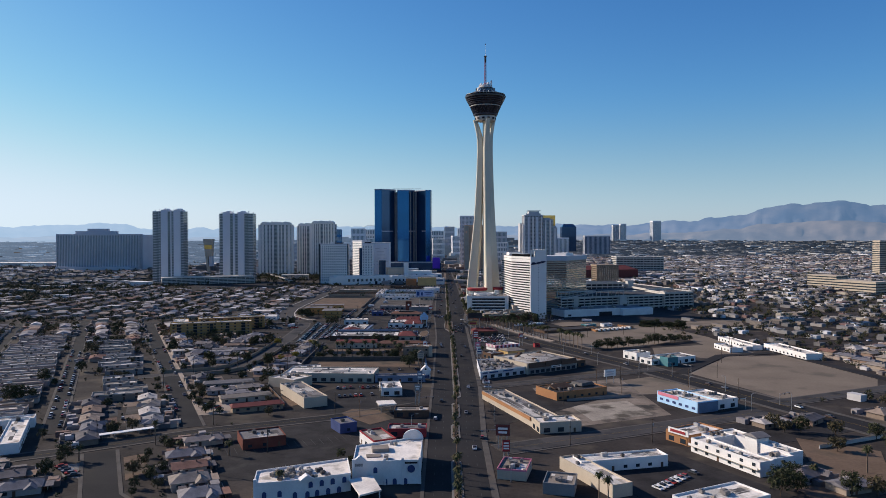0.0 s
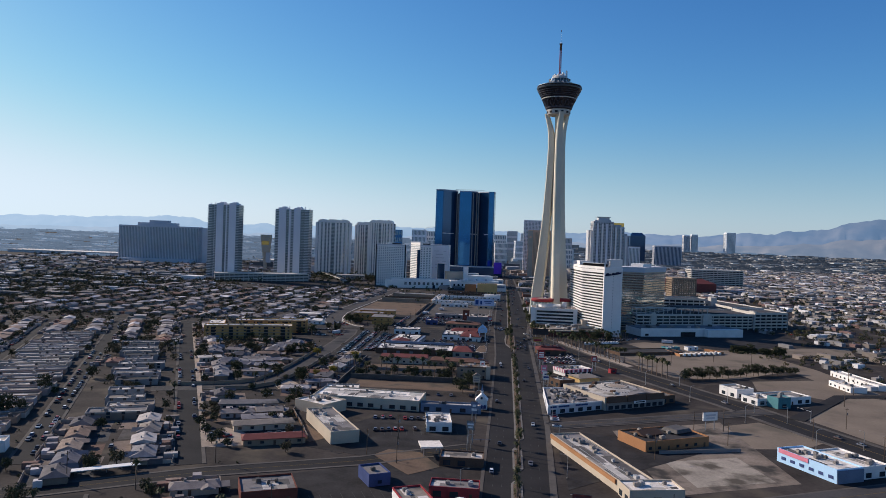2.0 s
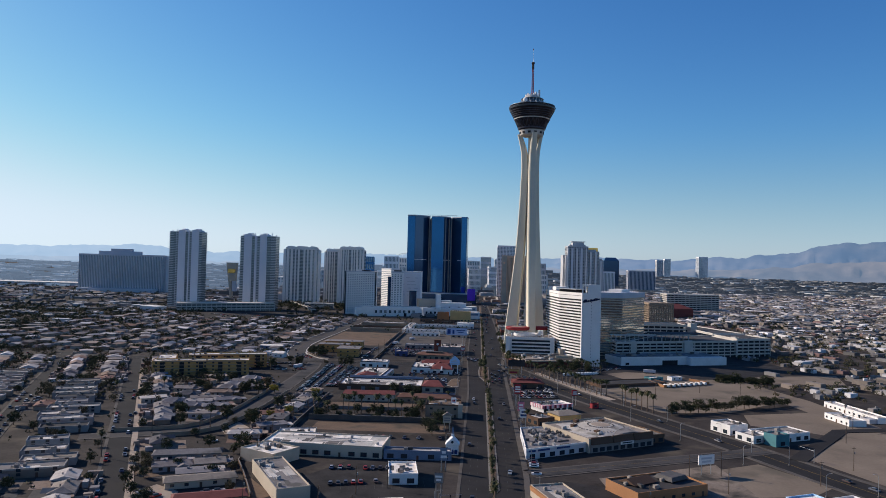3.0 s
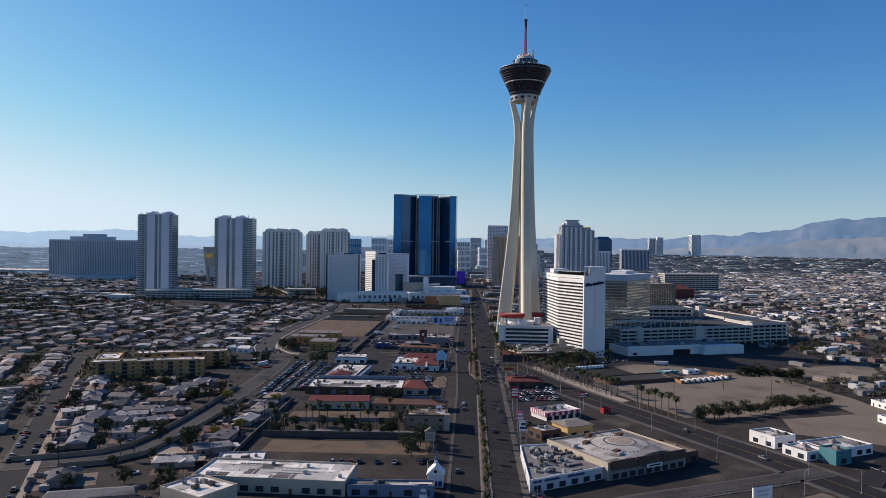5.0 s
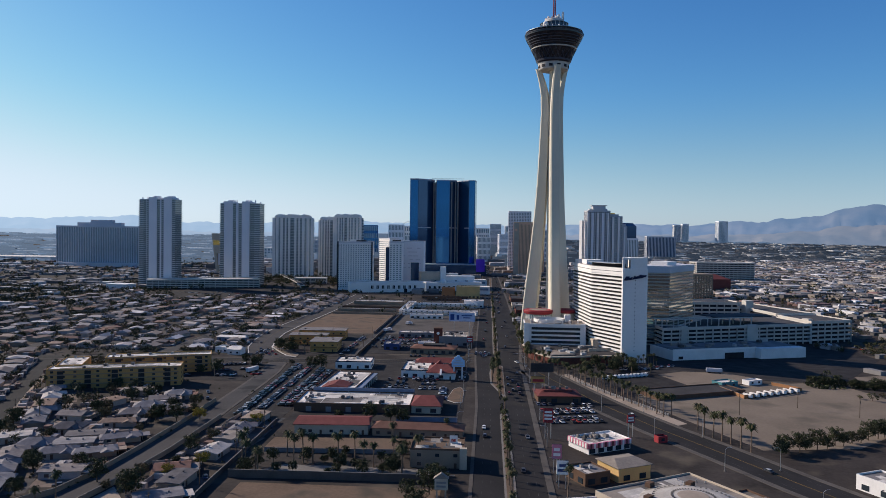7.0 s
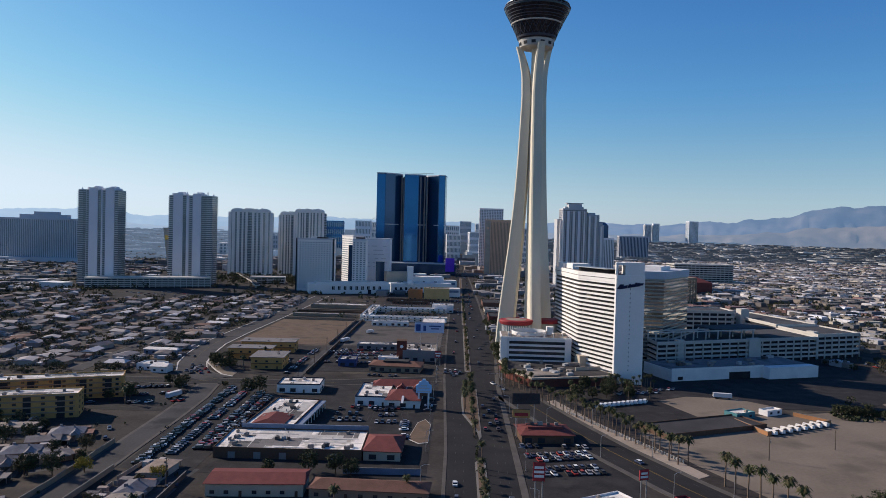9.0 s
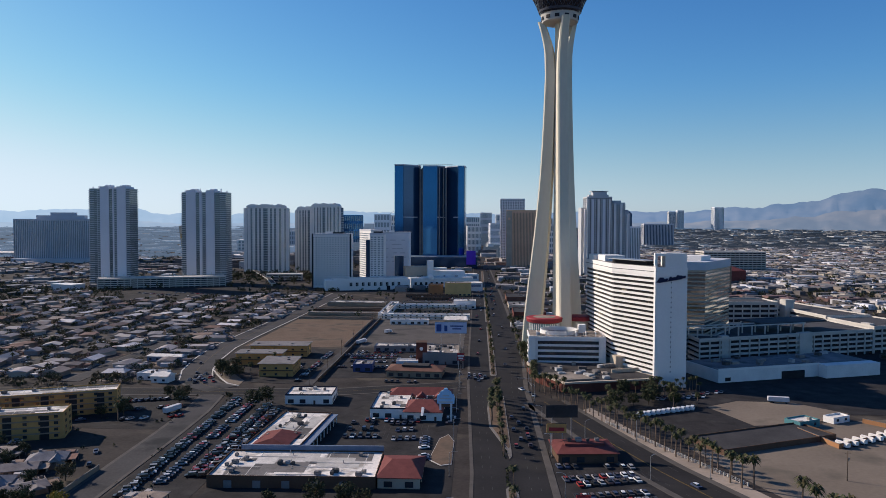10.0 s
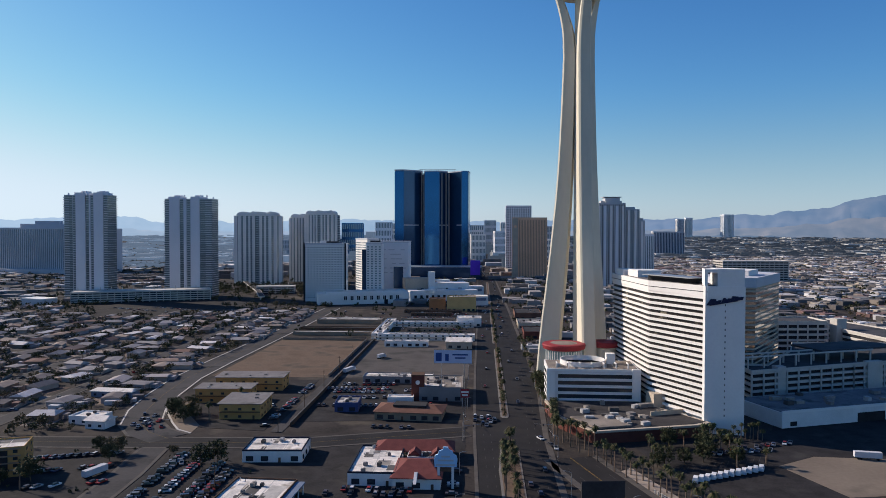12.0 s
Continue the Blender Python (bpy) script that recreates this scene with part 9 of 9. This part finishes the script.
def roadside_sign(x, y, z, w, h, material, label, yaw=0, bars=2, bar_mat=None, double=True):
    t = thing("roadside_sign", x, y, 0, yaw, label, "sign")
    for dx in ((-w * 0.3, w * 0.3) if double else (0,)):
        part("post", Mesh().tube((dx, 0, 0), (dx, 0, z), 0.22, 0.2, 6), STEEL, t)
    part("panel", Mesh().box(0, 0, z, w, 0.6, h), material, t)
    part("rim", Mesh().box(0, 0.05, z - 0.12, w + 0.3, 0.4, 0.14).box(0, 0.05, z + h, w + 0.3, 0.4, 0.14), DARK, t)
    for i in range(bars):
        part("text_bar", Mesh().box(0, -0.34, z + h * (0.2 + 0.7 * i / max(bars, 1)), w * spread(0.55, 0.85), 0.1, h * 0.4 / max(bars, 1)), bar_mat or WHITE_PANEL, t)
    return t


BOARD_BLUE = mat("billboard_blue_print", (0.035, 0.07, 0.22), 0.7, 0.1, 0.3, 2.0)
BOARD_PALE = mat("billboard_pale_print", (0.42, 0.5, 0.66), 0.7, 0.1, 0.2, 2.0)
t = roadside_sign(-24, 933, 20.4, 23, 8, BOARD_PALE, "wide pale blue billboard on a tall post over a shop", 0, 0)
part("emblem", Mesh().box(-8.6, -0.34, 21.6, 3.6, 0.1, 5.2), BOARD_BLUE, t, "dark blue plain emblem")
part("picture_block", Mesh().box(-3.6, -0.34, 21.8, 2.2, 0.1, 4.2), BOARD_BLUE, t, "dark plain picture block")
part("text_bar", Mesh().box(4.4, -0.34, 25.2, 9.5, 0.1, 0.9), BOARD_BLUE, t)
part("text_bar", Mesh().box(4.4, -0.34, 23.2, 6.5, 0.1, 0.9), BOARD_BLUE, t)
roadside_sign(111.5, 482, 5, 9.5, 4.6, WHITE_PANEL, "white billboard with faded lettering bars", 25, 2, HOTEL_GREY)
roadside_sign(30, 727, 9.2, 8.5, 4.0, YELLOW, "yellow diner sign on a tall post", 0, 1, REDPAINT)
roadside_sign(32.4, 729, 15.5, 14, 5.2, ROOF_D, "dark weathered back of a billboard", 5, 0)
roadside_sign(28.5, 590, 6, 4, 6, PINK, "pink roadside motel sign", 0, 2)
roadside_sign(29, 572, 5.5, 4.5, 5.5, WHITE_PANEL, "white oval-like roadside sign", 0, 2, BLUEPAINT)
roadside_sign(29, 640, 8, 4.5, 7, REDPAINT, "red framed roadside sign", 0, 3)
roadside_sign(70, 648, 7, 4, 4, REDPAINT, "red shop sign on a post", 20, 2)
roadside_sign(28, 336, 6, 6.5, 5, MAROON, "dark red billboard panel", -8, 2)
roadside_sign(28, 318, 4, 3.2, 5, REDPAINT, "red stacked roadside sign", 0, 3)
roadside_sign(-15, 470, 5, 3.4, 6, DUSTBLUE, "blue roadside pole sign", 0, 2)
roadside_sign(-15, 602, 5, 3.4, 6, WHITE_PANEL, "white roadside motel sign", 0, 2, REDPAINT)
roadside_sign(-16, 905, 6, 5, 5, REDPAINT, "red shop sign beside the boulevard", 0, 2)
roadside_sign(-15, 428, 7, 3.5, 4, GREYWALL, "grey frame sign on tall posts", 0, 2)
# fence beside the palm avenue
t = thing("fence", 0, 0, 0, 0, "low white-capped fence along the resort edge", "fence")
fx, fy = (100 - 62), (690 - 800)
post = Mesh().box(0, 0, 0, 0.4, 0.4, 1.6).data("post", CONC_LIGHT)
for i in range(46):
    k = i / 45
    shift(part("post", post, None, t), 60 + 39 * k, 776 - 84 * k, 0)
part("rail", Mesh().tube((60, 776, 1.3), (99, 692, 1.3), 0.09).tube((60, 776, 0.7), (99, 692, 0.7), 0.09), STEEL, t)
# parking stall lines
lines = Mesh()
for x0, y0, x1, y1, yw, n in ((-68, 751, -50, 752, 90, 7), (-48, 749, -32, 750, 90, 6), (-70, 762, -30, 763, 90, 14), (32, 700, 64, 701, 100, 11), (-96, 934, -62, 934, 90, 12), (66, 800, 118, 822, 65, 17), (-100, 330, -60, 348, 114, 12), (-60, 440, -24, 448, 100, 11), (-56, 350, -30, 362, 114, 9)):
    for i in range(n):
        k = i / (n - 1)
        lines.box(x0 + (x1 - x0) * k + 1.5, y0 + (y1 - y0) * k, 0.0, 10, 0.14, 0.085, yw)
stuff("stall_lines", lines, PAINT_W, "worn white parking stall lines", "road marking")
zeb = Mesh()
for cx, cy, yw, n, sp in ((62, 352, 25, 9, 1.3), (100, 372, 25, 9, 1.3), (-178, 836, 20, 10, 1.5), (-16, 860, 80, 8, 1.6)):
    c, s = math.cos(radians(yw)), math.sin(radians(yw))
    for i in range(n):
        u = (i - n / 2) * sp
        zeb.box(cx + u * c, cy + u * s, 0.0, 0.6, 3, 0.2, yw)
stuff("crossing_stripes", zeb, PAINT_W, "white zebra crossing stripes", "road marking")

# ---------------------------------------------------------------- the city beyond
random.seed(88)


def sprawl(m, n, x0, x1, y0, y1, lo, hi, tall, yaw, cone=0.75, gap=2):
    done = 0
    for _ in range(n * 3):
        x, y = spread(x0, x1), spread(y0, y1)
        if abs(x) > y * cone + 60 or taken(x, y, gap):
            continue
        k = 0.6 + y / 2600
        L, W, h = spread(lo, hi) * k, spread(lo, hi) * 0.6 * k, spread(3, tall)
        z = height(x, y)
        m.box(x, y, z - 3, L, W, h + 3, yaw + random.choice((0, 90)) + spread(-3, 3))
        if random.random() < 0.4:
            m.box(x + spread(-L, L) * 0.25, y, z + h, L * 0.2, W * 0.25, spread(0.8, 2))
        done += 1
        if done >= n:
            break


pale, dim, hazy = Mesh(), Mesh(), Mesh()
sprawl(pale, 330, 290, 1000, 560, 1400, 8, 19, 4.5, GRID, 0.8)
sprawl(pale, 1700, 260, 1700, 1250, 2300, 9, 25, 6, 12)
sprawl(pale, 2600, 330, 2400, 2100, 3000, 10, 34, 7, 5)
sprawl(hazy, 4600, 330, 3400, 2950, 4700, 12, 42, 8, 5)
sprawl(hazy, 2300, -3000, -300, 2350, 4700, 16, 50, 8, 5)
sprawl(dim, 70, 34, 240, 1080, 1450, 9, 20, 6, 0, 0.75, 4)
sprawl(pale, 60, 34, 240, 1080, 1450, 9, 20, 5, 0, 0.75, 4)
sprawl(dim, 150, -180, 240, 1460, 2000, 12, 28, 8, 0, 0.75, 5)
sprawl(dim, 420, -1400, -560, 900, 2100, 12, 26, 5, 5, 0.8)
sprawl(dim, 300, -700, 300, 1960, 2700, 18, 46, 18, 5, 0.75, 6)
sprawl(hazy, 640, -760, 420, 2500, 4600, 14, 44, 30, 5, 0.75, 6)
sprawl(pale, 300, -1500, -600, 1450, 2400, 12, 30, 5, 5, 0.8)
sprawl(dim, 2000, 300, 2600, 1500, 3000, 12, 36, 6, 5)
sprawl(dim, 420, 215, 900, 420, 1300, 7, 16, 4, GRID, 0.8)
stuff("industrial_roofs", pale, SHEDS, "pale flat roofs of warehouses out towards the horizon", "buildings")
stuff("town_blocks", dim, TOWNS, "grey-brown low buildings out towards the horizon", "buildings")
# horizon haze is added to the roofs as bluish emission, strongest to the left
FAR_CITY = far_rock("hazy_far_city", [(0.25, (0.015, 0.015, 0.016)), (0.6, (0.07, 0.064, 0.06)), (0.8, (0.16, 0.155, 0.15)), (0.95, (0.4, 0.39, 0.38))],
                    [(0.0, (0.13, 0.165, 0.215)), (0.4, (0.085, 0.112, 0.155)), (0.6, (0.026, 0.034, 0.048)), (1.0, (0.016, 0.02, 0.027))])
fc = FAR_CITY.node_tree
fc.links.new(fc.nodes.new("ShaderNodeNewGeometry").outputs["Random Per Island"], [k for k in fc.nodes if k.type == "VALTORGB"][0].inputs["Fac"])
structure("backdrop", hazy, FAR_CITY, "far city roofs tinted with painted haze along the horizon", "distant city")
t = thing("long_white_roof", -1330, 2380, 0, 2, "very long low white convention hall roof", "hall")
part("body", Mesh().box(0, 0, 0, 620, 90, 12), HOTEL_GREY, t)
part("roof", Mesh().box(0, 0, 12, 624, 94, 2), ROOF_W, t)
t = thing("long_white_roof", -660, 2340, 0, 2, "long low white convention hall roof", "hall")
part("body", Mesh().box(0, 0, 0, 240, 60, 10), HOTEL_GREY, t)
part("roof", Mesh().box(0, 0, 10, 244, 64, 2), ROOF_W, t)
